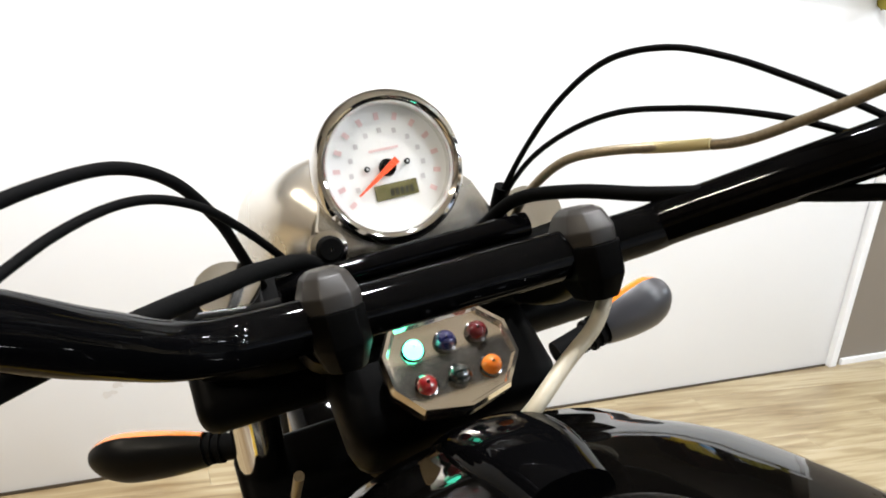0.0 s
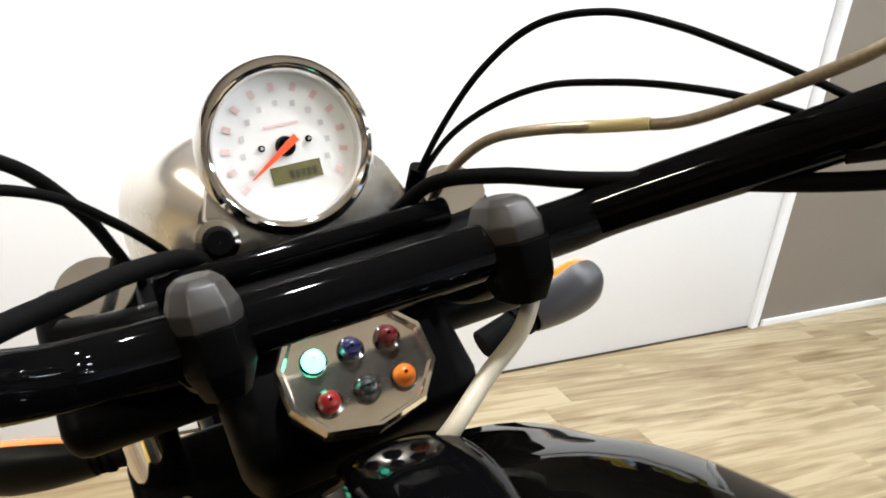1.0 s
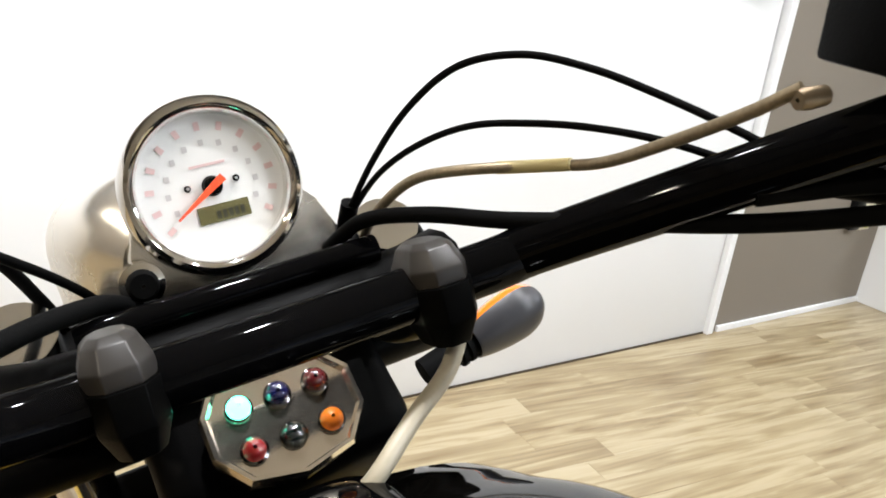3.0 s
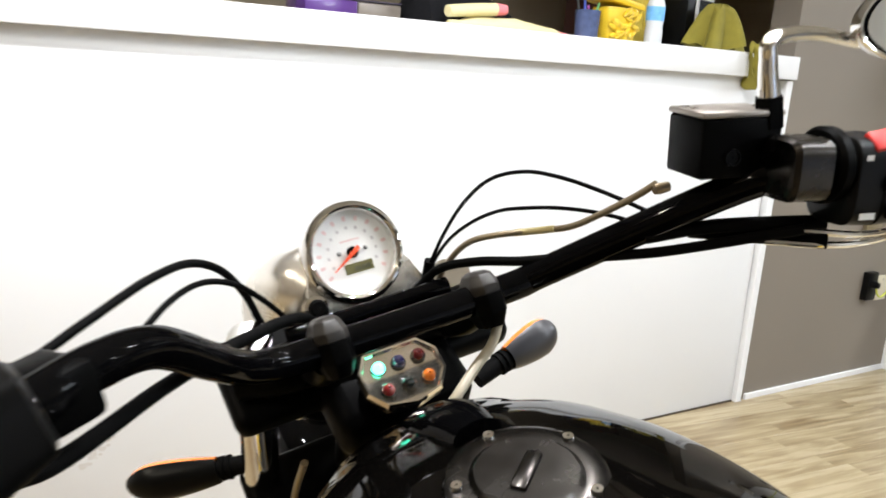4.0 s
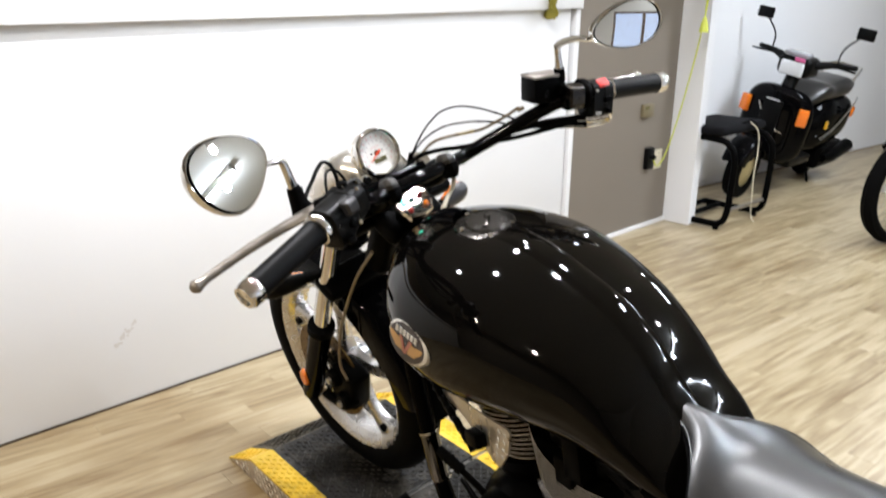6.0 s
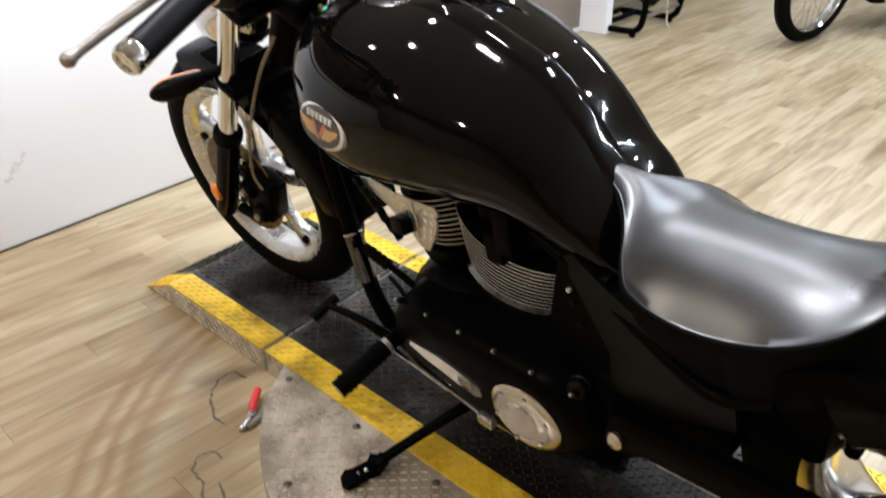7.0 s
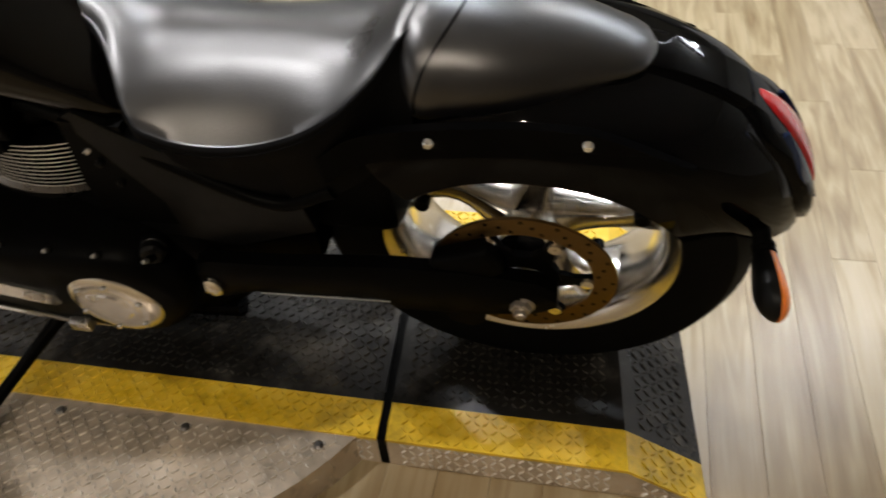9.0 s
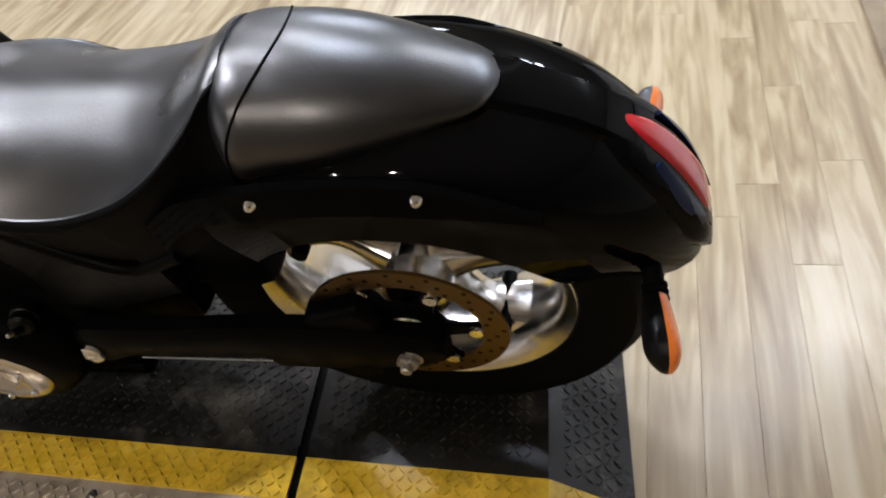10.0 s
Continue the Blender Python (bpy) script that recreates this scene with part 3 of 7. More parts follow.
def wheel(name, c, rim_r, rim_w, tyre_r, tyre_w, m, rotor_x, rotor_r, label, alloy):
    """A cast wheel: tyre, rim, five bowed spokes, hub and drilled brake disc."""
    top = new(name)
    top.parent = bike
    top["label"] = label
    at = m @ Matrix.Translation(c) @ XAXIS
    ti = rim_r - 0.012
    hw = tyre_w / 2
    prof = [(ti, -hw * 0.62), (ti + 0.012, -hw * 0.86), (ti + (tyre_r - ti) * 0.4, -hw), (ti + (tyre_r - ti) * 0.7, -hw * 0.93), (tyre_r - 0.012, -hw * 0.66), (tyre_r - 0.003, -hw * 0.34), (tyre_r, 0)]
    prof = prof + [(r, -h) for r, h in prof[-2::-1]]
    part("tyre", lathe(prof, 72), RUBBER, top, "", True, at)
    rw = rim_w / 2
    rp = [(rim_r, -rw), (rim_r - 0.004, -rw - 0.003), (rim_r - 0.014, -rw + 0.002), (rim_r - 0.026, -rw + 0.012), (rim_r - 0.034, -rw * 0.5), (rim_r - 0.036, 0)]
    rp = rp + [(r, -h) for r, h in rp[-2::-1]]
    rp = rp + [(rim_r - 0.012, rw * 0.8), (rim_r - 0.024, 0), (rim_r - 0.012, -rw * 0.8)]
    part("rim", lathe(rp, 72, closed=True), alloy, top, "polished aluminium rim", True, at)
    hub = lathe([(0.001, -rw - 0.01), (0.03, -rw - 0.01), (0.045, -rw), (0.05, -rw * 0.4), (0.05, rw * 0.4), (0.045, rw), (0.03, rw + 0.01), (0.001, rw + 0.01)], 32)
    part("hub", hub, alloy, top, "", True, at)
    for k in range(5):
        a0 = math.radians(90 + 72 * k)
        rings = []
        for q in range(9):
            u = q / 8
            r = 0.042 + (rim_r - 0.03 - 0.042) * u
            a = a0 + 0.32 * math.sin(math.pi * u) * 0.55
            half = (0.034 - 0.016 * math.sin(math.pi * u)) + 0.02 * max(0, u - 0.75) * 4
            dep = rw * (0.55 - 0.2 * math.sin(math.pi * u))
            cx, cy = r * math.cos(a), r * math.sin(a)
            tx, ty = -math.sin(a), math.cos(a)
            ring = []
            for w in range(12):
                b = 2 * math.pi * w / 12
                s1 = half * math.copysign(abs(math.cos(b)) ** 0.6, math.cos(b))
                s2 = dep * math.copysign(abs(math.sin(b)) ** 0.6, math.sin(b))
                ring.append((cx + tx * s1, cy + ty * s1, s2))
            rings.append(ring)
        part("spoke", ring_mesh(rings), alloy, top, "", True, at)
        hr = rim_r - 0.052
        hx, hy = hr * math.cos(a0), hr * math.sin(a0)
        part("spoke_hole", lathe([(0.001, -rw * 0.62), (0.011, -rw * 0.62), (0.012, -rw * 0.5), (0.012, rw * 0.5), (0.011, rw * 0.62), (0.001, rw * 0.62)], 16), SATIN_BLACK, top, "", True, at @ Matrix.Translation((hx, hy, 0)))
    disc = lathe([(rotor_r * 0.75, -0.0025), (rotor_r, -0.0025), (rotor_r, 0.0025), (rotor_r * 0.75, 0.0025)], 64, closed=True)
    rot = part("brake_disc", disc, ROTOR, top, "drilled brake disc, rust-tinted steel", True, at @ Matrix.Translation((0, 0, rotor_x)))
    holes = bmesh.new()
    for k in range(48):
        a = 2 * math.pi * k / 48
        rr = rotor_r * (0.95, 0.875, 0.8)[k % 3]
        join(holes, lathe([(0.001, -0.0029), (0.0032, -0.0029), (0.0032, 0.0029), (0.001, 0.0029)], 8), Matrix.Translation((rr * math.cos(a), rr * math.sin(a), 0)))
    tagged(part("disc_holes", holes, SATIN_BLACK, rot, "", True, at @ Matrix.Translation((0, 0, rotor_x))), kind="stuff")
    at_disc = at @ Matrix.Translation((0, 0, rotor_x))
    part("disc_carrier", lathe([(0.03, -0.006), (rotor_r * 0.4, -0.006), (rotor_r * 0.4, 0.006), (0.03, 0.006)], 40, closed=True), SATIN_BLACK, top, "", True, at_disc)
    for k in range(6):
        arm_ = ring_mesh([[(r, w, -0.004), (r, -w, -0.004), (r, -w, 0.004), (r, w, 0.004)] for r, w in ((rotor_r * 0.38, 0.016), (rotor_r * 0.55, 0.009), (rotor_r * 0.74, 0.012))])
        part("carrier_arm", arm_, SATIN_BLACK, top, "", False, at_disc @ Matrix.Rotation(2 * math.pi * k / 6, 4, "Z"))
    for k in range(6):
        a = 2 * math.pi * k / 6
        part("disc_button", lathe([(0.001, 0.009), (0.009, 0.009), (0.0105, 0.003), (0.0105, -0.004)], 12), CHROME, top, "", True, at @ Matrix.Translation((rotor_r * 0.68 * math.cos(a), rotor_r * 0.68 * math.sin(a), rotor_x)) @ Matrix.Rotation(math.pi, 4, "X"))
    return top


wheel("rear_wheel", RC, 0.217, 0.156, 0.322, 0.19, Matrix.Identity(4), -0.118, 0.131, "wide rear wheel with polished cast spokes", ALU)
wheel("front_wheel", FC, 0.262, 0.084, 0.343, 0.108, STEER, -0.062, 0.14, "front wheel with polished cast spokes", WHEEL_ALU)

# tank
TANK = [(1.185, 0.80, 0.785, 0.77, 0.03), (1.165, 0.865, 0.785, 0.70, 0.095), (1.12, 0.895, 0.775, 0.655, 0.155), (1.05, 0.91, 0.765, 0.632, 0.198), (0.96, 0.913, 0.76, 0.63, 0.217),
        (0.86, 0.903, 0.755, 0.638, 0.212), (0.76, 0.868, 0.742, 0.642, 0.192), (0.66, 0.815, 0.715, 0.628, 0.16), (0.61, 0.762, 0.686, 0.606, 0.146), (0.575, 0.712, 0.66, 0.59, 0.136), (0.54, 0.68, 0.638, 0.574, 0.128), (0.5, 0.63, 0.603, 0.566, 0.112), (0.465, 0.597, 0.585, 0.562, 0.085)]
tank = part("fuel_tank", hull(TANK, 56, 56, 0.86, 0.7), TANK_PAINT, bike, "gloss black teardrop fuel tank")


def tank_skin(x, y):
    """The height of the tank's top at a point of its plan."""
    top, mid, low, w = ease(sorted(TANK), y)
    c = (abs(x) / w) ** (1 / 0.86)
    return mid + (top - mid) * max(0.0, 1 - c * c) ** 0.43


spine = [[(x, y, tank_skin(x, y) + h * min(1.0, (0.935 - y) / 0.05, (y - 0.515) / 0.05)) for x, h in ((-0.034, -0.003), (-0.027, 0.0002), (-0.022, 0.0042), (-0.012, 0.0052), (0.0, 0.0055), (0.012, 0.0052), (0.022, 0.0042), (0.027, 0.0002), (0.034, -0.003))] for y in np.linspace(0.93, 0.52, 30)]
part("tank_spine", ring_mesh(spine, False, False), TANK_PAINT, tank, "raised ridge along the tank")
CAP_METAL = mat("cap_metal", (0.034, 0.031, 0.028), 0.25, 1.0, noise_scale=60, rough_amt=0.04)
cap = part("fuel_cap", lathe([(0.001, 0.012), (0.036, 0.012), (0.04, 0.009), (0.05, 0.009), (0.057, 0.006), (0.06, -0.004)], 48), CAP_METAL, bike, "round dark metal fuel cap with a key slot", True, align((0, -0.12, 1), (0, 0.98, 0.908)))
for k in range(5):
    a = 2 * math.pi * k / 5 + 0.35
    part("cap_screw", lathe([(0.001, 0.0115), (0.004, 0.0115), (0.0045, 0.009)], 12), CHROME, cap, "", True, align((0, -0.12, 1), (0, 0.98, 0.908)) @ Matrix.Translation((0.049 * math.cos(a), 0.049 * math.sin(a), 0)))
part("cap_lock", box(-0.02, 0.02, -0.006, 0.006, 0.011, 0.0145, 0.002), CAP_METAL, cap, "", True, align((0, -0.12, 1), (0, 0.98, 0.908), 40))

# seat
SEAT = [(0.592, 0.705, 0.701, 0.69, 0.012), (0.575, 0.705, 0.695, 0.64, 0.022), (0.53, 0.698, 0.678, 0.6, 0.05), (0.492, 0.684, 0.658, 0.565, 0.1), (0.471, 0.675, 0.632, 0.545, 0.14), (0.453, 0.67, 0.61, 0.53, 0.162), (0.43, 0.668, 0.596, 0.515, 0.166),
        (0.4, 0.667, 0.585, 0.5, 0.166), (0.36, 0.667, 0.58, 0.48, 0.164), (0.29, 0.668, 0.588, 0.465, 0.158), (0.224, 0.672, 0.615, 0.48, 0.148), (0.174, 0.685, 0.65, 0.52, 0.128), (0.149, 0.703, 0.672, 0.56, 0.104), (0.131, 0.717, 0.694, 0.59, 0.08), (0.118, 0.722, 0.702, 0.6, 0.066)]
SEAT_TILT = 0.14


def saddle(keys, n=72, top=16):
    """A seat from rows (y, middle height, edge height, lowest height, half width): a dished top, a rolled edge and a skirt."""
    keys = sorted(keys)
    rings, skirt, edge = [], [], []
    for y in np.linspace(keys[0][0], keys[-1][0], n):
        zc, ze, zl, w = ease(keys, y)
        w = max(w, 0.008)
        r = min(0.009, 0.2 * w)
        half = [((w - r) * k / top, zc + (ze - zc) * (k / top) ** 2) for k in range(top + 1)]
        half += [(w - r + r * math.sin(radians(a)), ze - r * (1 - math.cos(radians(a)))) for a in (20,)]
        rolled = [(w - r + r * math.sin(radians(a)), ze - r * (1 - math.cos(radians(a)))) for a in (50, 72, 90)]
        drop = ze - r - zl
        foot = max(w * 0.86, 0.118) if y < 0.3 else w * 0.82
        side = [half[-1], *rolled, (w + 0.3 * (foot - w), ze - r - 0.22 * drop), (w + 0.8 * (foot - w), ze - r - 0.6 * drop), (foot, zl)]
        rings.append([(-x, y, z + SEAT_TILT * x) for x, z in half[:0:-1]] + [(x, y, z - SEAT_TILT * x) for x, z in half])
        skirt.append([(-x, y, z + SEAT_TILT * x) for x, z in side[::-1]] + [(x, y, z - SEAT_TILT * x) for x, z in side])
        edge.append((w - 0.0005, y, ze - r - 0.003))
    return ring_mesh(rings), ring_mesh(skirt), edge


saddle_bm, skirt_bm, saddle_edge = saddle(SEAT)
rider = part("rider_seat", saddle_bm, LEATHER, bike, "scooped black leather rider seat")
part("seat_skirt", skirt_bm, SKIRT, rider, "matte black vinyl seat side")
for sx in (-1, 1):
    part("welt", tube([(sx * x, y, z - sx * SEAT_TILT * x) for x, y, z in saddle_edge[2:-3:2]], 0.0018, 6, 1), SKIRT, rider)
PILLION = [(0.135, 0.712, 0.62, 0.58, 0.098), (0.12, 0.717, 0.616, 0.585, 0.113), (0.07, 0.717, 0.618, 0.598, 0.117), (0.0, 0.706, 0.622, 0.608, 0.108), (-0.05, 0.692, 0.627, 0.616, 0.09), (-0.1, 0.672, 0.634, 0.624, 0.066), (-0.128, 0.659, 0.637, 0.627, 0.051), (-0.143, 0.649, 0.638, 0.63, 0.034), (-0.15, 0.642, 0.638, 0.633, 0.012)]


def tilted(bm):
    for v in bm.verts:
        v.co.z -= SEAT_TILT * v.co.x
    return bm


pillion = part("passenger_seat", tilted(hull(PILLION, 40, 56, 1.0, 0.8)), LEATHER, bike, "slim black leather passenger pad")


def seam_on(keys, y, e_up, r=0.0015):
    """A stitched welt across a seat at y, swept forward towards its sides."""
    pts = []
    for k in range(33):
        c, q = math.cos(math.pi * k / 32), math.sin(math.pi * k / 32)
        yy = y + 0.055 * c * c
        top, mid, low, w = ease(sorted(keys), yy)
        x = w * math.copysign(abs(c) ** e_up, c) * 1.002
        pts.append((x, yy, mid + (top - mid) * abs(q) ** e_up + 0.0004 - SEAT_TILT * x))
    return tube(pts, r, 6, 2)


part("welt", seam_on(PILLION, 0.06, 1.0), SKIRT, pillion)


def arc_shell(c, keys, th=0.005, n=48, domed=False):
    """A mudguard: keys are rows (angle, radius, half width); the section is a flat arch that falls by drop at its sides."""
    keys = sorted(keys)
    sect = [(-1.0, 1.0), (-1.0, 0.6), (-0.985, 0.32), (-0.93, 0.16), (-0.8, 0.06), (-0.5, 0.015), (0, 0)]
    if domed:
        sect = [(-1.0, 1.0), (-1.0, 0.75), (-0.985, 0.53), (-0.93, 0.38), (-0.82, 0.26), (-0.62, 0.15), (-0.4, 0.095), (-0.27, 0.08), (-0.245, 0.03), (-0.22, 0.01), (0, 0)]
    sect = sect + [(-x, d) for x, d in sect[-2::-1]]
    rings = []
    for k in range(n + 1):
        a = keys[0][0] + (keys[-1][0] - keys[0][0]) * k / n
        r, w, dr = ease(keys, a)
        ring = []
        for x, d in sect:
            rr = r - dr * d
            ring.append((x * w, c[1] + rr * math.cos(radians(a)), c[2] + rr * math.sin(radians(a))))
        for x, d in sect[::-1]:
            rr = r - th - dr * d
            ring.append((x * (w - th), c[1] + rr * math.cos(radians(a)), c[2] + rr * math.sin(radians(a))))
        rings.append(ring)
    return ring_mesh(rings)


part("rear_mudguard", arc_shell(RC, [(50, 0.338, 0.133, 0.118), (70, 0.339, 0.136, 0.118), (100, 0.344, 0.136, 0.122), (120, 0.357, 0.132, 0.132), (135, 0.373, 0.126, 0.148), (150, 0.381, 0.112, 0.158), (163, 0.38, 0.087, 0.162), (173, 0.377, 0.06, 0.163)], domed=True), BLACK_PAINT, bike, "long gloss black rear mudguard")
part("front_mudguard", arc_shell(FC, [(75, 0.362, 0.062, 0.05), (100, 0.362, 0.066, 0.07), (130, 0.362, 0.066, 0.08), (160, 0.362, 0.064, 0.07), (178, 0.362, 0.058, 0.05)]), BLACK_PAINT, bike, "gloss black front mudguard", True, STEER)
for sx in (-1, 1):
    sw = 0.137 if sx < 0 else 0.108
    st = [(sx * sw, y, z) for y, z in ((0.24, 0.55), (0.19, 0.588), (0.12, 0.606), (0.0, 0.618), (-0.1, 0.612), (-0.2, 0.585))]
    if sx > 0:
        st = [(x, y, z - 0.01) for x, y, z in st]
    rings = []
    for q in smooth_path(st, 6):
        hh = 0.025 * min(1.0, max(0.2, (q.y + 0.22) / 0.13))
        rings.append([(q.x - sx * 0.004, q.y, q.z - hh), (q.x + sx * 0.006, q.y, q.z - hh * 0.93), (q.x + sx * 0.006, q.y, q.z + hh * 0.93), (q.x - sx * 0.004, q.y, q.z + hh)])
    strut = part("mudguard_strut", ring_mesh(rings), FRAME_PAINT, bike, "curved gloss black strut")
    for by_, bz_ in ((0.096, 0.613), (-0.083, 0.622)):
        part("strut_bolt", lathe([(0.001, 0.006), (0.004, 0.006), (0.006, 0.004), (0.0075, 0.0)], 14), CHROME, strut, "chrome bolt", True, align((sx, 0, 0), (sx * (sw + 0.006), by_, bz_ - (0.01 if sx > 0 else 0))))

# tail light
MIRRORED_BLUE = mat("mirrored_blue", (0.006, 0.013, 0.045), 0.22, coat=0.2, spec=0.1)
bezel = part("tail_light", arc_shell(RC, [(131, 0.366, 0.025, 0.05), (139, 0.375, 0.052, 0.05), (153, 0.382, 0.058, 0.055), (165, 0.382, 0.046, 0.05), (171, 0.378, 0.025, 0.04)], 0.02, 24), BLACK_PAINT, bike, "gloss black rear lamp housing")
# blue daylight mirrored in the black housing, painted as a strip on each flank
for sx in (-1, 1):
    strip_rows = []
    for k in range(11):
        a = 144 + 2.0 * k
        w = 0.052 + (a - 139) / 14 * 0.006 if a < 153 else 0.058 - (a - 153) / 12 * 0.012
        bow = math.sin(math.pi * min(1.0, (k + 0.5) / 10.5)) ** 0.4
        strip_rows.append([(sx * w * q, RC.y + (0.382 - d) * math.cos(radians(a)), RC.z + (0.382 - d) * math.sin(radians(a))) for q, d in ((0.62, -0.0012), (0.62 + 0.16 * bow, 0.0004), (0.62 + 0.31 * bow, 0.006), (0.62 + 0.31 * bow, 0.014), (0.62, 0.006))])
    part("mirrored_blue_strip", ring_mesh(strip_rows), MIRRORED_BLUE, bezel, "dark blue strip painted as daylight mirrored beside the lens")
part("lens", arc_shell(RC, [(136, 0.373, 0.006, 0.016), (141, 0.381, 0.016, 0.02), (151, 0.387, 0.023, 0.024), (160, 0.387, 0.022, 0.022), (164, 0.383, 0.012, 0.016)], 0.012, 24), RED_LENS, bezel, "red rear lamp lens")


def signal(name, base, tip, lens_side, shell, m=Matrix.Identity(4), label="turn signal with a black body and an orange lens"):
    """A flat oval indicator on a ribbed rubber stalk; lens_side: the way its lens looks."""
    a, b = Vector(base), Vector(tip)
    d = (b - a).normalized()
    stalk = part(name, tube([a - d * 0.03, a, a + d * 0.03], 0.012, 12, 3), RUBBER, bike, label, True, m)
    for k in range(3):
        part("rib", rod(a + d * (0.004 + 0.008 * k), a + d * (0.008 + 0.008 * k), 0.015, 14), RUBBER, stalk, "", True, m)
    side = Vector(lens_side).normalized()
    up = d.cross(side).normalized()
    ln = (b - a).length - 0.02
    for nm, sgn, mt, dep in (("body", -1, shell, 0.024), ("lens", 1, ORANGE, 0.02)):
        rings = []
        for q in range(21):
            u = 0.5 - 0.5 * math.cos(math.pi * q / 20)
            w = max(0.001, (0.0125 + 0.014 * math.sin(math.pi * (0.1 + 0.6 * u)) ** 0.8) * max(0.0, 1 - max(0.0, (u - 0.62) / 0.38) ** 2) ** 0.5)
            p = a + d * (0.02 + ln * u)
            rings.append([p + up * w * math.cos(math.pi * j / 8) + side * sgn * dep * (w / 0.028) * math.sin(math.pi * j / 8) for j in range(9)] )
        part(nm, ring_mesh(rings, True), mt, stalk, "orange lens" if nm == "lens" else "", True, m)
    return stalk


# right-hand bodies are coloured grey for the light on them, left ones stay black
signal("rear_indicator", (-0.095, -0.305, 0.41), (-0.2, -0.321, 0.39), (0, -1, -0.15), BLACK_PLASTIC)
signal("rear_indicator", (0.095, -0.287, 0.425), (0.2, -0.3, 0.412), (0, -1, -0.15), GREY_AND_LIT_BLACK)
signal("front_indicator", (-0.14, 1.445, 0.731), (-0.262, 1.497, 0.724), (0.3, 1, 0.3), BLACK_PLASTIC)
signal("front_indicator", (0.18, 1.362, 0.788), (0.274, 1.37, 0.81), (-0.2, 1, 0.2), GREY_AND_LIT_BLACK)

# fork and head
def on_fork(x, s):
    """A point on a fork leg, s metres up from the axle."""
    return Vector((x, FC.y + 0.008, FC.z)) + AXIS * s


for sx in (-1, 1):
    leg = part("fork_slider", tube([on_fork(sx * 0.112, -0.07), on_fork(sx * 0.112, -0.05), on_fork(sx * 0.112, 0.2), on_fork(sx * 0.112, 0.23)], [0.02, 0.028, 0.029, 0.031], 20, 4), BLACK_PAINT, bike, "black fork lower leg", True, STEER)
    part("dust_seal", rod(on_fork(sx * 0.112, 0.228), on_fork(sx * 0.112, 0.25), 0.034, 20), RUBBER, leg, "", True, STEER)
    part("fork_tube", rod(on_fork(sx * 0.112, 0.24), on_fork(sx * 0.112, 0.70), 0.0215, 20), CHROME, bike, "chrome fork tube", True, STEER)
    part("reflector", lathe([(0.001, 0.006), (0.014, 0.005), (0.017, 0.0), (0.017, -0.006)], 20), ORANGE, leg, "orange side reflector", True, STEER @ align((sx, 0, 0), (sx * 0.141, 1.655, 0.362)) @ Matrix.Diagonal((1.0, 1.5, 1, 1)))
cal = part("front_caliper", box(-0.1, -0.035, -0.045, 0.05, -0.06, 0.06, 0.014, 3), SATIN_BLACK, bike, "black front brake caliper", True, STEER @ Matrix.Translation((0, 1.545, 0.345)) @ Matrix.Rotation(radians(20), 4, "X"))
part("caliper_bridge", lathe([(0.001, 0.02), (0.02, 0.018), (0.026, 0.008), (0.028, -0.02), (0.001, -0.02)], 20), SATIN_BLACK, cal, "", True, STEER @ align((-1, 0, 0.1), (-0.1, 1.558, 0.38)))
part("caliper_bridge", lathe([(0.001, 0.02), (0.02, 0.018), (0.026, 0.008), (0.028, -0.02), (0.001, -0.02)], 20), SATIN_BLACK, cal, "", True, STEER @ align((-1, 0, 0.1), (-0.1, 1.535, 0.315)))
part("caliper_arm", tube([(-0.095, 1.52, 0.31), (-0.1, 1.57, 0.29), (-0.105, 1.63, 0.3)], [0.014, 0.012, 0.014], 10, 4), SATIN_BLACK, cal, "", True, STEER)
for k in (-1, 1):
    part("caliper_bolt", lathe([(0.001, 0.008), (0.008, 0.008), (0.01, 0.0)], 12), STEEL, cal, "", True, STEER @ align((-1, 0, 0), (-0.118, 1.547 + 0.011 * k, 0.347 + k * 0.033)))
brk = ring_mesh([[(x, y, z) for y, z in ((0.125, 0.3), (0.13, 0.25), (0.11, 0.215), (0.08, 0.205), (0.06, 0.22), (0.055, 0.25), (0.03, 0.272), (0.07, 0.3))] for x in (-0.124, -0.127, -0.139, -0.142)])
part("caliper_bracket", brk, SATIN_BLACK, bike, "black rear caliper bracket below the axle", False)
part("rear_caliper", box(-0.15, -0.1, -0.05, 0.05, -0.03, 0.03, 0.014, 3), SATIN_BLACK, bike, "black rear brake caliper", True, Matrix.Translation((0, 0.075, 0.365)) @ Matrix.Rotation(radians(-25), 4, "X"))
for s in (0.42, 0.66):
    wide_ = 0.137 if s < 0.5 else 0.15
    yoke = box(-wide_, wide_, -0.05 if s < 0.5 else -0.075, 0.022 if s < 0.5 else 0.03, -0.016, 0.016, 0.012, 3)
    part("yoke", yoke, SATIN_BLACK, bike, "black fork yoke", True, STEER @ align(AXIS, on_fork(0, s)))
part("head_tube", rod(HEADSTOCK - AXIS * 0.24, HEADSTOCK - AXIS * 0.02, 0.035, 20), SATIN_BLACK, bike, "black steering head")
hl = part("headlight", lathe([(0.001, -0.1), (0.03, -0.098), (0.06, -0.08), (0.08, -0.045), (0.088, 0.0), (0.09, 0.03), (0.084, 0.04), (0.08, 0.036)], 40), CHROME, bike, "chrome headlight bucket", True, STEER @ align((0, 1, -0.12), (0, 1.5, 0.815)))
GLASS = mat("lamp_glass", (0.8, 0.82, 0.84), 0.08, coat=1.0)
part("headlight_glass", lathe([(0.001, 0.046), (0.05, 0.043), (0.081, 0.036)], 40), GLASS, hl, "clear headlight glass", True, STEER @ align((0, 1, -0.12), (0, 1.5, 0.815)))

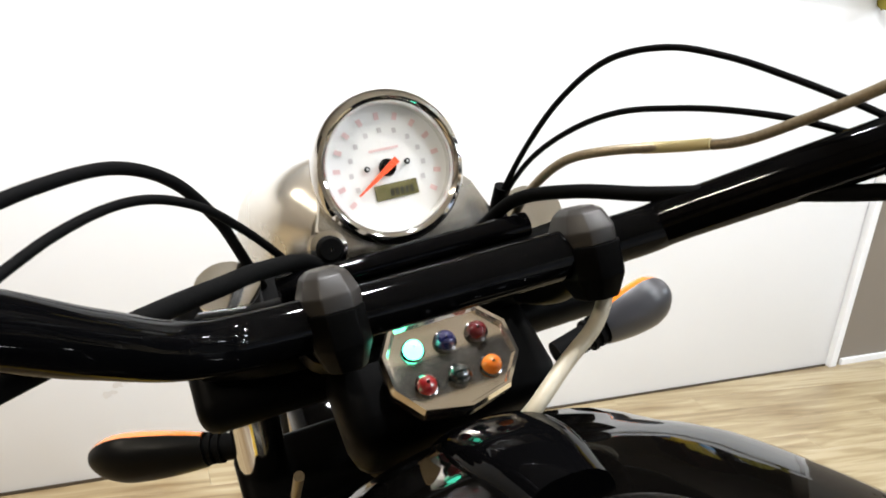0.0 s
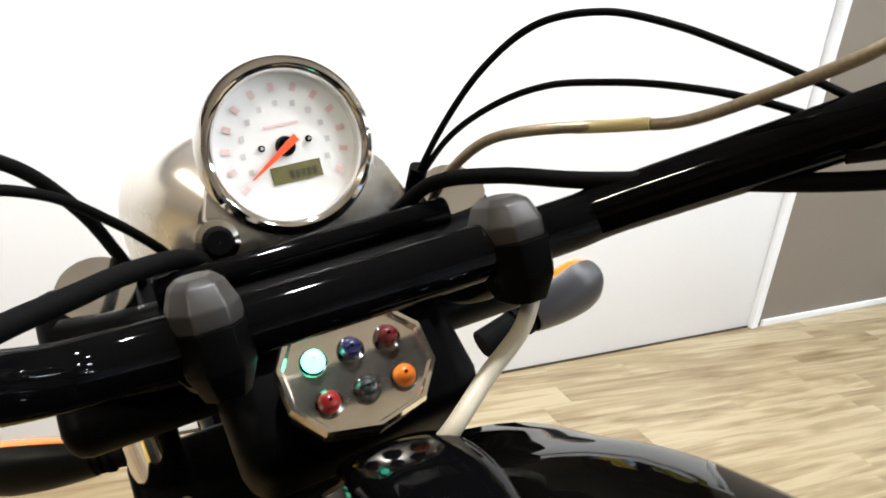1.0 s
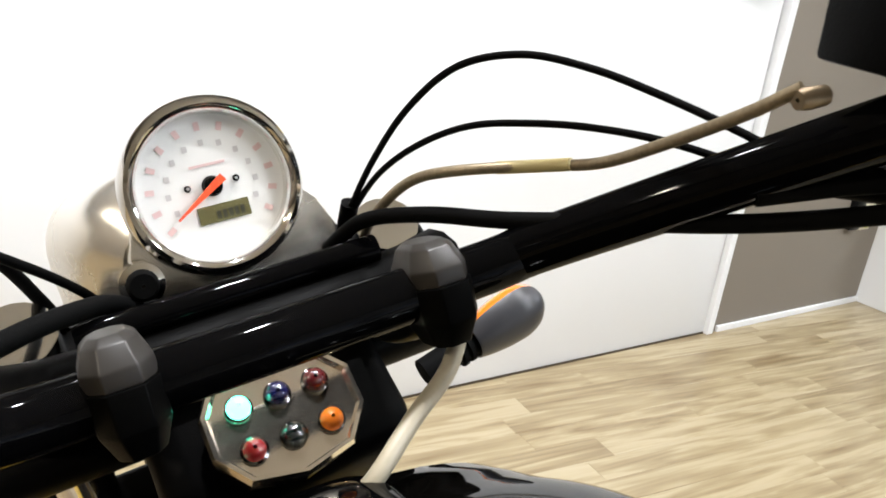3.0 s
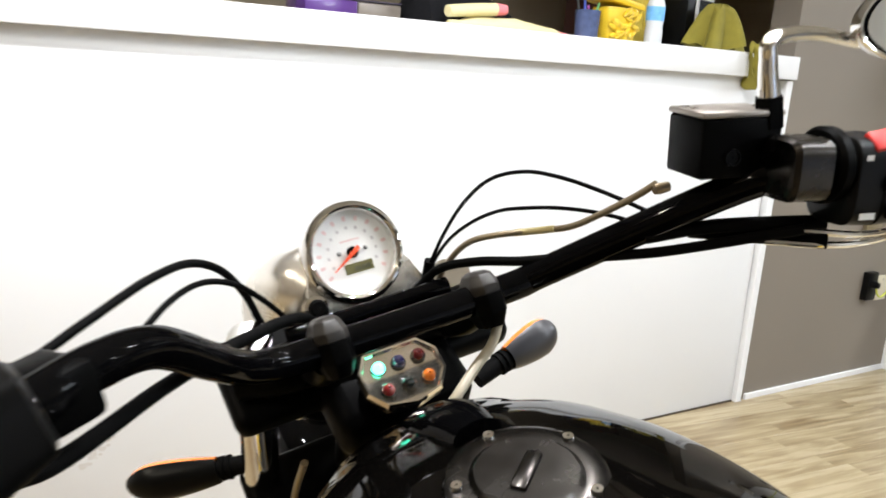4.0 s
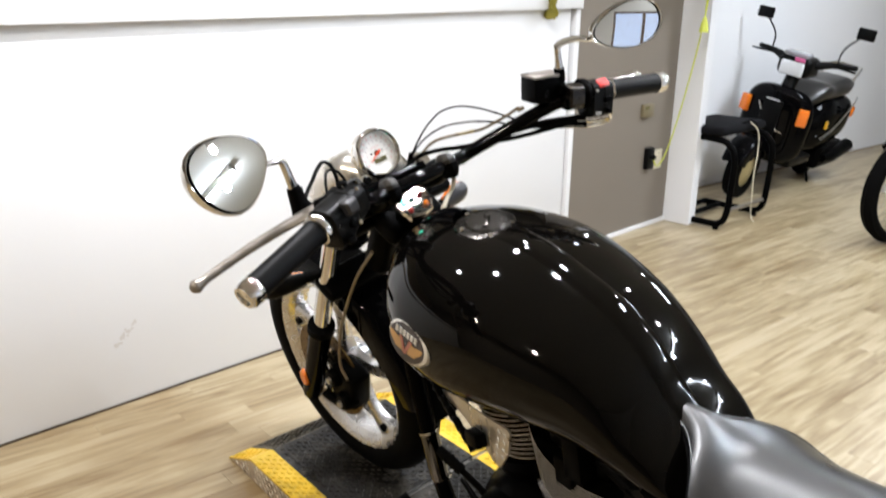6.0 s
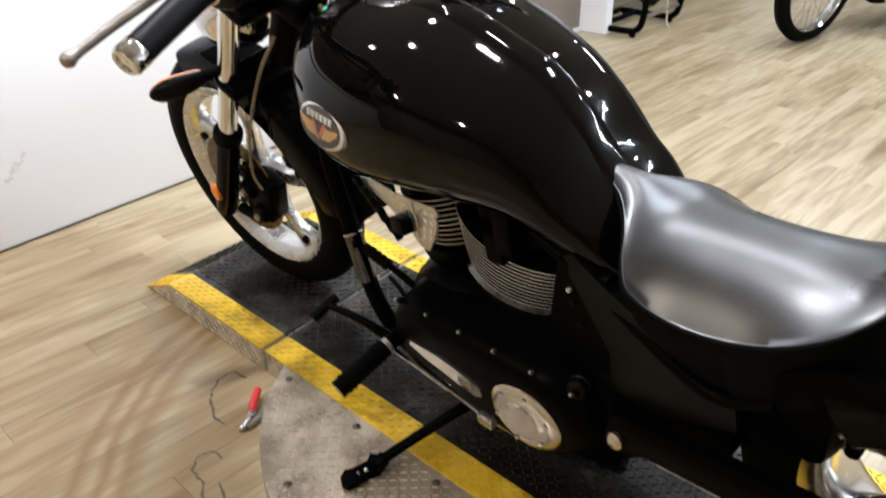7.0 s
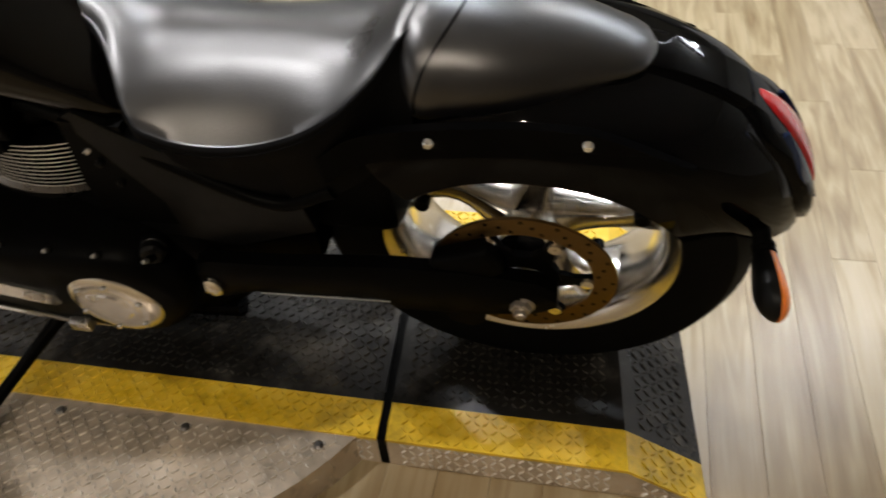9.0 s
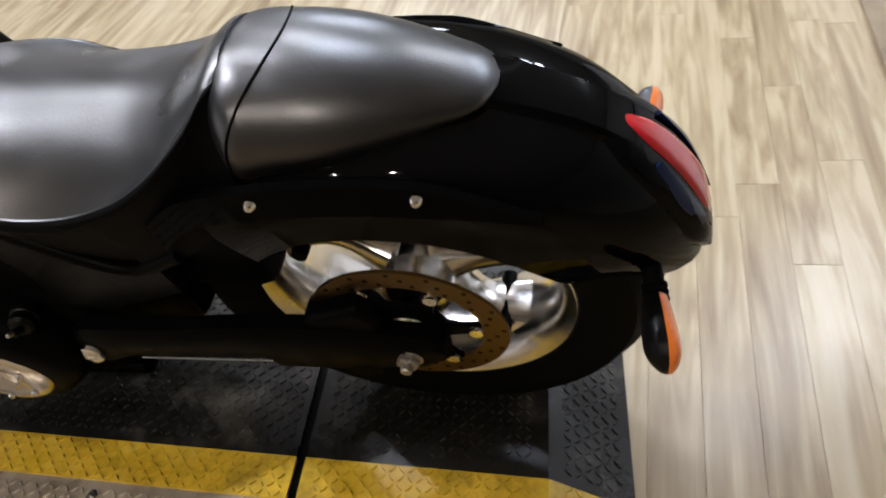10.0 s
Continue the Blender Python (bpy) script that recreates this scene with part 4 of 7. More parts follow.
# instrument
GN = Vector((-0.03, -0.95, 0.3)).normalized()
GM = STEER @ align(GN, (0.009, 1.305, 0.9975)) @ Matrix.Scale(0.945, 4)
WHITE_DIAL = mat("dial_white", (0.72, 0.72, 0.7), 0.4, noise_scale=60, noise_amt=0.02)
gauge = part("speedometer", lathe([(0.001, -0.075), (0.028, -0.072), (0.045, -0.05), (0.052, -0.014), (0.0526, -0.01), (0.0545, -0.008), (0.0556, -0.003), (0.0555, 0.003), (0.0542, 0.008), (0.052, 0.0112), (0.0495, 0.0118), (0.0472, 0.0105), (0.0455, 0.0075), (0.0445, 0.003), (0.044, -0.004)], 72), CHROME, bike, "round chrome speedometer with a white dial", True, GM)
part("dial", lathe([(0.001, -0.002), (0.0445, -0.002)], 48), WHITE_DIAL, gauge, "white dial", True, GM)
INK = mat("dial_red_ink", (0.66, 0.47, 0.46), 0.5)
INK_GREY = mat("dial_grey_ink", (0.5, 0.48, 0.48), 0.5)
NEEDLE = mat("needle_red", (0.7, 0.07, 0.02), 0.35)
LCD = mat("lcd", (0.12, 0.11, 0.045), 0.25)
LCD_INK = mat("lcd_ink", (0.03, 0.03, 0.015), 0.4)
for k in range(13):
    a = radians(215 - 250 * k / 12)
    part("dial_figure", box(-0.0017, 0.0017, -0.0026, 0.0026, -0.0019, -0.0012), INK, gauge, "", False, GM @ Matrix.Translation((0.037 * math.cos(a), 0.037 * math.sin(a), 0)) @ Matrix.Rotation(a - math.pi / 2, 4, "Z"))
for k in range(11):
    a = radians(205 - 230 * k / 10)
    part("dial_mark", box(-0.0015, 0.0015, -0.0018, 0.0018, -0.0019, -0.0013), INK_GREY, gauge, "", False, GM @ Matrix.Translation((0.027 * math.cos(a), 0.027 * math.sin(a), 0)))
part("dial_word", box(-0.011, 0.011, 0.0125, 0.0142, -0.0019, -0.0013), INK, gauge, "", False, GM)
part("lcd_window", box(-0.013, 0.019, -0.0225, -0.0115, -0.0019, -0.0008, 0.0003, 1), LCD, gauge, "olive digital display", False, GM)
for k in range(5):
    part("lcd_figure", box(-0.002 + 0.0037 * k, 0.0006 + 0.0037 * k, -0.0205, -0.0155, -0.0008, -0.0005), LCD_INK, gauge, "", False, GM)
part("needle_hub", lathe([(0.001, 0.0035), (0.0055, 0.003), (0.0065, -0.0015)], 20), SATIN_BLACK, gauge, "", True, GM)
nd = ring_mesh([[(-0.0026, 0.008, 0.0036), (0.0026, 0.008, 0.0036), (0.0026, 0.008, 0.0048), (-0.0026, 0.008, 0.0048)], [(-0.0006, -0.03, 0.0036), (0.0006, -0.03, 0.0036), (0.0006, -0.03, 0.0044), (-0.0006, -0.03, 0.0044)]])
part("needle", nd, NEEDLE, gauge, "red needle", False, GM @ Matrix.Rotation(radians(-58), 4, "Z"))
for sx in (-1, 1):
    part("dial_lamp", lathe([(0.001, 0.0006), (0.002, 0.0003), (0.0022, -0.001)], 10), SATIN_BLACK, gauge, "", True, GM @ Matrix.Translation((sx * 0.015, 0.0015, 0)))
CLEAR = mat("clear_glass", (1, 1, 1), 0.02, transmission=1.0)
CLEAR.node_tree.nodes["Principled BSDF"].inputs["IOR"].default_value = 1.12
lens_ob = part("gauge_glass", lathe([(0.001, 0.0085), (0.02, 0.0082), (0.0445, 0.0066), (0.0445, 0.0056), (0.02, 0.0072), (0.001, 0.0075)], 40, closed=False), CLEAR, gauge, "clear gauge glass", True, GM)
lens_ob.visible_shadow = False
# chrome nacelle that carries the gauge
NAC = [(1.315, 0.985, 0.95, 0.92, 0.05), (1.34, 1.0, 0.945, 0.89, 0.068), (1.38, 1.0, 0.935, 0.86, 0.082), (1.43, 0.985, 0.92, 0.82, 0.088), (1.48, 0.95, 0.88, 0.79, 0.082), (1.52, 0.905, 0.85, 0.78, 0.06)]
part("gauge_bracket", hull(NAC, 30, 40), SATIN_CHROME, bike, "chrome bracket that carries the speedometer", True, STEER)
part("trip_button", lathe([(0.001, 0.012), (0.007, 0.012), (0.009, 0.008), (0.009, -0.01)], 18), RUBBER, bike, "black rubber trip button", True, STEER @ align(GN, (-0.044, 1.29, 0.957)))
part("button_collar", lathe([(0.009, 0.004), (0.0125, 0.003), (0.0125, -0.012), (0.009, -0.012)], 20, closed=True), CHROME, bike, "", True, STEER @ align(GN, (-0.044, 1.29, 0.957)))

# plate round the gauge
ear = [(0.052 * math.cos(radians(a)), 0.052 * math.sin(radians(a))) for a in range(-10, 191, 10)] + [(-0.058, -0.03), (-0.062, -0.05), (-0.055, -0.064), (0.07, -0.064), (0.078, -0.056), (0.076, -0.046), (0.066, -0.024)]
part("gauge_plate", ring_mesh([[(x * sc, y * sc, h) for x, y in ear] for sc, h in ((0.97, -0.034), (1.0, -0.031), (1.0, -0.017), (0.97, -0.014))]), SATIN_CHROME, bike, "chrome plate behind the speedometer", False, GM)
def rounded_block(rows, kx=0.7, ky=1.12, p=0.42):
    """A block of rounded-square section from rows (height, half width)."""
    rings = []
    for z, w in rows:
        ring = []
        for j in range(32):
            c, q = math.cos(2 * math.pi * j / 32), math.sin(2 * math.pi * j / 32)
            ring.append((kx * w * math.copysign(abs(c) ** p, c), ky * w * math.copysign(abs(q) ** p, q), z))
        rings.append(ring)
    return ring_mesh(rings)


def clamp_block(rows, kx=0.7, ky=1.12, cut=0.5):
    """A block with broad chamfered corners from rows (height, half width), its edges slightly rounded."""
    plan = [(1, -cut), (1, cut), (cut, 1), (-cut, 1), (-1, cut), (-1, -cut), (-cut, -1), (cut, -1)]
    b = ring_mesh([[(kx * w * x, ky * w * y, z) for x, y in plan] for z, w in rows])
    bmesh.ops.bevel(b, geom=list(b.edges), offset=0.0009, segments=2, affect="EDGES", profile=0.5)
    return b


CLAMP_CAP = mat("clamp_cap_grey", (0.022, 0.0195, 0.0175), 0.4, spec=0.4, noise_scale=50, rough_amt=0.06)
# handlebar
BAR = [(0, 1.165, 0.968), (0.105, 1.165, 0.968), (0.14, 1.148, 0.98), (0.235, 1.03, 1.047), (0.268, 0.996, 1.06), (0.305, 0.977, 1.06), (0.345, 0.966, 1.055), (0.41, 0.95, 1.042)]
BAR_LEFT = [(-0.44, 0.923, 1.056), (-0.368, 0.94, 1.069), (-0.325, 0.953, 1.074), (-0.283, 0.982, 1.073), (-0.245, 1.02, 1.07), (-0.21, 1.062, 1.055), (-0.175, 1.11, 1.015), (-0.145, 1.147, 0.984), (-0.105, 1.165, 0.97)]
bar_pts = BAR_LEFT + BAR
part("handlebar", tube(bar_pts, 0.0138, 20, 8), BLACK_PAINT, bike, "wide gloss black handlebar", True, STEER)


def housing(rows):
    """A rounded box round the bar from rows (along, front, rear, top, bottom)."""
    rings = []
    for z, x1, x0, y1, y0 in rows:
        ring = []
        for j in range(28):
            c, q = math.cos(2 * math.pi * j / 28), math.sin(2 * math.pi * j / 28)
            ring.append(((x0 + x1) / 2 + (x1 - x0) / 2 * math.copysign(abs(c) ** 0.5, c), (y0 + y1) / 2 + (y1 - y0) / 2 * math.copysign(abs(q) ** 0.5, q), z))
        rings.append(ring)
    return ring_mesh(rings)


GDIR = Vector((0.157, -0.034, -0.027)).normalized()
for sx in (-1, 1):
    g0 = Vector((0.345, 0.966, 1.055)) if sx > 0 else Vector((-0.368, 0.94, 1.069))
    gd = Vector((sx * GDIR.x, GDIR.y, GDIR.z))
    grip = part("grip", tube([g0, g0 + gd * 0.02, g0 + gd * 0.12, g0 + gd * 0.128], [0.0215, 0.0198, 0.0195, 0.0205], 24, 4), GRIP, bike, "black rubber handlebar grip", True, STEER)
    part("grip_flange", lathe([(0.012, 0.0), (0.0245, 0.001), (0.026, 0.006), (0.024, 0.012), (0.018, 0.014)], 28), CHROME, grip, "chrome grip flange", True, STEER @ align(gd, g0 - gd * 0.012))
    part("bar_end", lathe([(0.0185, 0.0), (0.0205, 0.003), (0.0205, 0.02), (0.017, 0.026), (0.012, 0.0265), (0.011, 0.023), (0.001, 0.022)], 28), CHROME, grip, "chrome bar end", True, STEER @ align(gd, g0 + gd * 0.128))
    # switch block: z runs out along the bar, y up, x towards the front
    s0 = g0 - gd * 0.066
    fwd = Vector((0, 0, 1)).cross(gd).normalized() * sx
    upv = (gd.cross(fwd) * sx).normalized()
    M = STEER @ Matrix(((fwd.x, upv.x, gd.x, s0.x), (fwd.y, upv.y, gd.y, s0.y), (fwd.z, upv.z, gd.z, s0.z), (0, 0, 0, 1)))
    if sx > 0:
        sw = part("switch_block", housing([(0.012, 0.02, -0.027, 0.021, -0.042), (0.014, 0.023, -0.031, 0.024, -0.045), (0.036, 0.024, -0.032, 0.025, -0.046), (0.0375, 0.0225, -0.0305, 0.0235, -0.0445), (0.039, 0.024, -0.032, 0.025, -0.046), (0.06, 0.023, -0.031, 0.024, -0.045), (0.063, 0.02, -0.027, 0.021, -0.042)]), BLACK_PLASTIC, bike, "black switch block with a red rocker", True, M)
        part("clamp_half", lathe([(0.015, 0.0), (0.027, 0.0), (0.03, 0.003), (0.03, 0.01), (0.027, 0.013), (0.015, 0.013)], 28), SATIN_BLACK, sw, "", True, M)
        part("lever_clamp", housing([(-0.036, 0.022, -0.02, 0.02, -0.022), (-0.033, 0.025, -0.024, 0.023, -0.026), (-0.004, 0.025, -0.024, 0.023, -0.026), (-0.001, 0.022, -0.02, 0.02, -0.022)]), CAP_METAL, sw, "dark polished lever clamp", True, M)
        part("switch_button", box(-0.004, 0.004, -0.006, 0.006, -0.009, 0.009, 0.002, 2), SATIN_BLACK, sw, "", True, M @ Matrix.Translation((-0.033, -0.01, 0.045)))
        part("switch_button", box(-0.006, 0.004, -0.005, 0.005, -0.006, 0.006, 0.002, 2), SATIN_BLACK, sw, "", True, M @ Matrix.Translation((-0.034, -0.032, 0.047)))
        for kz, kw in ((0.024, 0.007), (0.051, 0.004)):
            part("switch_mark", box(-0.0327, -0.0322, -0.037, -0.032, kz - kw, kz + kw), WHITE_DIAL, sw, "", False, M)
        part("rocker_mark", box(-0.0327, -0.0322, 0.008, 0.012, 0.016, 0.022), WHITE_DIAL, sw, "", False, M)
    else:
        sw = part("switch_block", housing([(-0.034, 0.018, -0.018, 0.018, -0.019), (-0.031, 0.022, -0.023, 0.021, -0.024), (-0.003, 0.024, -0.026, 0.024, -0.03), (-0.0015, 0.0225, -0.0245, 0.0225, -0.0285), (0.0, 0.024, -0.026, 0.024, -0.03), (0.026, 0.025, -0.03, 0.026, -0.042), (0.05, 0.024, -0.029, 0.025, -0.042), (0.053, 0.02, -0.025, 0.021, -0.038)]), BLACK_PLASTIC, bike, "black switch block with a grey thumb switch", True, M)
        part("thumb_switch", housing([(0.0, 0.003, -0.012, 0.01, -0.009), (0.003, 0.005, -0.016, 0.012, -0.011), (0.021, 0.005, -0.016, 0.012, -0.011), (0.024, 0.003, -0.012, 0.01, -0.009)]), GREY_AND_LIT_BLACK, sw, "grey thumb switch", True, M @ Matrix.Translation((-0.026, 0.016, 0.004)))
        part("switch_button", lathe([(0.001, 0.006), (0.006, 0.0055), (0.0075, 0.003), (0.0075, -0.004)], 16), SATIN_BLACK, sw, "", True, M @ align((-1, 0.2, 0), (-0.03, -0.012, 0.02)))
        part("switch_button", box(-0.008, 0.002, -0.006, 0.006, -0.007, 0.007, 0.002, 2), SATIN_BLACK, sw, "", True, M @ Matrix.Translation((-0.03, -0.028, 0.038)))
        for bx_, by_, bz_ in ((-0.02, 0.022, -0.018), (0.008, 0.0235, -0.018), (-0.03, -0.02, 0.006), (-0.026, 0.0, 0.045)):
            part("switch_screw", lathe([(0.001, 0.0025), (0.003, 0.002), (0.0036, -0.002)], 12), CHROME, sw, "", True, M @ align((-0.7, 0.7, 0), (bx_, by_, bz_)))
        part("button_dome", lathe([(0.001, 0.011), (0.005, 0.01), (0.0085, 0.006), (0.009, -0.004)], 18), SATIN_BLACK, sw, "", True, M @ align((0.1, 1, 0), (0.012, 0.02, -0.022)))
    part("grip_collar", lathe([(0.017, 0.0), (0.0235, 0.001), (0.025, 0.004), (0.0235, 0.007), (0.017, 0.008)], 28), CHROME, sw, "chrome collar", True, M @ Matrix.Translation((0, 0, 0.055 if sx < 0 else 0.066)))
    # lever
    perch = part("lever_perch", tube([s0 - gd * 0.01, s0 + Vector((0, 0.03, 0)), s0 + Vector((sx * 0.02, 0.05, -0.002))], [0.02, 0.016, 0.011], 14, 4), SATIN_BLACK, bike, "black lever perch", True, STEER)
    tipv = Vector((0.537, 1.035, 1.022) if sx > 0 else (-0.53, 1.035, 1.031))
    l0 = s0 + Vector((sx * 0.015, 0.047, -0.004))
    rings = []
    for q in range(15):
        u = q / 14
        p = l0.lerp(tipv, u) + Vector((0, 0.018 * math.sin(math.pi * u), -0.004 * math.sin(math.pi * u)))
        hw = 0.0165 - 0.0085 * min(1.0, 1.25 * u) + (0.003 if u > 0.95 else 0)
        hh = 0.0068 + (0.003 if u > 0.95 else 0)
        rings.append([p + Vector((0, hw * math.cos(2 * math.pi * k / 12), hh * math.sin(2 * math.pi * k / 12))) for k in range(12)])
    part("lever", ring_mesh(rings), WORN_ALLOY if sx < 0 else CHROME, perch, "worn metal lever with a ball end", True, STEER)
    bl = bmesh.new()
    bmesh.ops.create_uvsphere(bl, u_segments=16, v_segments=10, radius=0.0105)
    part("lever_ball", bl, WORN_ALLOY if sx < 0 else CHROME, perch, "", True, STEER @ Matrix.Translation(tipv))
    # riser and clamp
    riser = part("riser", tube([(sx * 0.07, 1.245, 0.918), (sx * 0.073, 1.205, 0.932), (sx * 0.076, 1.172, 0.956)], [0.015, 0.014, 0.014], 16, 5), SATIN_BLACK, bike, "black bar riser", True, STEER)
    CMAT = STEER @ Matrix.Translation((0.075, 1.165, 0.969) if sx > 0 else (-0.0715, 1.167, 0.972)) @ Matrix.Rotation(radians(-18), 4, "X")
    clamp = part("bar_clamp", clamp_block([(-0.029, 0.014), (-0.016, 0.021), (0.002, 0.0215)]), SATIN_BLACK, riser, "bevelled black bar clamp", True, CMAT)
    part("clamp_cap", clamp_block([(0.0, 0.0212), (0.008, 0.0212), (0.0175, 0.016), (0.0205, 0.0105)]), CLAMP_CAP, clamp, "domed dark grey clamp cap", True, CMAT @ Matrix.Translation((0, 0.002, 0.002)))

RED_PLASTIC = mat("red_plastic", (0.6, 0.03, 0.025), 0.4)
sR = Vector((0.345, 0.966, 1.055)) - GDIR * 0.066
part("kill_switch", box(-0.012, 0.012, -0.009, 0.009, -0.003, 0.006, 0.002, 2), RED_PLASTIC, bike, "red engine stop switch", True, STEER @ Matrix.Translation(sR + GDIR * 0.036 + Vector((0, -0.022, 0.019))) @ Matrix.Rotation(radians(-12), 4, "Z") @ Matrix.Rotation(radians(42), 4, "X"))
# brake fluid reservoir
HOSE_END = mat("dull_brass", (0.2, 0.15, 0.09), 0.4, 0.8, noise_scale=60, noise_amt=0.3)
MR = STEER @ Matrix.Translation((0.243, 1.036, 1.088)) @ Matrix.Rotation(radians(-14), 4, "Z") @ Matrix.Rotation(radians(8), 4, "Y")
res_ob = part("brake_reservoir", box(-0.035, 0.035, -0.026, 0.026, -0.026, 0.0215, 0.003, 2), SATIN_BLACK, bike, "black brake fluid reservoir", True, MR)
part("reservoir_lid", box(-0.036, 0.036, -0.027, 0.027, 0.0215, 0.0265, 0.002, 2), WORN_ALLOY, res_ob, "dull metal lid", True, MR)
for k in (-1, 1):
    part("lid_screw", lathe([(0.001, 0.0015), (0.003, 0.0012), (0.0036, 0.0)], 12), STEEL, res_ob, "", True, MR @ Matrix.Translation((0.028 * k, 0.0, 0.0265)))
part("sight_glass", lathe([(0.001, 0.001), (0.005, 0.001), (0.0055, 0.0025), (0.0068, 0.0025), (0.0072, 0.0)], 20), BLACK_PLASTIC, res_ob, "", True, MR @ align((0, -1, 0), (-0.008, -0.026, -0.009)))
part("banjo", lathe([(0.001, 0.004), (0.004, 0.004), (0.0048, 0.0), (0.0042, -0.009)], 12), HOSE_END, res_ob, "", True, STEER @ align((-1, 0.2, 0), (0.19, 1.055, 1.058)))
# clutch switch housing on the other side
part("clutch_perch", box(-0.022, 0.022, -0.02, 0.03, -0.016, 0.018, 0.006, 2), SATIN_BLACK, bike, "black clutch lever bracket", True, STEER @ Matrix.Translation((-0.27, 1.005, 1.066)) @ Matrix.Rotation(radians(30), 4, "Z"))

# mirrors
MIRROR = mat("mirror_glass", (0.86, 0.88, 0.88), 0.015, 1.0)


def mirror(c, n, base, joint, flip, label, wide=1.0, high=1.0, taper=0.0, bulge=0.6):
    """A teardrop mirror in a chrome shell on a bent stem."""
    M = align(n, c)
    up = M.to_3x3().inverted() @ Vector((0, 0, 1))
    spin = math.atan2(up.y, up.x) - math.pi / 2
    M = M @ Matrix.Rotation(spin, 4, "Z")
    outline = []
    for k in range(40):
        a = 2 * math.pi * k / 40
        x = 0.083 * wide * math.cos(a) * (1 + taper * math.sin(a))
        y = 0.054 * high * math.sin(a) * (1 + 0.22 * math.cos(a) * flip) * (1.0 if math.sin(a) > 0 else 0.94)
        outline.append((x, y))
    rings = [[(x * sc, y * sc, h) for x, y in outline] for sc, h in ((0.935, 0.0005), (0.945, 0.004), (0.985, 0.005), (1.0, 0.001), (0.985, -0.008), (0.9, -0.02), (0.7, -0.031), (0.35, -0.037), (0.05, -0.038))]
    shell = part("mirror", ring_mesh(rings), CHROME, bike, label, True, STEER @ M)
    part("mirror_gasket", ring_mesh([[(x * sc, y * sc, h) for x, y in outline] for sc, h in ((0.94, 0.001), (0.935, 0.0045), (0.9, 0.0045), (0.9, 0.001))], True, False), SATIN_BLACK, shell, "", True, STEER @ M)
    g = ring_mesh([[(x * 0.915 * s_, y * 0.915 * s_, 0.0075 - (x * x + y * y) * s_ * s_ * bulge) for x, y in outline] for s_ in (1.0, 0.9, 0.8, 0.7, 0.6, 0.5, 0.4, 0.3, 0.2, 0.1, 0.02)], True, False)
    part("mirror_face", g, MIRROR, shell, "mirror glass", True, STEER @ M)
    inner = Vector(c) + (M.to_3x3() @ Vector((-0.07 * flip, -0.012, -0.016)))
    bv, jv = Vector(base), Vector(joint)
    if flip > 0:
        way, radii = [bv, bv + Vector((0, 0, 0.03)), jv, (jv + inner) / 2 + Vector((0, 0.004, 0.006)), inner], [0.0085, 0.007, 0.0065, 0.006, 0.0055]
    else:
        way, radii = [bv, bv.lerp(jv, 0.5), bv.lerp(jv, 0.88), jv + (inner - jv) * 0.08, jv.lerp(inner, 0.3), inner], [0.0085, 0.0078, 0.007, 0.0062, 0.0045, 0.0042]
    part("mirror_stem", tube(way, radii, 14, 5), CHROME, shell, "bent chrome stem", True, STEER)
    part("stem_nut", rod(Vector(base) - Vector((0, 0, 0.022)), Vector(base) + Vector((0, 0, 0.002 if flip > 0 else 0.022)), 0.0115, 6), SATIN_BLACK, shell, "", True, STEER)
    if flip < 0:
        part("stem_boot", tube([bv - Vector((0, 0, 0.026)), bv - Vector((0, 0, 0.01)), bv.lerp(jv, 0.3), bv.lerp(jv, 0.36)], [0.0165, 0.0155, 0.0115, 0.009], 18, 4), RUBBER, shell, "black rubber boot", True, STEER)
    return shell


mirror((0.45, 0.985, 1.155), (-0.36, -0.93, 0.085), (0.268, 1.012, 1.118), (0.274, 1.012, 1.163), 1, "oval chrome rear-view mirror on a bent stem", 1.0, 0.9)
mirror((-0.437, 1.012, 1.175), (0.3, -0.9, 0.3), (-0.326, 1.05, 1.078), (-0.333, 1.055, 1.15), -1, "oval chrome rear-view mirror on an angled stem", 0.88, 1.08, 0.2, 0.25)

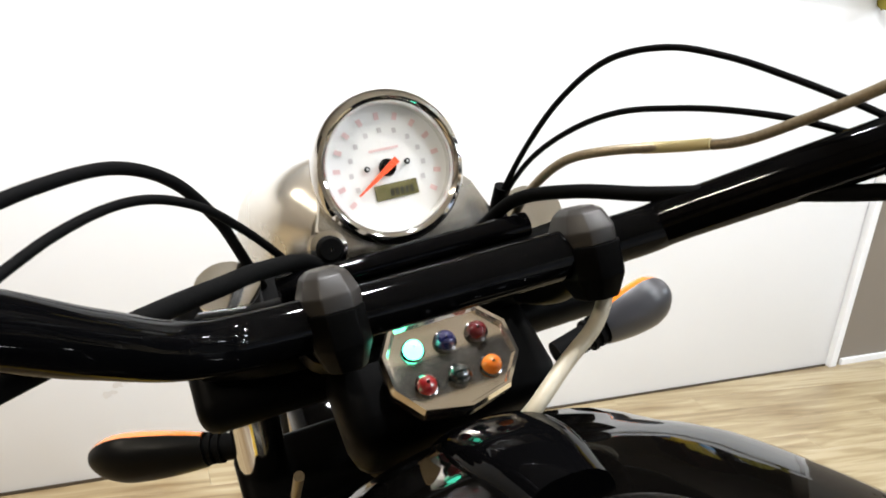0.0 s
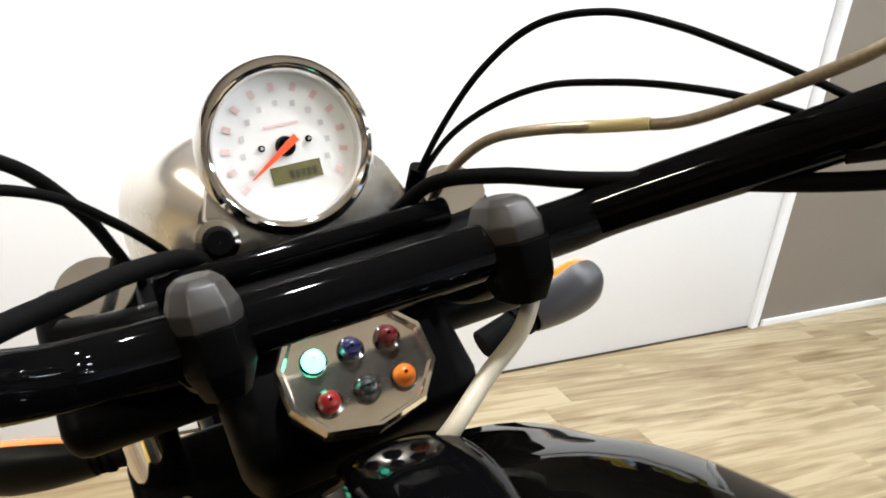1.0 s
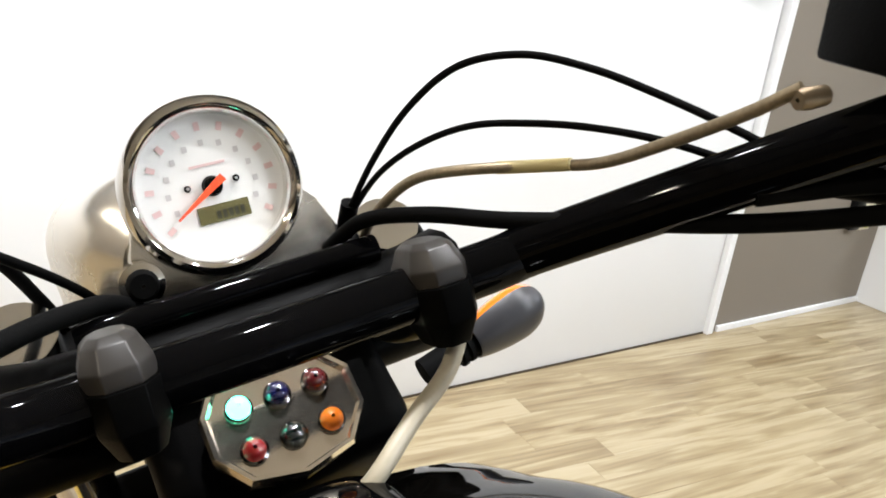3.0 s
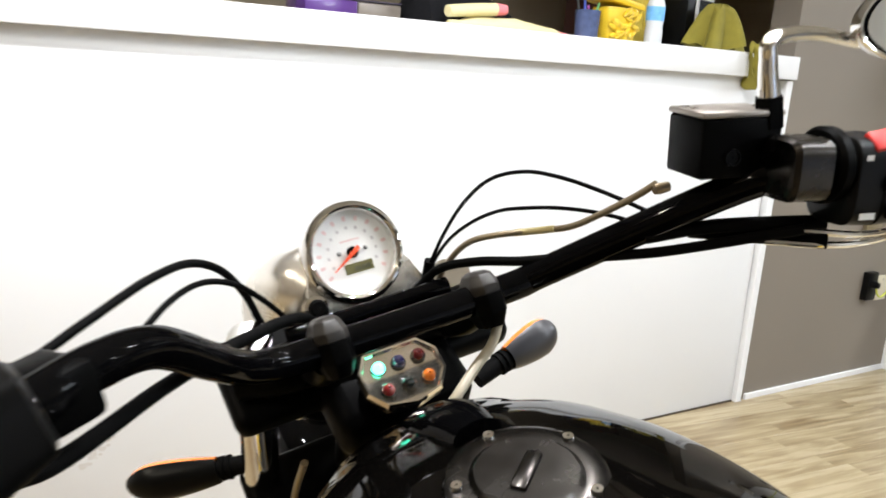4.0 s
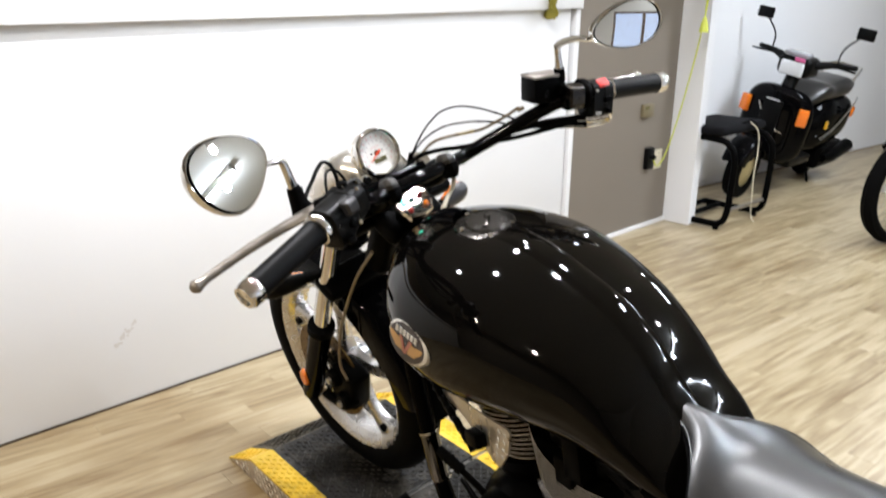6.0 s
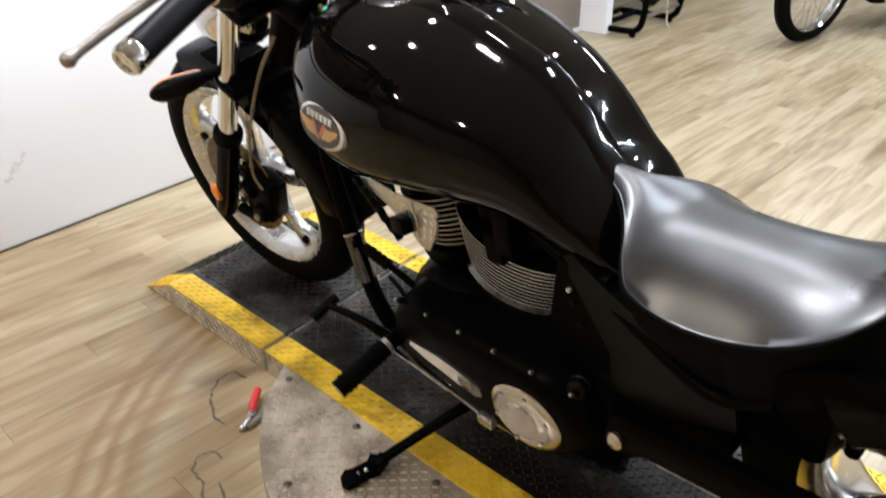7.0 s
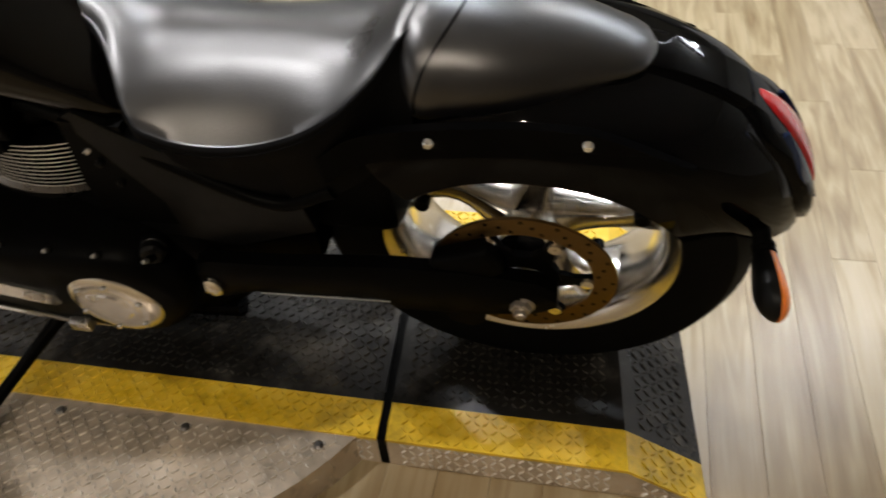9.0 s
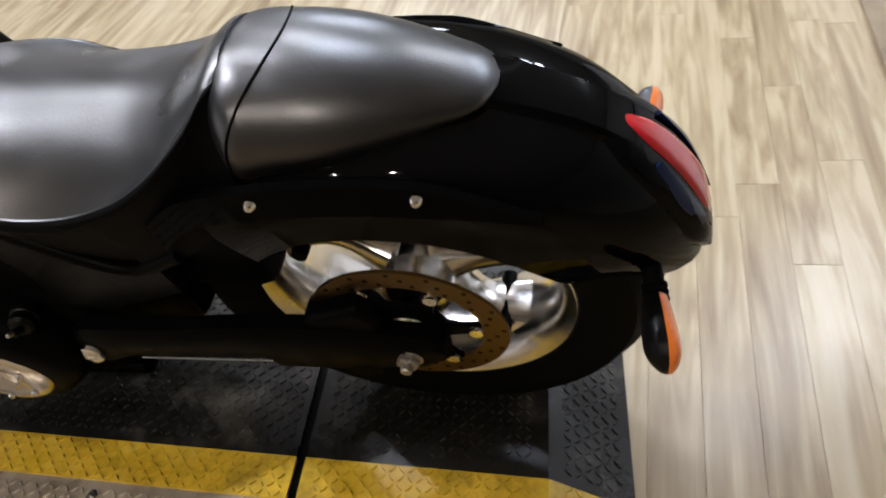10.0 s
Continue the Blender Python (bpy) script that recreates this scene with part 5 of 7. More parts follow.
# cables and hoses
HOSE = mat("braided_hose", (0.25, 0.2, 0.13), 0.4, 0.5, noise_scale=400, noise_amt=0.4)
PALE_HOSE = mat("pale_hose", (0.46, 0.41, 0.31), 0.4, noise_scale=120, noise_amt=0.15)
TAPE = mat("yellow_tape", (0.5, 0.42, 0.2), 0.5)
CABLES = [([(0.084, 1.3, 0.955), (0.095, 1.271, 0.998), (0.109, 1.243, 1.034), (0.126, 1.214, 1.0585), (0.147, 1.185, 1.065), (0.166, 1.156, 1.059), (0.183, 1.128, 1.048), (0.196, 1.095, 1.036), (0.208, 1.06, 1.022)], 0.002, RUBBER),
          ([(0.086, 1.3, 0.955), (0.097, 1.27, 0.99), (0.111, 1.24, 1.013), (0.128, 1.21, 1.027), (0.146, 1.18, 1.031), (0.164, 1.15, 1.031), (0.182, 1.115, 1.027), (0.205, 1.07, 1.015)], 0.0019, RUBBER),
          ([(0.085, 1.295, 0.92), (0.088, 1.28, 0.95), (0.09, 1.255, 0.976), (0.1, 1.229, 0.998), (0.114, 1.201, 1.008), (0.147, 1.172, 1.01), (0.163, 1.144, 1.015), (0.173, 1.11, 1.031), (0.182, 1.075, 1.05), (0.19, 1.057, 1.062)], 0.003, HOSE),
          ([(0.07, 1.3, 0.94), (0.08, 1.258, 0.97), (0.1, 1.216, 0.982), (0.123, 1.174, 0.986), (0.148, 1.132, 0.992), (0.2, 1.07, 0.997), (0.28, 0.99, 1.012)], 0.0046, RUBBER),
          ([(-0.085, 1.325, 0.92), (-0.096, 1.315, 0.955), (-0.108, 1.293, 0.993), (-0.128, 1.27, 1.028), (-0.155, 1.247, 1.048), (-0.19, 1.21, 1.055), (-0.228, 1.17, 1.054), (-0.28, 1.115, 1.05), (-0.3, 1.05, 1.058)], 0.0037, RUBBER),
          ([(-0.06, 1.315, 0.93), (-0.074, 1.31, 0.954), (-0.096, 1.288, 0.986), (-0.12, 1.267, 1.013), (-0.15, 1.245, 1.029), (-0.185, 1.2, 1.034), (-0.235, 1.12, 1.03), (-0.285, 1.03, 1.045)], 0.0028, RUBBER),
          ([(-0.05, 1.285, 0.945), (-0.066, 1.27, 0.961), (-0.096, 1.24, 0.974), (-0.12, 1.21, 0.983), (-0.15, 1.175, 0.993), (-0.21, 1.09, 1.015), (-0.275, 0.995, 1.035), (-0.305, 0.962, 1.055)], 0.0055, RUBBER),
          ([(0.09, 1.2, 0.955), (0.094, 1.175, 0.948), (0.075, 1.155, 0.928), (0.045, 1.143, 0.914), (0.015, 1.13, 0.9), (0.0, 1.15, 0.87)], 0.0046, PALE_HOSE),
          ([(-0.1, 1.24, 0.83), (-0.1, 1.33, 0.74), (-0.1, 1.417, 0.627), (-0.1, 1.482, 0.523), (-0.1, 1.515, 0.435), (-0.1, 1.5, 0.395)], 0.0036, HOSE)]
for pts, r, mt in CABLES:
    part("cable" if mt is RUBBER else "brake_hose", tube(pts, r, 16, 10), mt, bike, "", True, STEER)
part("hose_tape", tube([(0.13, 1.188, 1.009), (0.147, 1.172, 1.01), (0.155, 1.158, 1.0125)], 0.0034, 18, 10), TAPE, bike, "yellow hose label", True, STEER)
part("cable_tie", rod((0.083, 1.302, 0.945), (0.087, 1.294, 0.968), 0.006, 12), SATIN_BLACK, bike, "", True, STEER)
for k in range(2):
    part("brake_pipe", tube([(0.262, 1.02 - 0.006 * k, 1.012 - 0.01 * k), (0.3, 0.99 - 0.004 * k, 1.004 - 0.01 * k), (0.33, 0.975, 0.997 - 0.007 * k), (0.347, 0.962, 1.0 - 0.004 * k), (0.345 - 0.012 * k, 0.955, 1.02)], 0.0032, 10, 6), CHROME, bike, "bent chrome throttle pipe", True, STEER)
part("pipe_sleeve", rod((0.225, 1.06, 1.012), (0.303, 0.987, 0.996), 0.0068, 12), RUBBER, bike, "", True, STEER)
part("pipe_sleeve", tube([(0.19, 1.075, 1.012), (0.235, 1.04, 1.017), (0.3, 0.985, 1.014)], 0.006, 12, 3), RUBBER, bike, "", True, STEER)

# warning lamp panel
PN = Vector((0, -0.62, 0.79)).normalized()
PM = STEER @ align(PN, (-0.003, 1.193, 0.906))
PANEL_CHROME = mat("panel_chrome", (0.84, 0.77, 0.67), 0.11, 0.95, noise_scale=20, rough_amt=0.04)
hexa = [(-0.04, 0.014), (-0.03, 0.03), (0.026, 0.03), (0.04, 0.014), (0.04, -0.008), (0.027, -0.025), (0.0, -0.031), (-0.027, -0.025), (-0.04, -0.008)]
panel = part("lamp_panel", ring_mesh([[(x * s_, y * s_, h) for x, y in hexa] for s_, h in ((1.0, -0.01), (1.02, 0.0), (0.985, 0.006), (0.93, 0.006), (0.89, 0.002))]), PANEL_CHROME, bike, "chrome panel with six warning lamps", False, PM)
GREEN_ON = mat("green_lamp_lit", (0.05, 0.5, 0.35), 0.3, emit=(0.1, 1.0, 0.62), emit_strength=5.0)
JEWELS = [(-0.0205, 0.0125, GREEN_ON, "lit green neutral lamp"), (0.0, 0.0125, mat("blue_lamp", (0.01, 0.012, 0.06), 0.15, coat=1), "blue lamp"), (0.0205, 0.0125, mat("dark_red_lamp", (0.09, 0.006, 0.008), 0.15, coat=1), "dark red lamp"),
          (-0.0205, -0.0105, mat("red_lamp", (0.25, 0.012, 0.012), 0.15, coat=1), "red lamp"), (0.0, -0.0105, mat("dark_green_lamp", (0.012, 0.02, 0.018), 0.15, coat=1), "dark green lamp"), (0.0205, -0.0105, ORANGE, "orange lamp")]
for jx, jy, jm, jl in JEWELS:
    part("warning_lamp", lathe([(0.001, 0.0085), (0.0032, 0.008), (0.0054, 0.006), (0.0062, 0.0025), (0.0062, 0.0)], 20), jm, panel, jl, True, PM @ Matrix.Translation((jx, jy, 0.002)))
    part("lamp_ring", lathe([(0.0061, 0.0022), (0.0072, 0.0016), (0.0072, 0.0)], 20), SMOKED_CHROME, panel, "", True, PM @ Matrix.Translation((jx, jy, 0.0025)))
part("yoke_shroud", box(-0.07, 0.07, -0.05, 0.05, -0.06, 0.0, 0.018, 3), SATIN_BLACK, bike, "black fork yoke shroud", True, STEER @ Matrix.Translation((0, 1.225, 0.902)) @ Matrix.Rotation(radians(30), 4, "X"))
part("top_yoke", tube([(-0.135, 1.275, 0.92), (-0.08, 1.255, 0.922), (0.08, 1.255, 0.922), (0.135, 1.275, 0.92)], [0.022, 0.024, 0.024, 0.022], 12, 6), SATIN_BLACK, bike, "black top fork yoke", True, STEER)
part("bracket_bar", rod((-0.085, 1.258, 0.951), (0.085, 1.258, 0.951), 0.0085, 12), BLACK_PAINT, bike, "", True, STEER)
part("tank_console", hull([(1.19, 0.86, 0.85, 0.84, 0.022), (1.15, 0.893, 0.875, 0.85, 0.03), (1.1, 0.917, 0.895, 0.87, 0.03), (1.05, 0.925, 0.905, 0.88, 0.022)], 14, 24), BLACK_PAINT, bike, "narrow gloss black tank console")

# badge: an oval with a white rim and a tan field, no lettering
BN = Vector((-0.955, 0.06, 0.28)).normalized()
BM = align(BN, (-0.2165, 0.98, 0.772)) @ Matrix.Rotation(radians(0), 4, "Z")
IVORY = mat("badge_ivory", (0.75, 0.72, 0.66), 0.3, coat=0.5)
TAN = mat("badge_tan", (0.55, 0.3, 0.08), 0.3, coat=0.5)
BADGE_BROWN = mat("badge_dark_brown", (0.03, 0.018, 0.012), 0.3, coat=0.5)
BADGE_RED = mat("badge_red", (0.5, 0.16, 0.09), 0.3, coat=0.5)
bu = BM.to_3x3().inverted() @ Vector((0, -1, -0.12))
BM = BM @ Matrix.Rotation(math.atan2(bu.y, bu.x), 4, "Z") @ Matrix.Diagonal((1.1, 0.68, 1, 1))
badge = part("tank_badge", lathe([(0.001, 0.004), (0.05, 0.003), (0.055, 0.0), (0.056, -0.012)], 40), IVORY, bike, "oval tank badge with an ivory rim and a tan field", True, BM)
part("badge_field", lathe([(0.001, 0.0052), (0.049, 0.0042), (0.05, 0.0)], 40), BADGE_BROWN, badge, "", True, BM)
for sg in (-1, 1):
    wing = ring_mesh([[(sg * 0.006, -0.026, z), (sg * 0.026, -0.024, z), (sg * 0.043, -0.004, z), (sg * 0.046, 0.01, z), (sg * 0.02, 0.004, z), (sg * 0.016, 0.008, z)] for z in (0.003, 0.0058)])
    part("badge_wing", wing, TAN, badge, "", False, BM)
for k in range(6):
    part("badge_bar", box(-0.03 + 0.0105 * k, -0.0235 + 0.0105 * k, 0.016, 0.032, 0.003, 0.0064), IVORY, badge, "", False, BM)
for sg in (-1, 1):
    vv = ring_mesh([[(sg * 0.014 - 0.004, 0.012, z), (sg * 0.014 + 0.004, 0.012, z), (0.003, -0.03, z), (-0.003, -0.03, z)] for z in (0.004, 0.0062)])
    part("badge_chevron", vv, BADGE_RED, badge, "", False, BM)

# ---- engine and frame ----
FIN_EDGE = mat("fin_edge", (0.75, 0.73, 0.7), 0.32, 0.45)
part("crankcase", hull([(1.0, 0.36, 0.27, 0.16, 0.1), (0.92, 0.42, 0.28, 0.11, 0.15), (0.75, 0.405, 0.28, 0.1, 0.155), (0.6, 0.41, 0.28, 0.1, 0.155), (0.5, 0.38, 0.28, 0.12, 0.13), (0.44, 0.34, 0.27, 0.17, 0.1)], 24, 32, 0.55, 0.6), SATIN_BLACK, bike, "satin black engine crankcase")
stad = []
for k in range(48):
    a = 2 * math.pi * k / 48
    cy_, cz_, rr = (0.87, 0.305, 0.095) if math.cos(a) > 0 else (0.63, 0.285, 0.108)
    stad.append((cy_ + rr * math.cos(a), cz_ + rr * math.sin(a)))
rings = [[(x, 0.755 + (y - 0.755) * sc, 0.295 + (z - 0.295) * sc) for y, z in stad] for x, sc in ((-0.1, 1.08), (-0.165, 1.05), (-0.188, 1.0), (-0.2, 0.93), (-0.206, 0.82), (-0.208, 0.6), (-0.208, 0.1))]
pc = part("primary_cover", ring_mesh(rings), SATIN_BLACK, bike, "satin black primary drive cover")
derby = part("derby_cover", lathe([(0.001, 0.012), (0.03, 0.012), (0.034, 0.009), (0.045, 0.009), (0.05, 0.011), (0.062, 0.009), (0.074, 0.003), (0.079, -0.003), (0.08, -0.012)], 56), ALU, pc, "round polished clutch cover", True, align((-1, 0, 0.03), (-0.205, 0.632, 0.278)))
for k in range(6):
    a = 2 * math.pi * k / 6 + 0.3
    part("cover_screw", lathe([(0.001, 0.015), (0.004, 0.0145), (0.0055, 0.012), (0.0055, 0.008)], 10), CHROME, derby, "", True, align((-1, 0, 0.03), (-0.205, 0.632, 0.278)) @ Matrix.Translation((0.056 * math.cos(a), 0.056 * math.sin(a), 0)))
ins = [(0.9, 0.318), (0.905, 0.306), (0.86, 0.288), (0.78, 0.268), (0.742, 0.262), (0.725, 0.272), (0.728, 0.292), (0.76, 0.302), (0.83, 0.317)]
strip = ring_mesh([[(x, y, z) for y, z in ins] for x in (-0.195, -0.2115, -0.2125)])
part("cover_strip", strip, ALU, pc, "brushed metal insert", False)
part("strip_emblem", box(-0.2145, -0.2122, 0.752, 0.782, 0.277, 0.296, 0.0005, 1), STEEL, pc, "", False)
for k in range(6):
    u = k / 5
    part("cover_bolt", lathe([(0.001, 0.01), (0.0045, 0.01), (0.0065, 0.007), (0.0065, -0.006)], 12), BLACK_PLASTIC, pc, "", True, align((-0.75, 0, 0.66), (-0.186, 0.93 - 0.40 * u, 0.392 - 0.012 * abs(u - 0.3))))
    part("bolt_shaft", lathe([(0.001, 0.019), (0.003, 0.0188), (0.0035, 0.017), (0.0035, 0.009)], 10), STEEL, pc, "", True, align((-0.75, 0, 0.66), (-0.186, 0.93 - 0.40 * u, 0.392 - 0.012 * abs(u - 0.3))))
for cy0, lean_, big in ((0.885, 12, 0.95), (0.76, -13, 1.42)):
    ax = Vector((0, math.sin(radians(lean_)), math.cos(radians(lean_))))
    b0 = Vector((0, cy0, 0.422 if lean_ > 0 else 0.395))
    barrel = part("cylinder", rod(b0, b0 + ax * 0.2, 0.082, 36), SATIN_BLACK, bike, "finned black cylinder with bright fin edges")
    for k in range(11):
        q = b0 + ax * (0.045 + 0.0115 * k)
        wid = 1.0 + 0.02 * k
        sh = Matrix.Diagonal(((1.12 if lean_ < 0 else 0.97) * wid, big * wid, 1, 1))
        part("fin", lathe([(0.07, -0.0018), (0.0935, -0.0018), (0.095, -0.001), (0.095, 0.001), (0.0935, 0.0018), (0.07, 0.0018)], 40), SATIN_BLACK, barrel, "", True, align(ax, q) @ sh)
        part("fin_rim", lathe([(0.0942, -0.0011), (0.0955, -0.0008), (0.0955, 0.0008), (0.0942, 0.0011)], 40), FIN_EDGE, barrel, "bright machined fin edge", True, align(ax, q) @ sh)
    part("cylinder_foot", lathe([(0.08, -0.01), (0.1, -0.006), (0.104, 0.012), (0.096, 0.024), (0.08, 0.026)], 36), DARK_METAL if lean_ < 0 else SATIN_BLACK, barrel, "bare metal cylinder foot", True, align(ax, b0 + ax * 0.022) @ Matrix.Diagonal((1.08, big * 0.96, 1, 1)))
    part("rocker_cover", box(-0.1, 0.1, -0.07, 0.07, 0.0, 0.07, 0.02, 3), SATIN_BLACK, barrel, "", True, align(ax, b0 + ax * 0.17))
    if lean_ < 0:
        part("fin_block", box(-0.138, -0.098, 0.695, 0.733, 0.54, 0.6, 0.005, 2), SATIN_BLACK, barrel)
        part("fin_block", box(-0.142, -0.098, 0.668, 0.705, 0.57, 0.66, 0.005, 2), SATIN_BLACK, barrel)
        part("rear_cover", ring_mesh([[(x, y, z) for y, z in ((0.585, 0.605), (0.595, 0.55), (0.61, 0.48), (0.6, 0.4), (0.5, 0.4), (0.5, 0.6))] for x in (-0.09, -0.126, -0.132)]), SATIN_BLACK, barrel, "black cover behind the rear cylinder")
        for by_, bz_ in ((0.565, 0.555), (0.56, 0.53), (0.548, 0.49)):
            part("cover_bolt", lathe([(0.001, 0.008), (0.0035, 0.008), (0.0055, 0.005), (0.0055, 0.0)], 10), CHROME if bz_ > 0.55 else BLACK_PLASTIC, barrel, "", True, align((-1, 0, 0), (-0.132, by_, bz_)))
    else:
        part("fin_block", box(-0.132, -0.098, -0.024, 0.024, 0.085, 0.18, 0.006, 2), SATIN_BLACK, barrel, "", True, align(ax, b0))
# downtubes and lower frame
for sx in (-1, 1):
    tb = part("frame_tube", tube([(sx * 0.05, 1.21, 0.68), (sx * 0.08, 1.2, 0.57), (sx * 0.088, 1.185, 0.45), (sx * 0.095, 1.165, 0.28), (sx * 0.1, 1.12, 0.165), (sx * 0.105, 1.03, 0.12), (sx * 0.105, 0.8, 0.11), (sx * 0.105, 0.5, 0.13)], 0.019, 16, 6), FRAME_PAINT, bike, "gloss black frame tube")
    part("tube_sleeve", tube([(sx * 0.0905, 1.178, 0.39), (sx * 0.094, 1.168, 0.3), (sx * 0.0955, 1.163, 0.268)], 0.0215, 16, 4), SMOKED_CHROME, tb, "dark polished sleeve")
    for zz, yy in ((0.392, 1.1785), (0.268, 1.1625)):
        part("sleeve_ring", rod((sx * 0.091, yy, zz), (sx * 0.0914, yy - 0.0012, zz - 0.0035), 0.0224, 20), CHROME, tb)
part("tube_lug", box(-0.09, -0.066, 1.188, 1.212, 0.585, 0.63, 0.004, 2), CAST, bike, "bare metal lug at the frame tube")
part("oil_cooler", box(-0.06, 0.06, 1.19, 1.225, 0.38, 0.56, 0.006, 2), SATIN_BLACK, bike, "black oil cooler behind the front wheel")
part("frame_spine", tube([(0, 1.2, 0.75), (0, 0.9, 0.66), (0, 0.55, 0.58), (0, 0.3, 0.5)], 0.04, 14, 4), SATIN_BLACK, bike, "black frame backbone")
for sx in (-1, 1):
    part("seat_rail", tube([(sx * 0.1, 0.66, 0.605), (sx * 0.115, 0.55, 0.575), (sx * 0.128, 0.45, 0.525), (sx * 0.134, 0.33, 0.47), (sx * 0.13, 0.24, 0.5)], 0.011, 12, 6), SATIN_BLACK, bike, "black seat rail")
    poly = [(0.585, 0.605), (0.555, 0.625), (0.5, 0.585), (0.4, 0.525), (0.3, 0.485), (0.29, 0.4), (0.42, 0.36), (0.56, 0.37), (0.605, 0.46)]
    side = ring_mesh([[(sx * (x_ - (0.0 if 0.3 < y < 0.56 else 0.008)), y, z) for y, z in poly] for x_ in (0.08, 0.128, 0.134)])
    part("side_panel", side, BLACK_PLASTIC, bike, "black side panel below the seat")
part("battery_box", box(-0.115, 0.115, 0.3, 0.62, 0.3, 0.55, 0.02, 2), SATIN_BLACK, bike, "black battery box under the seat")
part("inner_mudguard", box(-0.1, 0.1, 0.17, 0.32, 0.36, 0.57, 0.03, 2), SATIN_BLACK, bike, "black inner mudguard")
# swing arm
for sx in (-1, 1):
    rings = []
    for y, zt, zb, xo in ((0.49, 0.335, 0.272, 0.165), (0.46, 0.355, 0.262, 0.172), (0.41, 0.358, 0.284, 0.172), (0.35, 0.36, 0.288, 0.172), (0.2, 0.368, 0.286, 0.165), (0.185, 0.368, 0.262, 0.164), (0.08, 0.364, 0.258, 0.16), (-0.02, 0.345, 0.268, 0.155), (-0.05, 0.32, 0.285, 0.152)):
        zz = [zb, zb + 0.012, zt - 0.012, zt, zt, zt - 0.012, zb + 0.012, zb]
        xx = [xo - 0.008, xo, xo, xo - 0.008, xo - 0.03, xo - 0.034, xo - 0.034, xo - 0.03]
        rings.append([(sx * a_, y, b_) for a_, b_ in zip(xx, zz)])
    arm = part("swing_arm", ring_mesh(rings), SATIN_BLACK, bike, "black swing arm")
    part("axle_nut", lathe([(0.001, 0.024), (0.007, 0.024), (0.0085, 0.022), (0.0085, 0.014), (0.0145, 0.014), (0.0155, 0.011), (0.0155, 0.003)], 6), WORN_ALLOY, arm, "dull metal axle nut", False, align((sx, 0, 0), (sx * 0.152, 0.0, 0.3)))
    part("axle_washer", lathe([(0.001, 0.004), (0.019, 0.004), (0.0205, 0.002), (0.0205, -0.003)], 24), WORN_ALLOY, arm, "", True, align((sx, 0, 0), (sx * 0.152, 0.0, 0.3)))
    part("pivot_plug", lathe([(0.001, 0.008), (0.012, 0.007), (0.019, 0.002), (0.02, -0.004)], 24), ALU, arm, "polished pivot plug", True, align((sx, 0, 0), (sx * 0.178, 0.465, 0.305)) @ Matrix.Diagonal((0.75, 1.1, 1, 1)))
part("arm_line", ring_mesh([[(-0.173, 0.39, 0.297), (-0.1732, 0.39, 0.2978), (-0.1752, 0.39, 0.2978), (-0.175, 0.39, 0.297)], [(-0.167, 0.19, 0.297), (-0.1672, 0.19, 0.2978), (-0.1692, 0.19, 0.2978), (-0.169, 0.19, 0.297)]]), mat("pale_line", (0.35, 0.34, 0.32), 0.5), bike, "thin pale line along the lower edge of the swing arm", False)
part("belt_pulley", lathe([(0.02, -0.012), (0.105, -0.012), (0.11, 0.0), (0.105, 0.012), (0.02, 0.012)], 48), SATIN_BLACK, bike, "black belt pulley", True, align((1, 0, 0), (0.115, 0, 0.322)))
part("starter_end", lathe([(0.001, 0.03), (0.014, 0.029), (0.018, 0.024), (0.018, 0.012), (0.02, 0.01), (0.02, 0.0)], 24), BLACK_PLASTIC, bike, "ribbed black plug behind the clutch cover", True, align((-1, -0.3, 0.2), (-0.15, 0.545, 0.37)))
# foot controls
for sx in (-1, 1):
    a_, b_ = Vector((sx * 0.235, 0.958, 0.285)), Vector((sx * 0.352, 0.973, 0.262))
    peg = part("foot_peg", tube([a_, a_.lerp(b_, 0.06), a_.lerp(b_, 0.93), b_], [0.016, 0.0195, 0.0195, 0.0205], 18, 3), RUBBER, bike, "black rubber foot peg")
    for k in range(9):
        q = a_.lerp(b_, 0.12 + 0.09 * k)
        part("peg_rib", rod(q, q + (b_ - a_).normalized() * 0.004, 0.0212, 18), RUBBER, peg)
    part("peg_end", lathe([(0.001, 0.004), (0.013, 0.003), (0.016, 0.0)], 18), STEEL, peg, "", True, align(b_ - a_, b_))
    part("peg_mount", tube([(sx * 0.11, 0.975, 0.24), (sx * 0.17, 0.965, 0.275), (sx * 0.237, 0.958, 0.285)], [0.02, 0.019, 0.014], 14, 4), SATIN_BLACK, peg, "black peg mount")
    part("peg_collar", rod(a_ - (b_ - a_) * 0.1, a_, 0.0165, 14), STEEL, peg)
sh = part("shift_lever", tube([(-0.2, 0.985, 0.27), (-0.215, 1.03, 0.3), (-0.225, 1.09, 0.308), (-0.232, 1.125, 0.31)], [0.012, 0.009, 0.008, 0.008], 12, 5), SATIN_BLACK, bike, "black gear shift lever")
part("shift_toe", tube([(-0.205, 1.13, 0.312), (-0.27, 1.135, 0.3)], [0.0105, 0.0115], 14, 2), RUBBER, sh, "rubber toe piece")
part("shift_rod", rod((-0.212, 0.985, 0.262), (-0.21, 0.735, 0.212), 0.0045, 10), CHROME, bike, "chrome shift linkage rod")
part("rod_end", box(-0.222, -0.2, 0.705, 0.742, 0.196, 0.222, 0.005, 2), CAST, bike, "metal rod end")
part("rod_bracket", box(-0.2, -0.196, 0.665, 0.73, 0.185, 0.215, 0.001, 1), STEEL, bike, "steel bracket")
part("brake_pedal", tube([(0.2, 0.98, 0.2), (0.2, 1.08, 0.23), (0.2, 1.17, 0.29), (0.16, 1.2, 0.3)], 0.009, 10, 5), SATIN_BLACK, bike, "black brake pedal")
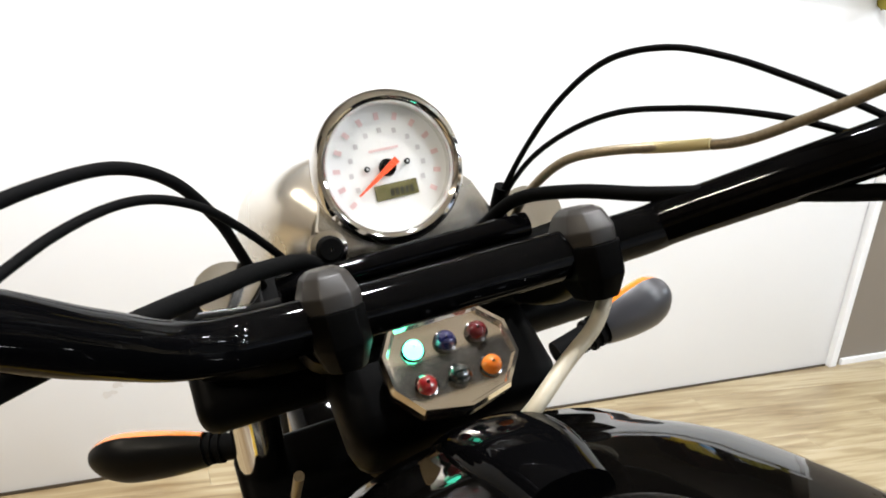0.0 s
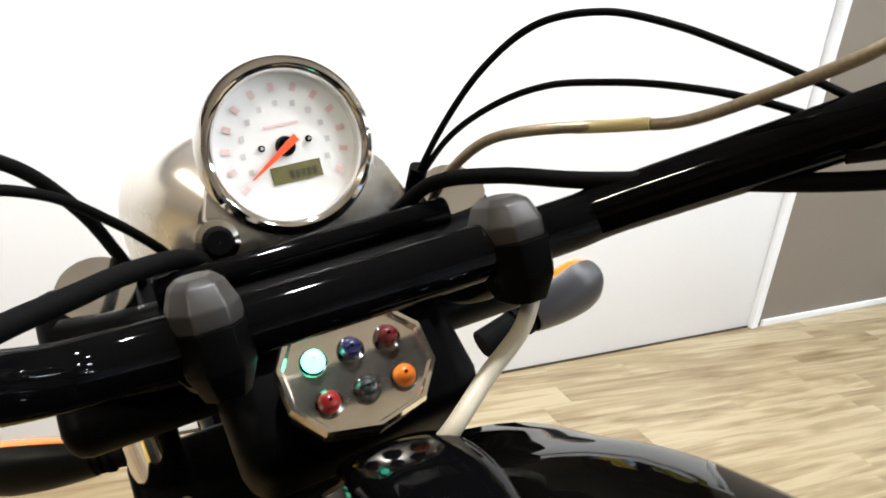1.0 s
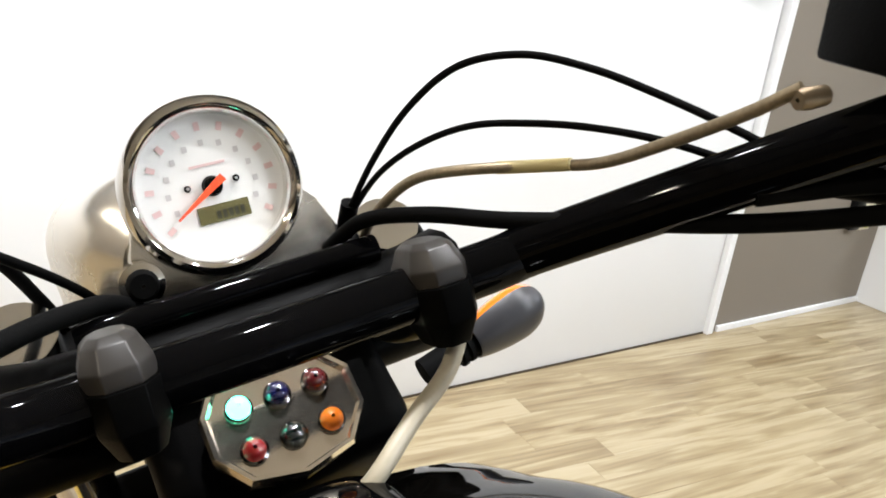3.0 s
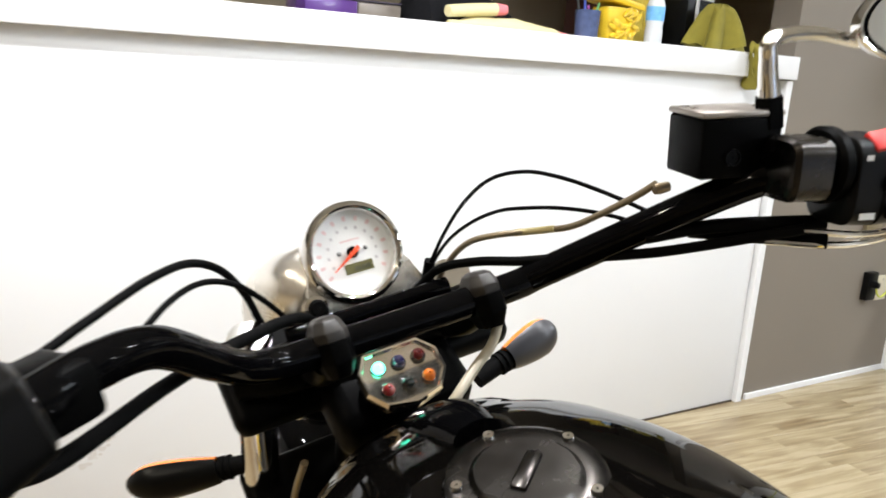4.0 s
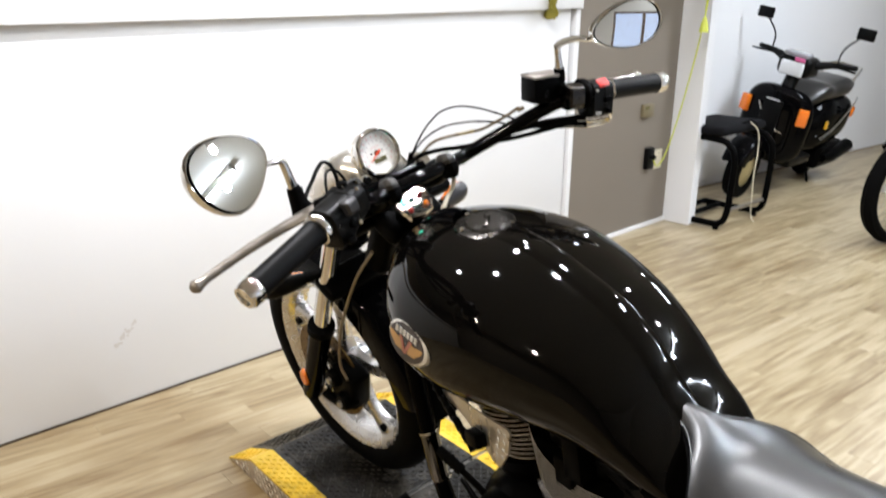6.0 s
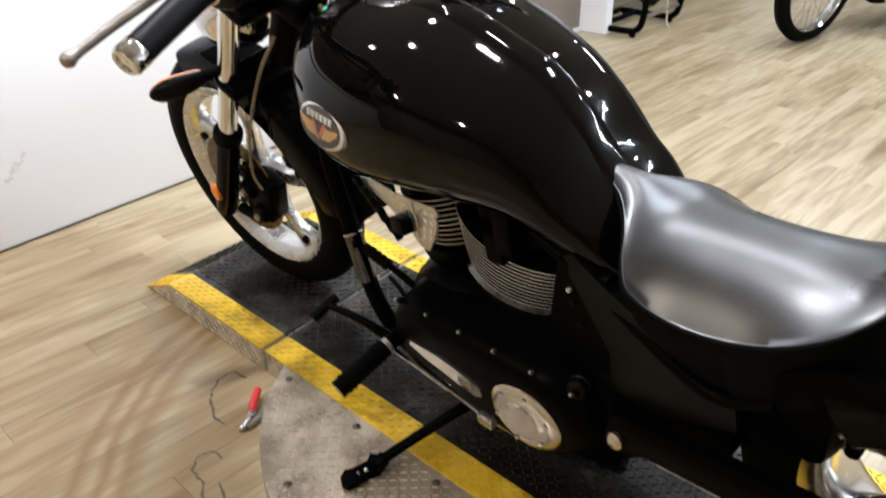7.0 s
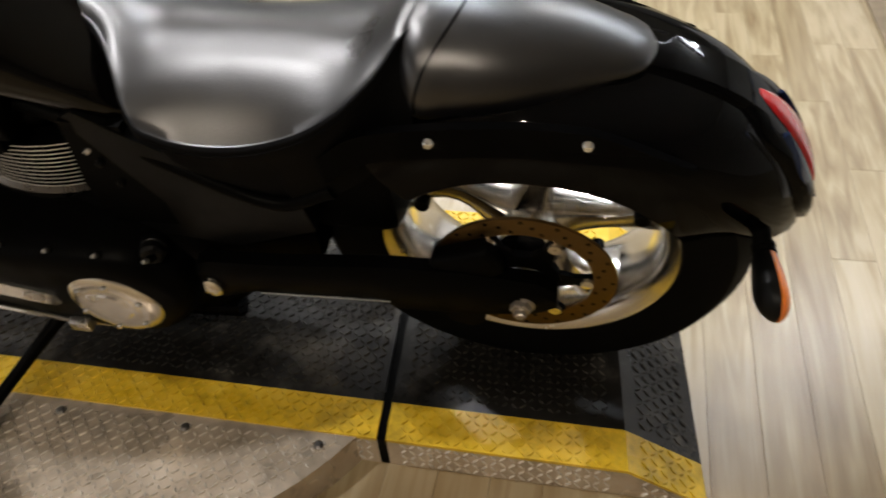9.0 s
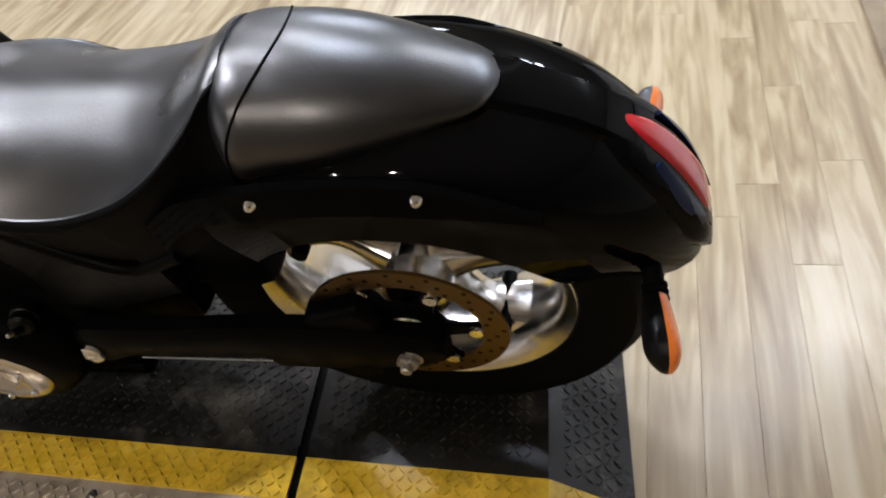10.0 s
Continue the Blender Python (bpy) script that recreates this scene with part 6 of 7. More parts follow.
heel = part("heel_lever", tube([(-0.118, 0.945, 0.34), (-0.122, 0.985, 0.368), (-0.126, 1.03, 0.39)], [0.008, 0.008, 0.007], 10, 4), SATIN_BLACK, bike, "black foot lever with a rubber end")
part("lever_rubber", rod((-0.126, 1.025, 0.388), (-0.133, 1.085, 0.416), 0.0115, 12), RUBBER, heel)
for k in range(4):
    part("rubber_rib", rod((-0.1265 - 0.0014 * k, 1.03 + 0.012 * k, 0.39 + 0.0056 * k), (-0.127 - 0.0014 * k, 1.034 + 0.012 * k, 0.392 + 0.0056 * k), 0.013, 12), RUBBER, heel)
part("small_hose", tube([(-0.06, 1.06, 0.2), (-0.07, 1.1, 0.265), (-0.09, 1.085, 0.3), (-0.1, 1.04, 0.28), (-0.11, 1.0, 0.22)], 0.004, 8, 6), RUBBER, bike, "thin black breather hose")
# bracket plate below the tank
PB, PA = Vector((-0.128, 1.046, 0.594)), Vector((-0.184, 0.776, 0.659))
PX = (PA - PB).normalized()
PNV = Vector((-0.97, 0.2, 0.1)).normalized()
PNV = (PNV - PX * PNV.dot(PX)).normalized()
PY = PNV.cross(PX)
if PY.z < 0:
    PY = -PY
PF = Matrix((PX.to_4d(), PY.to_4d(), PX.cross(PY).to_4d(), Vector((0, 0, 0, 1)))).transposed()
PF = Matrix.Translation(PB) @ Matrix([[*PF[r][:3], 0] for r in range(3)] + [[0, 0, 0, 1]])
pl = [(0.01, 0.006), (0.05, 0.01), (0.16, 0.0), (0.275, 0.0), (0.283, -0.006), (0.264, -0.05), (0.224, -0.09), (0.2, -0.088), (0.165, -0.06), (0.1, -0.03), (0.03, -0.008)]
plate = part("bracket_plate", ring_mesh([[(x, y, h) for x, y in pl] for h in (-0.0015, 0.0015)]), CAST, bike, "perforated bare metal bracket below the tank", False, PF)
out = -1 if (PF.to_3x3() @ Vector((0, 0, 1))).x > 0 else 1
for k in range(8):
    part("plate_hole", lathe([(0.001, 0.0022), (0.0042, 0.0022), (0.0042, -0.0022), (0.001, -0.0022)], 12), GLASS, plate, "", True, PF @ Matrix.Translation((0.263 - 0.021 * (k % 2) - 0.008 * (k // 2), -0.015 - 0.0165 * (k // 2), 0)))
part("plate_fold", box(0.198, 0.204, -0.07, -0.004, -0.001, 0.001 + 0.003, 0.0005, 1), CAST, plate, "", False, PF)
part("plate_coil", tube([(0.0 + 0.011 * k, 0.004 - 0.0075 * k + (0.004 if k % 2 else -0.003), out * 0.007) for k in range(13)], 0.0075, 8, 2), SATIN_BLACK, plate, "black coiled spring", True, PF)
part("plate_knob", box(-0.022, 0.022, -0.014, 0.014, -0.012, 0.012, 0.004, 2), SATIN_BLACK, plate, "", True, PF @ Matrix.Translation((0.165, -0.05, out * 0.012)))

# side stand
stand = part("side_stand", tube([(-0.13, 0.8, 0.155), (-0.19, 0.825, 0.145), (-0.3, 0.868, 0.125), (-0.375, 0.898, 0.108)], [0.015, 0.012, 0.0105, 0.011], 12, 5), SATIN_BLACK, bike, "black side stand, folded out")
foot_shape = [(-0.05, -0.006), (-0.045, -0.02), (-0.022, -0.023), (-0.012, -0.016), (0.03, -0.02), (0.046, -0.01), (0.04, 0.01), (0.048, 0.022), (0.036, 0.032), (0.02, 0.018), (-0.018, 0.017), (-0.03, 0.022), (-0.043, 0.012)]
part("stand_foot", ring_mesh([[(x * sc_, y * sc_, h) for x, y in foot_shape] for sc_, h in ((0.94, -0.006), (1.0, -0.003), (1.0, 0.006), (0.94, 0.01))]), SATIN_BLACK, stand, "", False, Matrix.Translation((-0.398, 0.907, 0.1)) @ Matrix.Rotation(radians(LEAN), 4, "Y") @ Matrix.Rotation(radians(-12), 4, "Z"))
part("stand_tab", box(-0.006, 0.02, -0.03, -0.01, -0.004, 0.024, 0.004, 2), SATIN_BLACK, stand, "", True, Matrix.Translation((-0.372, 0.905, 0.108)))
for k in range(2):
    part("stand_rivet", lathe([(0.001, 0.004), (0.0045, 0.003), (0.0055, 0.0)], 10), CHROME, stand, "", True, align((-0.2, 0, 1), (-0.392 - 0.016 * k, 0.9 + 0.006 * k, 0.109)))

# ---- lamps, window and fittings of the room ----
LAMP_GLOW = mat("lamp_glow", (0.9, 0.9, 0.9), 0.4, emit=(1.0, 0.93, 0.82), emit_strength=9.0)
PANEL_GLOW = mat("panel_glow", (0.9, 0.9, 0.9), 0.4, emit=(0.9, 0.95, 1.0), emit_strength=6.0)
first = None
for sx, sy, watts in SPOTS:
    if first is None:
        first = thing("ceiling_spotlight", "small round white ceiling spotlight, lit", "spotlight", pose(sx, sy, CEIL), "ceiling spotlights")
        part("housing", lathe([(0.001, -0.001), (0.055, -0.001), (0.06, -0.012), (0.055, -0.05), (0.045, -0.052)], 24), WHITE_PAINT, first)
        part("bulb", lathe([(0.001, -0.03), (0.04, -0.03)], 20), LAMP_GLOW, first, "glowing bulb face")
    else:
        copy_thing(first, pose(sx, sy, CEIL))
for tx, ty, tw, tl, watts in PANELS:
    fix = thing("ceiling_panel_light" if tw > 0.1 else "batten_light", "rectangular cool-white ceiling panel light, lit" if tw > 0.1 else "long slim cool-white batten light on the ceiling", "ceiling light", pose(tx, ty, CEIL))
    part("frame", box(-tw / 2 - 0.03, tw / 2 + 0.03, -tl / 2 - 0.03, tl / 2 + 0.03, -0.06, -0.001, 0.005, 2), WHITE_PAINT if tw > 0.1 else STEEL, fix)
    part("diffuser", box(-tw / 2, tw / 2, -tl / 2, tl / 2, -0.066, -0.0605), PANEL_GLOW, fix, "glowing diffuser", False)
BACKDROP = mat("daylight_haze", (0.4, 0.45, 0.5), 0.9, emit=(0.6, 0.72, 1.0), emit_strength=0.7)
solid("backdrop", box(0.2, 4.8, -4.2, -4.15, 0.0, 2.1), BACKDROP, "pale daylight outside the window", "backdrop", "structure", smooth=False)
window = thing("window_1", "wide window with a fine mesh screen and brown mullions", "window", kind="structure")
BROWN = mat("brown_wood", (0.1, 0.06, 0.035), 0.5, noise_scale=12, noise_amt=0.3)
for fx0, fx1, fz0, fz1 in ((0.6, 4.2, 1.54, 1.6), (0.6, 4.2, 0.25, 0.31), (0.6, 0.68, 0.31, 1.54), (4.12, 4.2, 0.31, 1.54), (1.75, 1.85, 0.31, 1.54), (2.95, 3.05, 0.31, 1.54)):
    part("window_frame", box(fx0, fx1, -3.58, -3.51, fz0, fz1, 0.004, 1), BROWN, window, "", False)
net = bmesh.new()
for k in range(49):
    box(0.68 + k * 0.07, 0.69 + k * 0.07, -3.56, -3.557, 0.31, 1.54, bm=net)
for k in range(17):
    box(0.68, 4.12, -3.556, -3.553, 0.33 + k * 0.07, 0.34 + k * 0.07, bm=net)
tagged(part("mesh_screen", net, STEEL, window, "", False), kind="stuff")

scuff = bmesh.new()
rs = random.Random(5)
for k in range(26):
    cx, cz = rs.gauss(0, 0.022), rs.gauss(0, 0.012)
    sz = rs.uniform(0.003, 0.01)
    scuff.faces.new([scuff.verts.new((cx + 0.6 * cz + sz * rs.uniform(0.6, 1.3) * math.cos(a), -0.0006 - 0.00002 * k, cz + 0.7 * cx + sz * 0.7 * rs.uniform(0.6, 1.3) * math.sin(a))) for a in (0, 0.9, 1.8, 2.7, 3.6, 4.5, 5.4)])
tagged(part("scuff_mark", scuff, mat("scuff_grey", (0.64, 0.62, 0.6), 0.5), counter, "grey scuff on the white panel", False, Matrix.Translation((-2.478, 0.0, 0.295))), kind="stuff")
# wall fittings beside the counter
IVORY_PLASTIC = mat("ivory_plastic", (0.6, 0.55, 0.42), 0.45, noise_scale=20, noise_amt=0.05)


def fitting(name, label, cat, x, z, w, h, d, material, bevel=0.003):
    ob = thing(name, label, cat, FRONT @ Matrix.Translation((x, -0.005, z)))
    part("plate", box(-w / 2, w / 2, -d, 0.0, -h / 2, h / 2, bevel, 2), material, ob)
    return ob


o = fitting("power_socket", "black surface-mounted power socket on the wall", "socket", 0.8, 0.44, 0.075, 0.13, 0.03, BLACK_PLASTIC)
part("plug", lathe([(0.001, 0.03), (0.014, 0.028), (0.017, 0.0)], 14), BLACK_PLASTIC, o, "", True, align((0, -1, 0), (0.0, -0.03, 0.01)))
o = fitting("wall_plate", "blank ivory wall plate", "wall plate", 0.925, 0.42, 0.09, 0.12, 0.006, IVORY_PLASTIC)
for k in (-1, 1):
    part("screw", lathe([(0.001, 0.002), (0.004, 0.001), (0.004, 0.0)], 10), STEEL, o, "", True, align((0, -1, 0), (0, -0.006, 0.04 * k)))
o = fitting("thermostat", "small brown-grey thermostat on the wall", "thermostat", 0.74, 0.735, 0.115, 0.075, 0.022, mat("bronze_plastic", (0.17, 0.14, 0.08), 0.4))
part("display", box(-0.045, 0.0, -0.0245, -0.0215, 0.008, 0.026, 0.001, 1), LCD, o, "", False)
o = fitting("switch_plate", "blank grey plastic wall plate", "wall plate", 0.74, 1.93, 0.09, 0.11, 0.012, mat("grey_plastic", (0.3, 0.29, 0.27), 0.5))
o = fitting("fuse_box", "cream fuse box on the wall corner", "fuse box", 0.96, 1.9, 0.16, 0.22, 0.08, IVORY_PLASTIC)
part("fuse_window", box(-0.05, 0.04, -0.083, -0.079, -0.07, 0.04, 0.002, 1), mat("grey_window", (0.25, 0.25, 0.24), 0.3), o, "", False)
# cord reel
reel = thing("cord_reel", "black cord reel with a lime green face", "cord reel", FRONT @ Matrix.Translation((1.02, -0.3, 1.585)) @ Matrix.Rotation(radians(-8), 4, "Z"))
LIME = mat("lime_plastic", (0.32, 0.5, 0.12), 0.4, noise_scale=30, noise_amt=0.06)
part("reel_case", lathe([(0.001, -0.06), (0.1, -0.06), (0.135, -0.045), (0.14, 0.0), (0.135, 0.04), (0.11, 0.055), (0.001, 0.055)], 40), BLACK_PLASTIC, reel, "", True, align((0.25, -1, 0), (0, 0, 0)))
part("reel_bracket", box(-0.12, 0.02, -0.02, 0.1, -0.1, 0.15, 0.02, 2), BLACK_PLASTIC, reel)
part("reel_face", lathe([(0.03, 0.066), (0.085, 0.064), (0.1, 0.056), (0.1, 0.05)], 40), LIME, reel, "lime green face", True, align((0.25, -1, 0), (0, 0, 0)))
part("reel_hub", lathe([(0.001, 0.068), (0.022, 0.067), (0.03, 0.06)], 24), BLACK_PLASTIC, reel, "", True, align((0.25, -1, 0), (0, 0, 0)))
CORD = mat("yellow_cord", (0.55, 0.6, 0.08), 0.5)
solid("extension_cord", tube([(0.93, -0.24, 1.5), (0.95, -0.2, 1.2), (0.97, -0.12, 0.8), (0.93, -0.07, 0.5), (0.88, -0.05, 0.4), (0.83, -0.05, 0.4), (0.8, -0.05, 0.445)], 0.0045, 8, 8), CORD, "thin lime yellow extension cord on the wall", "cord", m=FRONT)
pull = thing("pull_cord", "lime yellow hanging cord with a plug end", "cord", FRONT)
part("string", tube([(0.9, -0.24, 1.55), (0.895, -0.24, 1.4), (0.893, -0.24, 1.27)], 0.004, 8, 3), CORD, pull)
part("cord_plug", lathe([(0.001, 0.09), (0.008, 0.085), (0.022, 0.04), (0.028, 0.0), (0.001, 0.0)], 14), CORD, pull, "", True, Matrix.Translation((0.893, -0.24, 1.19)))

# ---- things on the counter ----
TOP = 1.4


def on_counter(x, y):
    """A pose on the counter top at a point of the plan."""
    p = counter.matrix_world.inverted() @ Vector((x, y, 1.4))
    return counter.matrix_world @ Matrix.Translation((p.x, p.y, TOP))


PURPLE = mat("purple_plastic", (0.07, 0.025, 0.15), 0.25, coat=0.5, noise_scale=14, noise_amt=0.3)
pb = thing("plastic_case", "flat purple and clear plastic case on the counter", "plastic case", on_counter(0.36, 3.02))
part("case_body", box(-0.172, 0.0, -0.08, 0.08, 0.0, 0.062, 0.006, 2), PURPLE, pb)
part("case_end", box(0.001, 0.15, -0.08, 0.08, 0.0, 0.06, 0.006, 2), mat("smoke_plastic", (0.14, 0.12, 0.1), 0.3, noise_scale=18, noise_amt=0.5), pb, "clear smoky end")
part("case_lid", box(-0.175, 0.152, -0.083, 0.083, 0.062, 0.067, 0.003, 1), mat("dark_lid", (0.05, 0.04, 0.06), 0.3), pb)
CLOTH_BLACK = mat("black_fabric", (0.006, 0.006, 0.007), 0.95, spec=0.1, noise_scale=60, noise_amt=0.3, bump=0.4, bump_scale=300)


def blob(keys, n=26, m=30, jitter=0.006, seed=3):
    """A soft crumpled body from rows (x, top, half depth), lying on its support."""
    keys = sorted(keys)
    rings = []
    for x in np.linspace(keys[0][0], keys[-1][0], n):
        top, w = ease(keys, x)
        ring = []
        for k in range(m):
            a = 2 * math.pi * k / m
            c, q = math.cos(a), math.sin(a)
            j = jitter * noise.noise(Vector((x * 14 + seed, c * 2.0, q * 2.0)))
            ring.append((x, max(w, 0.004) * c, max(0.0, max(top, 0.004) * max(q, 0) ** 0.8 + (j if q > 0 else 0))))
        rings.append(ring)
    return ring_mesh(rings)


solid("knit_hat", blob([(-0.235, 0.02, 0.05), (-0.22, 0.07, 0.09), (-0.13, 0.125, 0.11), (-0.02, 0.135, 0.115), (0.08, 0.115, 0.11), (0.17, 0.065, 0.09), (0.235, 0.03, 0.05)]), CLOTH_BLACK, "crumpled black cloth hat on the counter", "hat", m=on_counter(0.765, 3.0))
CREAM_CLOTH = mat("cream_cloth", (0.62, 0.55, 0.3), 0.85, noise_scale=40, noise_amt=0.12, bump=0.3, bump_scale=200)
PINK = mat("pink_cloth", (0.7, 0.18, 0.2), 0.8, noise_scale=50, noise_amt=0.15)
bag = thing("rolled_cloth", "pale yellow rolled cloth with pink edges on the counter", "cloth", on_counter(0.85, 2.86))
part("cloth_sheet", blob([(-0.23, 0.02, 0.03), (-0.15, 0.035, 0.05), (0.0, 0.045, 0.06), (0.12, 0.035, 0.05), (0.2, 0.022, 0.03)], jitter=0.012), CREAM_CLOTH, bag)
part("cloth_roll", tube([(-0.235, -0.01, 0.05), (-0.15, 0.0, 0.06), (-0.05, 0.0, 0.07)], [0.018, 0.02, 0.02], 14, 5), CREAM_CLOTH, bag)
part("pink_end", rod((-0.052, 0.0, 0.07), (-0.012, 0.0, 0.072), 0.0205, 14, 0.016), PINK, bag, "pink rolled end")
part("pink_corner", blob([(0.18, 0.01, 0.02), (0.22, 0.022, 0.03), (0.25, 0.012, 0.015)]), PINK, bag, "pink corner")
pot = thing("pen_pot", "clear pen pot with pens on the counter", "pen pot", on_counter(1.175, 2.88))
part("pot_body", lathe([(0.001, 0.003), (0.04, 0.003), (0.044, 0.1), (0.041, 0.1), (0.038, 0.006), (0.001, 0.006)], 28), mat("smoke_clear", (0.06, 0.08, 0.16), 0.25, noise_scale=45, noise_amt=0.5), pot)
for k, (px, py, col) in enumerate(((-0.03, 0.0, (0.02, 0.02, 0.02)), (0.0, 0.015, (0.05, 0.08, 0.4)), (0.018, -0.01, (0.1, 0.3, 0.1)), (-0.012, -0.018, (0.3, 0.08, 0.3)))):
    part("pen", rod((px * 0.4, py * 0.4, 0.01), (px * 1.9, py * 1.4, 0.15 - 0.012 * k), 0.0045, 8), mat("pen_%d" % k, col, 0.4), pot)
part("scissor_handle", blob([(-0.075, 0.02, 0.008), (-0.06, 0.03, 0.012), (-0.03, 0.025, 0.01)]), BLACK_PLASTIC, pot, "black handle", True, Matrix.Translation((0, 0, 0.13)) @ Matrix.Rotation(radians(35), 4, "Y"))
YELLOW_BAG = mat("yellow_plastic", (0.62, 0.42, 0.02), 0.4, noise_scale=26, noise_amt=0.35, bump=0.3, bump_scale=60)
yb_ = thing("snack_tub", "clear tub of yellow snacks with a yellow lid, on the counter", "tub", on_counter(1.305, 2.9))
part("tub_body", rounded_block([(0.0, 0.062), (0.004, 0.07), (0.03, 0.074), (0.11, 0.08), (0.118, 0.078)], 0.95, 0.75, 0.6), YELLOW_BAG, yb_)
part("tub_lid", box(-0.088, 0.088, -0.066, 0.066, 0.0, 0.022, 0.006, 2), mat("yellow_lid", (0.66, 0.44, 0.015), 0.35, noise_scale=20, noise_amt=0.1), yb_, "yellow lid", True, Matrix.Translation((-0.01, 0.0, 0.126)) @ Matrix.Rotation(radians(9), 4, "Y"))
rb = random.Random(8)
for k in range(26):
    part("snack", blob([(-0.02, 0.008, 0.004), (0, 0.016, 0.009), (0.02, 0.008, 0.004)], 8, 10), YELLOW_BAG, yb_, "", True, pose(rb.uniform(-0.06, 0.06), -0.05 - rb.random() * 0.012, rb.uniform(0.015, 0.11), rb.uniform(60, 120), rb.uniform(-50, 50), 0))
WATER = mat("bottle_plastic", (0.82, 0.85, 0.88), 0.15, transmission=0.35)
bt = thing("water_bottle", "clear plastic water bottle with a blue label on the counter", "bottle", on_counter(1.468, 2.88))
part("bottle_body", lathe([(0.001, 0.0), (0.028, 0.0), (0.032, 0.006), (0.0325, 0.05), (0.03, 0.07), (0.0325, 0.09), (0.0325, 0.14), (0.025, 0.165), (0.014, 0.182), (0.0125, 0.195), (0.001, 0.195)], 28), WATER, bt)
part("bottle_label", lathe([(0.0328, 0.088), (0.0332, 0.09), (0.0332, 0.135), (0.0328, 0.137)], 28), mat("blue_label", (0.15, 0.4, 0.75), 0.4, noise_scale=60, noise_amt=0.4), bt, "blue label")
part("bottle_cap", lathe([(0.014, 0.186), (0.0145, 0.188), (0.0145, 0.202), (0.012, 0.205), (0.001, 0.205)], 20), mat("white_cap", (0.75, 0.75, 0.74), 0.4), bt)
RADIO_FACE = mat("radio_face", (0.6, 0.6, 0.58), 0.35, 0.3)
rd = thing("desk_radio", "black desk radio with a grey keypad face on the counter", "radio", on_counter(1.706, 2.98) @ Matrix.Rotation(radians(12), 4, "Z"))
part("radio_body", box(-0.085, 0.095, -0.05, 0.07, 0.0, 0.215, 0.006, 2), BLACK_PLASTIC, rd)
part("radio_panel", box(-0.035, 0.093, -0.056, -0.051, 0.015, 0.2, 0.003, 1), RADIO_FACE, rd, "grey face", False)
part("radio_display", box(-0.015, 0.085, -0.0585, -0.0565, 0.13, 0.185, 0.001, 1), mat("dark_display", (0.02, 0.025, 0.03), 0.2), rd, "", False)
for k in range(12):
    part("radio_key", box(-0.004 + 0.026 * (k % 3), 0.013 + 0.026 * (k % 3), -0.0585, -0.0563, 0.025 + 0.024 * (k // 3), 0.04 + 0.024 * (k // 3), 0.001, 1), mat("key_dark", (0.08, 0.08, 0.08), 0.4) if k == 0 else bpy.data.materials["key_dark"], rd, "", False)
OLIVE = mat("olive_cloth", (0.2, 0.17, 0.02), 0.9, noise_scale=18, noise_amt=0.35, bump=0.5, bump_scale=120)
MUSTARD = mat("mustard_cloth", (0.52, 0.4, 0.06), 0.9, noise_scale=16, noise_amt=0.3, bump=0.5, bump_scale=120)


def drape(width, length, folds, seed, taper=0.3, th=0.004):
    """A hanging cloth with folds, its top at the origin."""
    n, m = 22, 18
    front = []
    for j in range(m + 1):
        v = j / m
        fr, bk_ = [], []
        for i in range(n + 1):
            u = i / n - 0.5
            w = width * (0.55 + 0.45 * math.sin(math.pi * min(1, 0.15 + v * 0.8))) * (1 - taper * v)
            y = 0.022 * math.sin(folds * 2 * math.pi * u + seed + 1.3 * v) * (0.4 + v) + 0.02 * noise.noise(Vector((u * 4, v * 4, seed)))
            z = -length * v * (1 - 0.25 * abs(u) * math.sin(3 * v + seed)) + 0.012 * noise.noise(Vector((u * 5, v * 5, seed + 7)))
            fr.append((u * w, y, z))
            bk_.append((u * w, y + th, z))
        front.append(fr + bk_[::-1])
    return ring_mesh(front)


stand_ = thing("cloth_stand", "black wire stand with a mustard cloth hung over it", "stand", on_counter(1.5, 3.02))
part("stand_pole", tube([(0, 0.03, 0.0), (0, 0.03, 0.32)], 0.006, 8, 2), SATIN_BLACK, stand_)
part("stand_base", lathe([(0.001, 0.008), (0.06, 0.006), (0.065, 0.0), (0.001, 0.0)], 24), SATIN_BLACK, stand_, "", True, Matrix.Translation((0, 0.03, 0)))
part("stand_knob", hull([(-0.03, 0.36, 0.34, 0.32, 0.02), (0.0, 0.385, 0.345, 0.31, 0.045), (0.03, 0.36, 0.34, 0.32, 0.02)], 10, 18), SATIN_BLACK, stand_, "", True, Matrix.Translation((0, 0.03, 0)))
solid("mustard_cloth", drape(0.27, 0.3, 2.0, 1.0, 0.62), MUSTARD, "mustard yellow cloth hanging over the stand", "cloth", m=on_counter(1.525, 3.02) @ Matrix.Translation((0, -0.01, 0.335)))


def draped_cone(height, width, folds, seed):
    """A cloth thrown over a peg: a peak, deep folds that open downwards and an uneven hem."""
    rings = []
    for j in range(15):
        v = j / 14
        ring = []
        for k in range(72):
            a = 2 * math.pi * k / 72
            r = width * (0.16 + 0.84 * v ** 0.75) * (1 + (0.08 + 0.2 * v) * math.sin(folds * a + seed + 1.2 * v) + 0.16 * v * noise.noise(Vector((2 * math.cos(a), 2 * math.sin(a), seed))))
            hem = 1 + 0.12 * v * math.sin(3 * a + seed)
            ring.append((r * math.cos(a), 0.7 * r * math.sin(a), max(0.002, height * (1 - v * v * hem * 0.98) + 0.008 * noise.noise(Vector((6 * math.cos(a), 6 * math.sin(a), 5 * v + seed))))))
        rings.append(ring)
    return ring_mesh(rings)


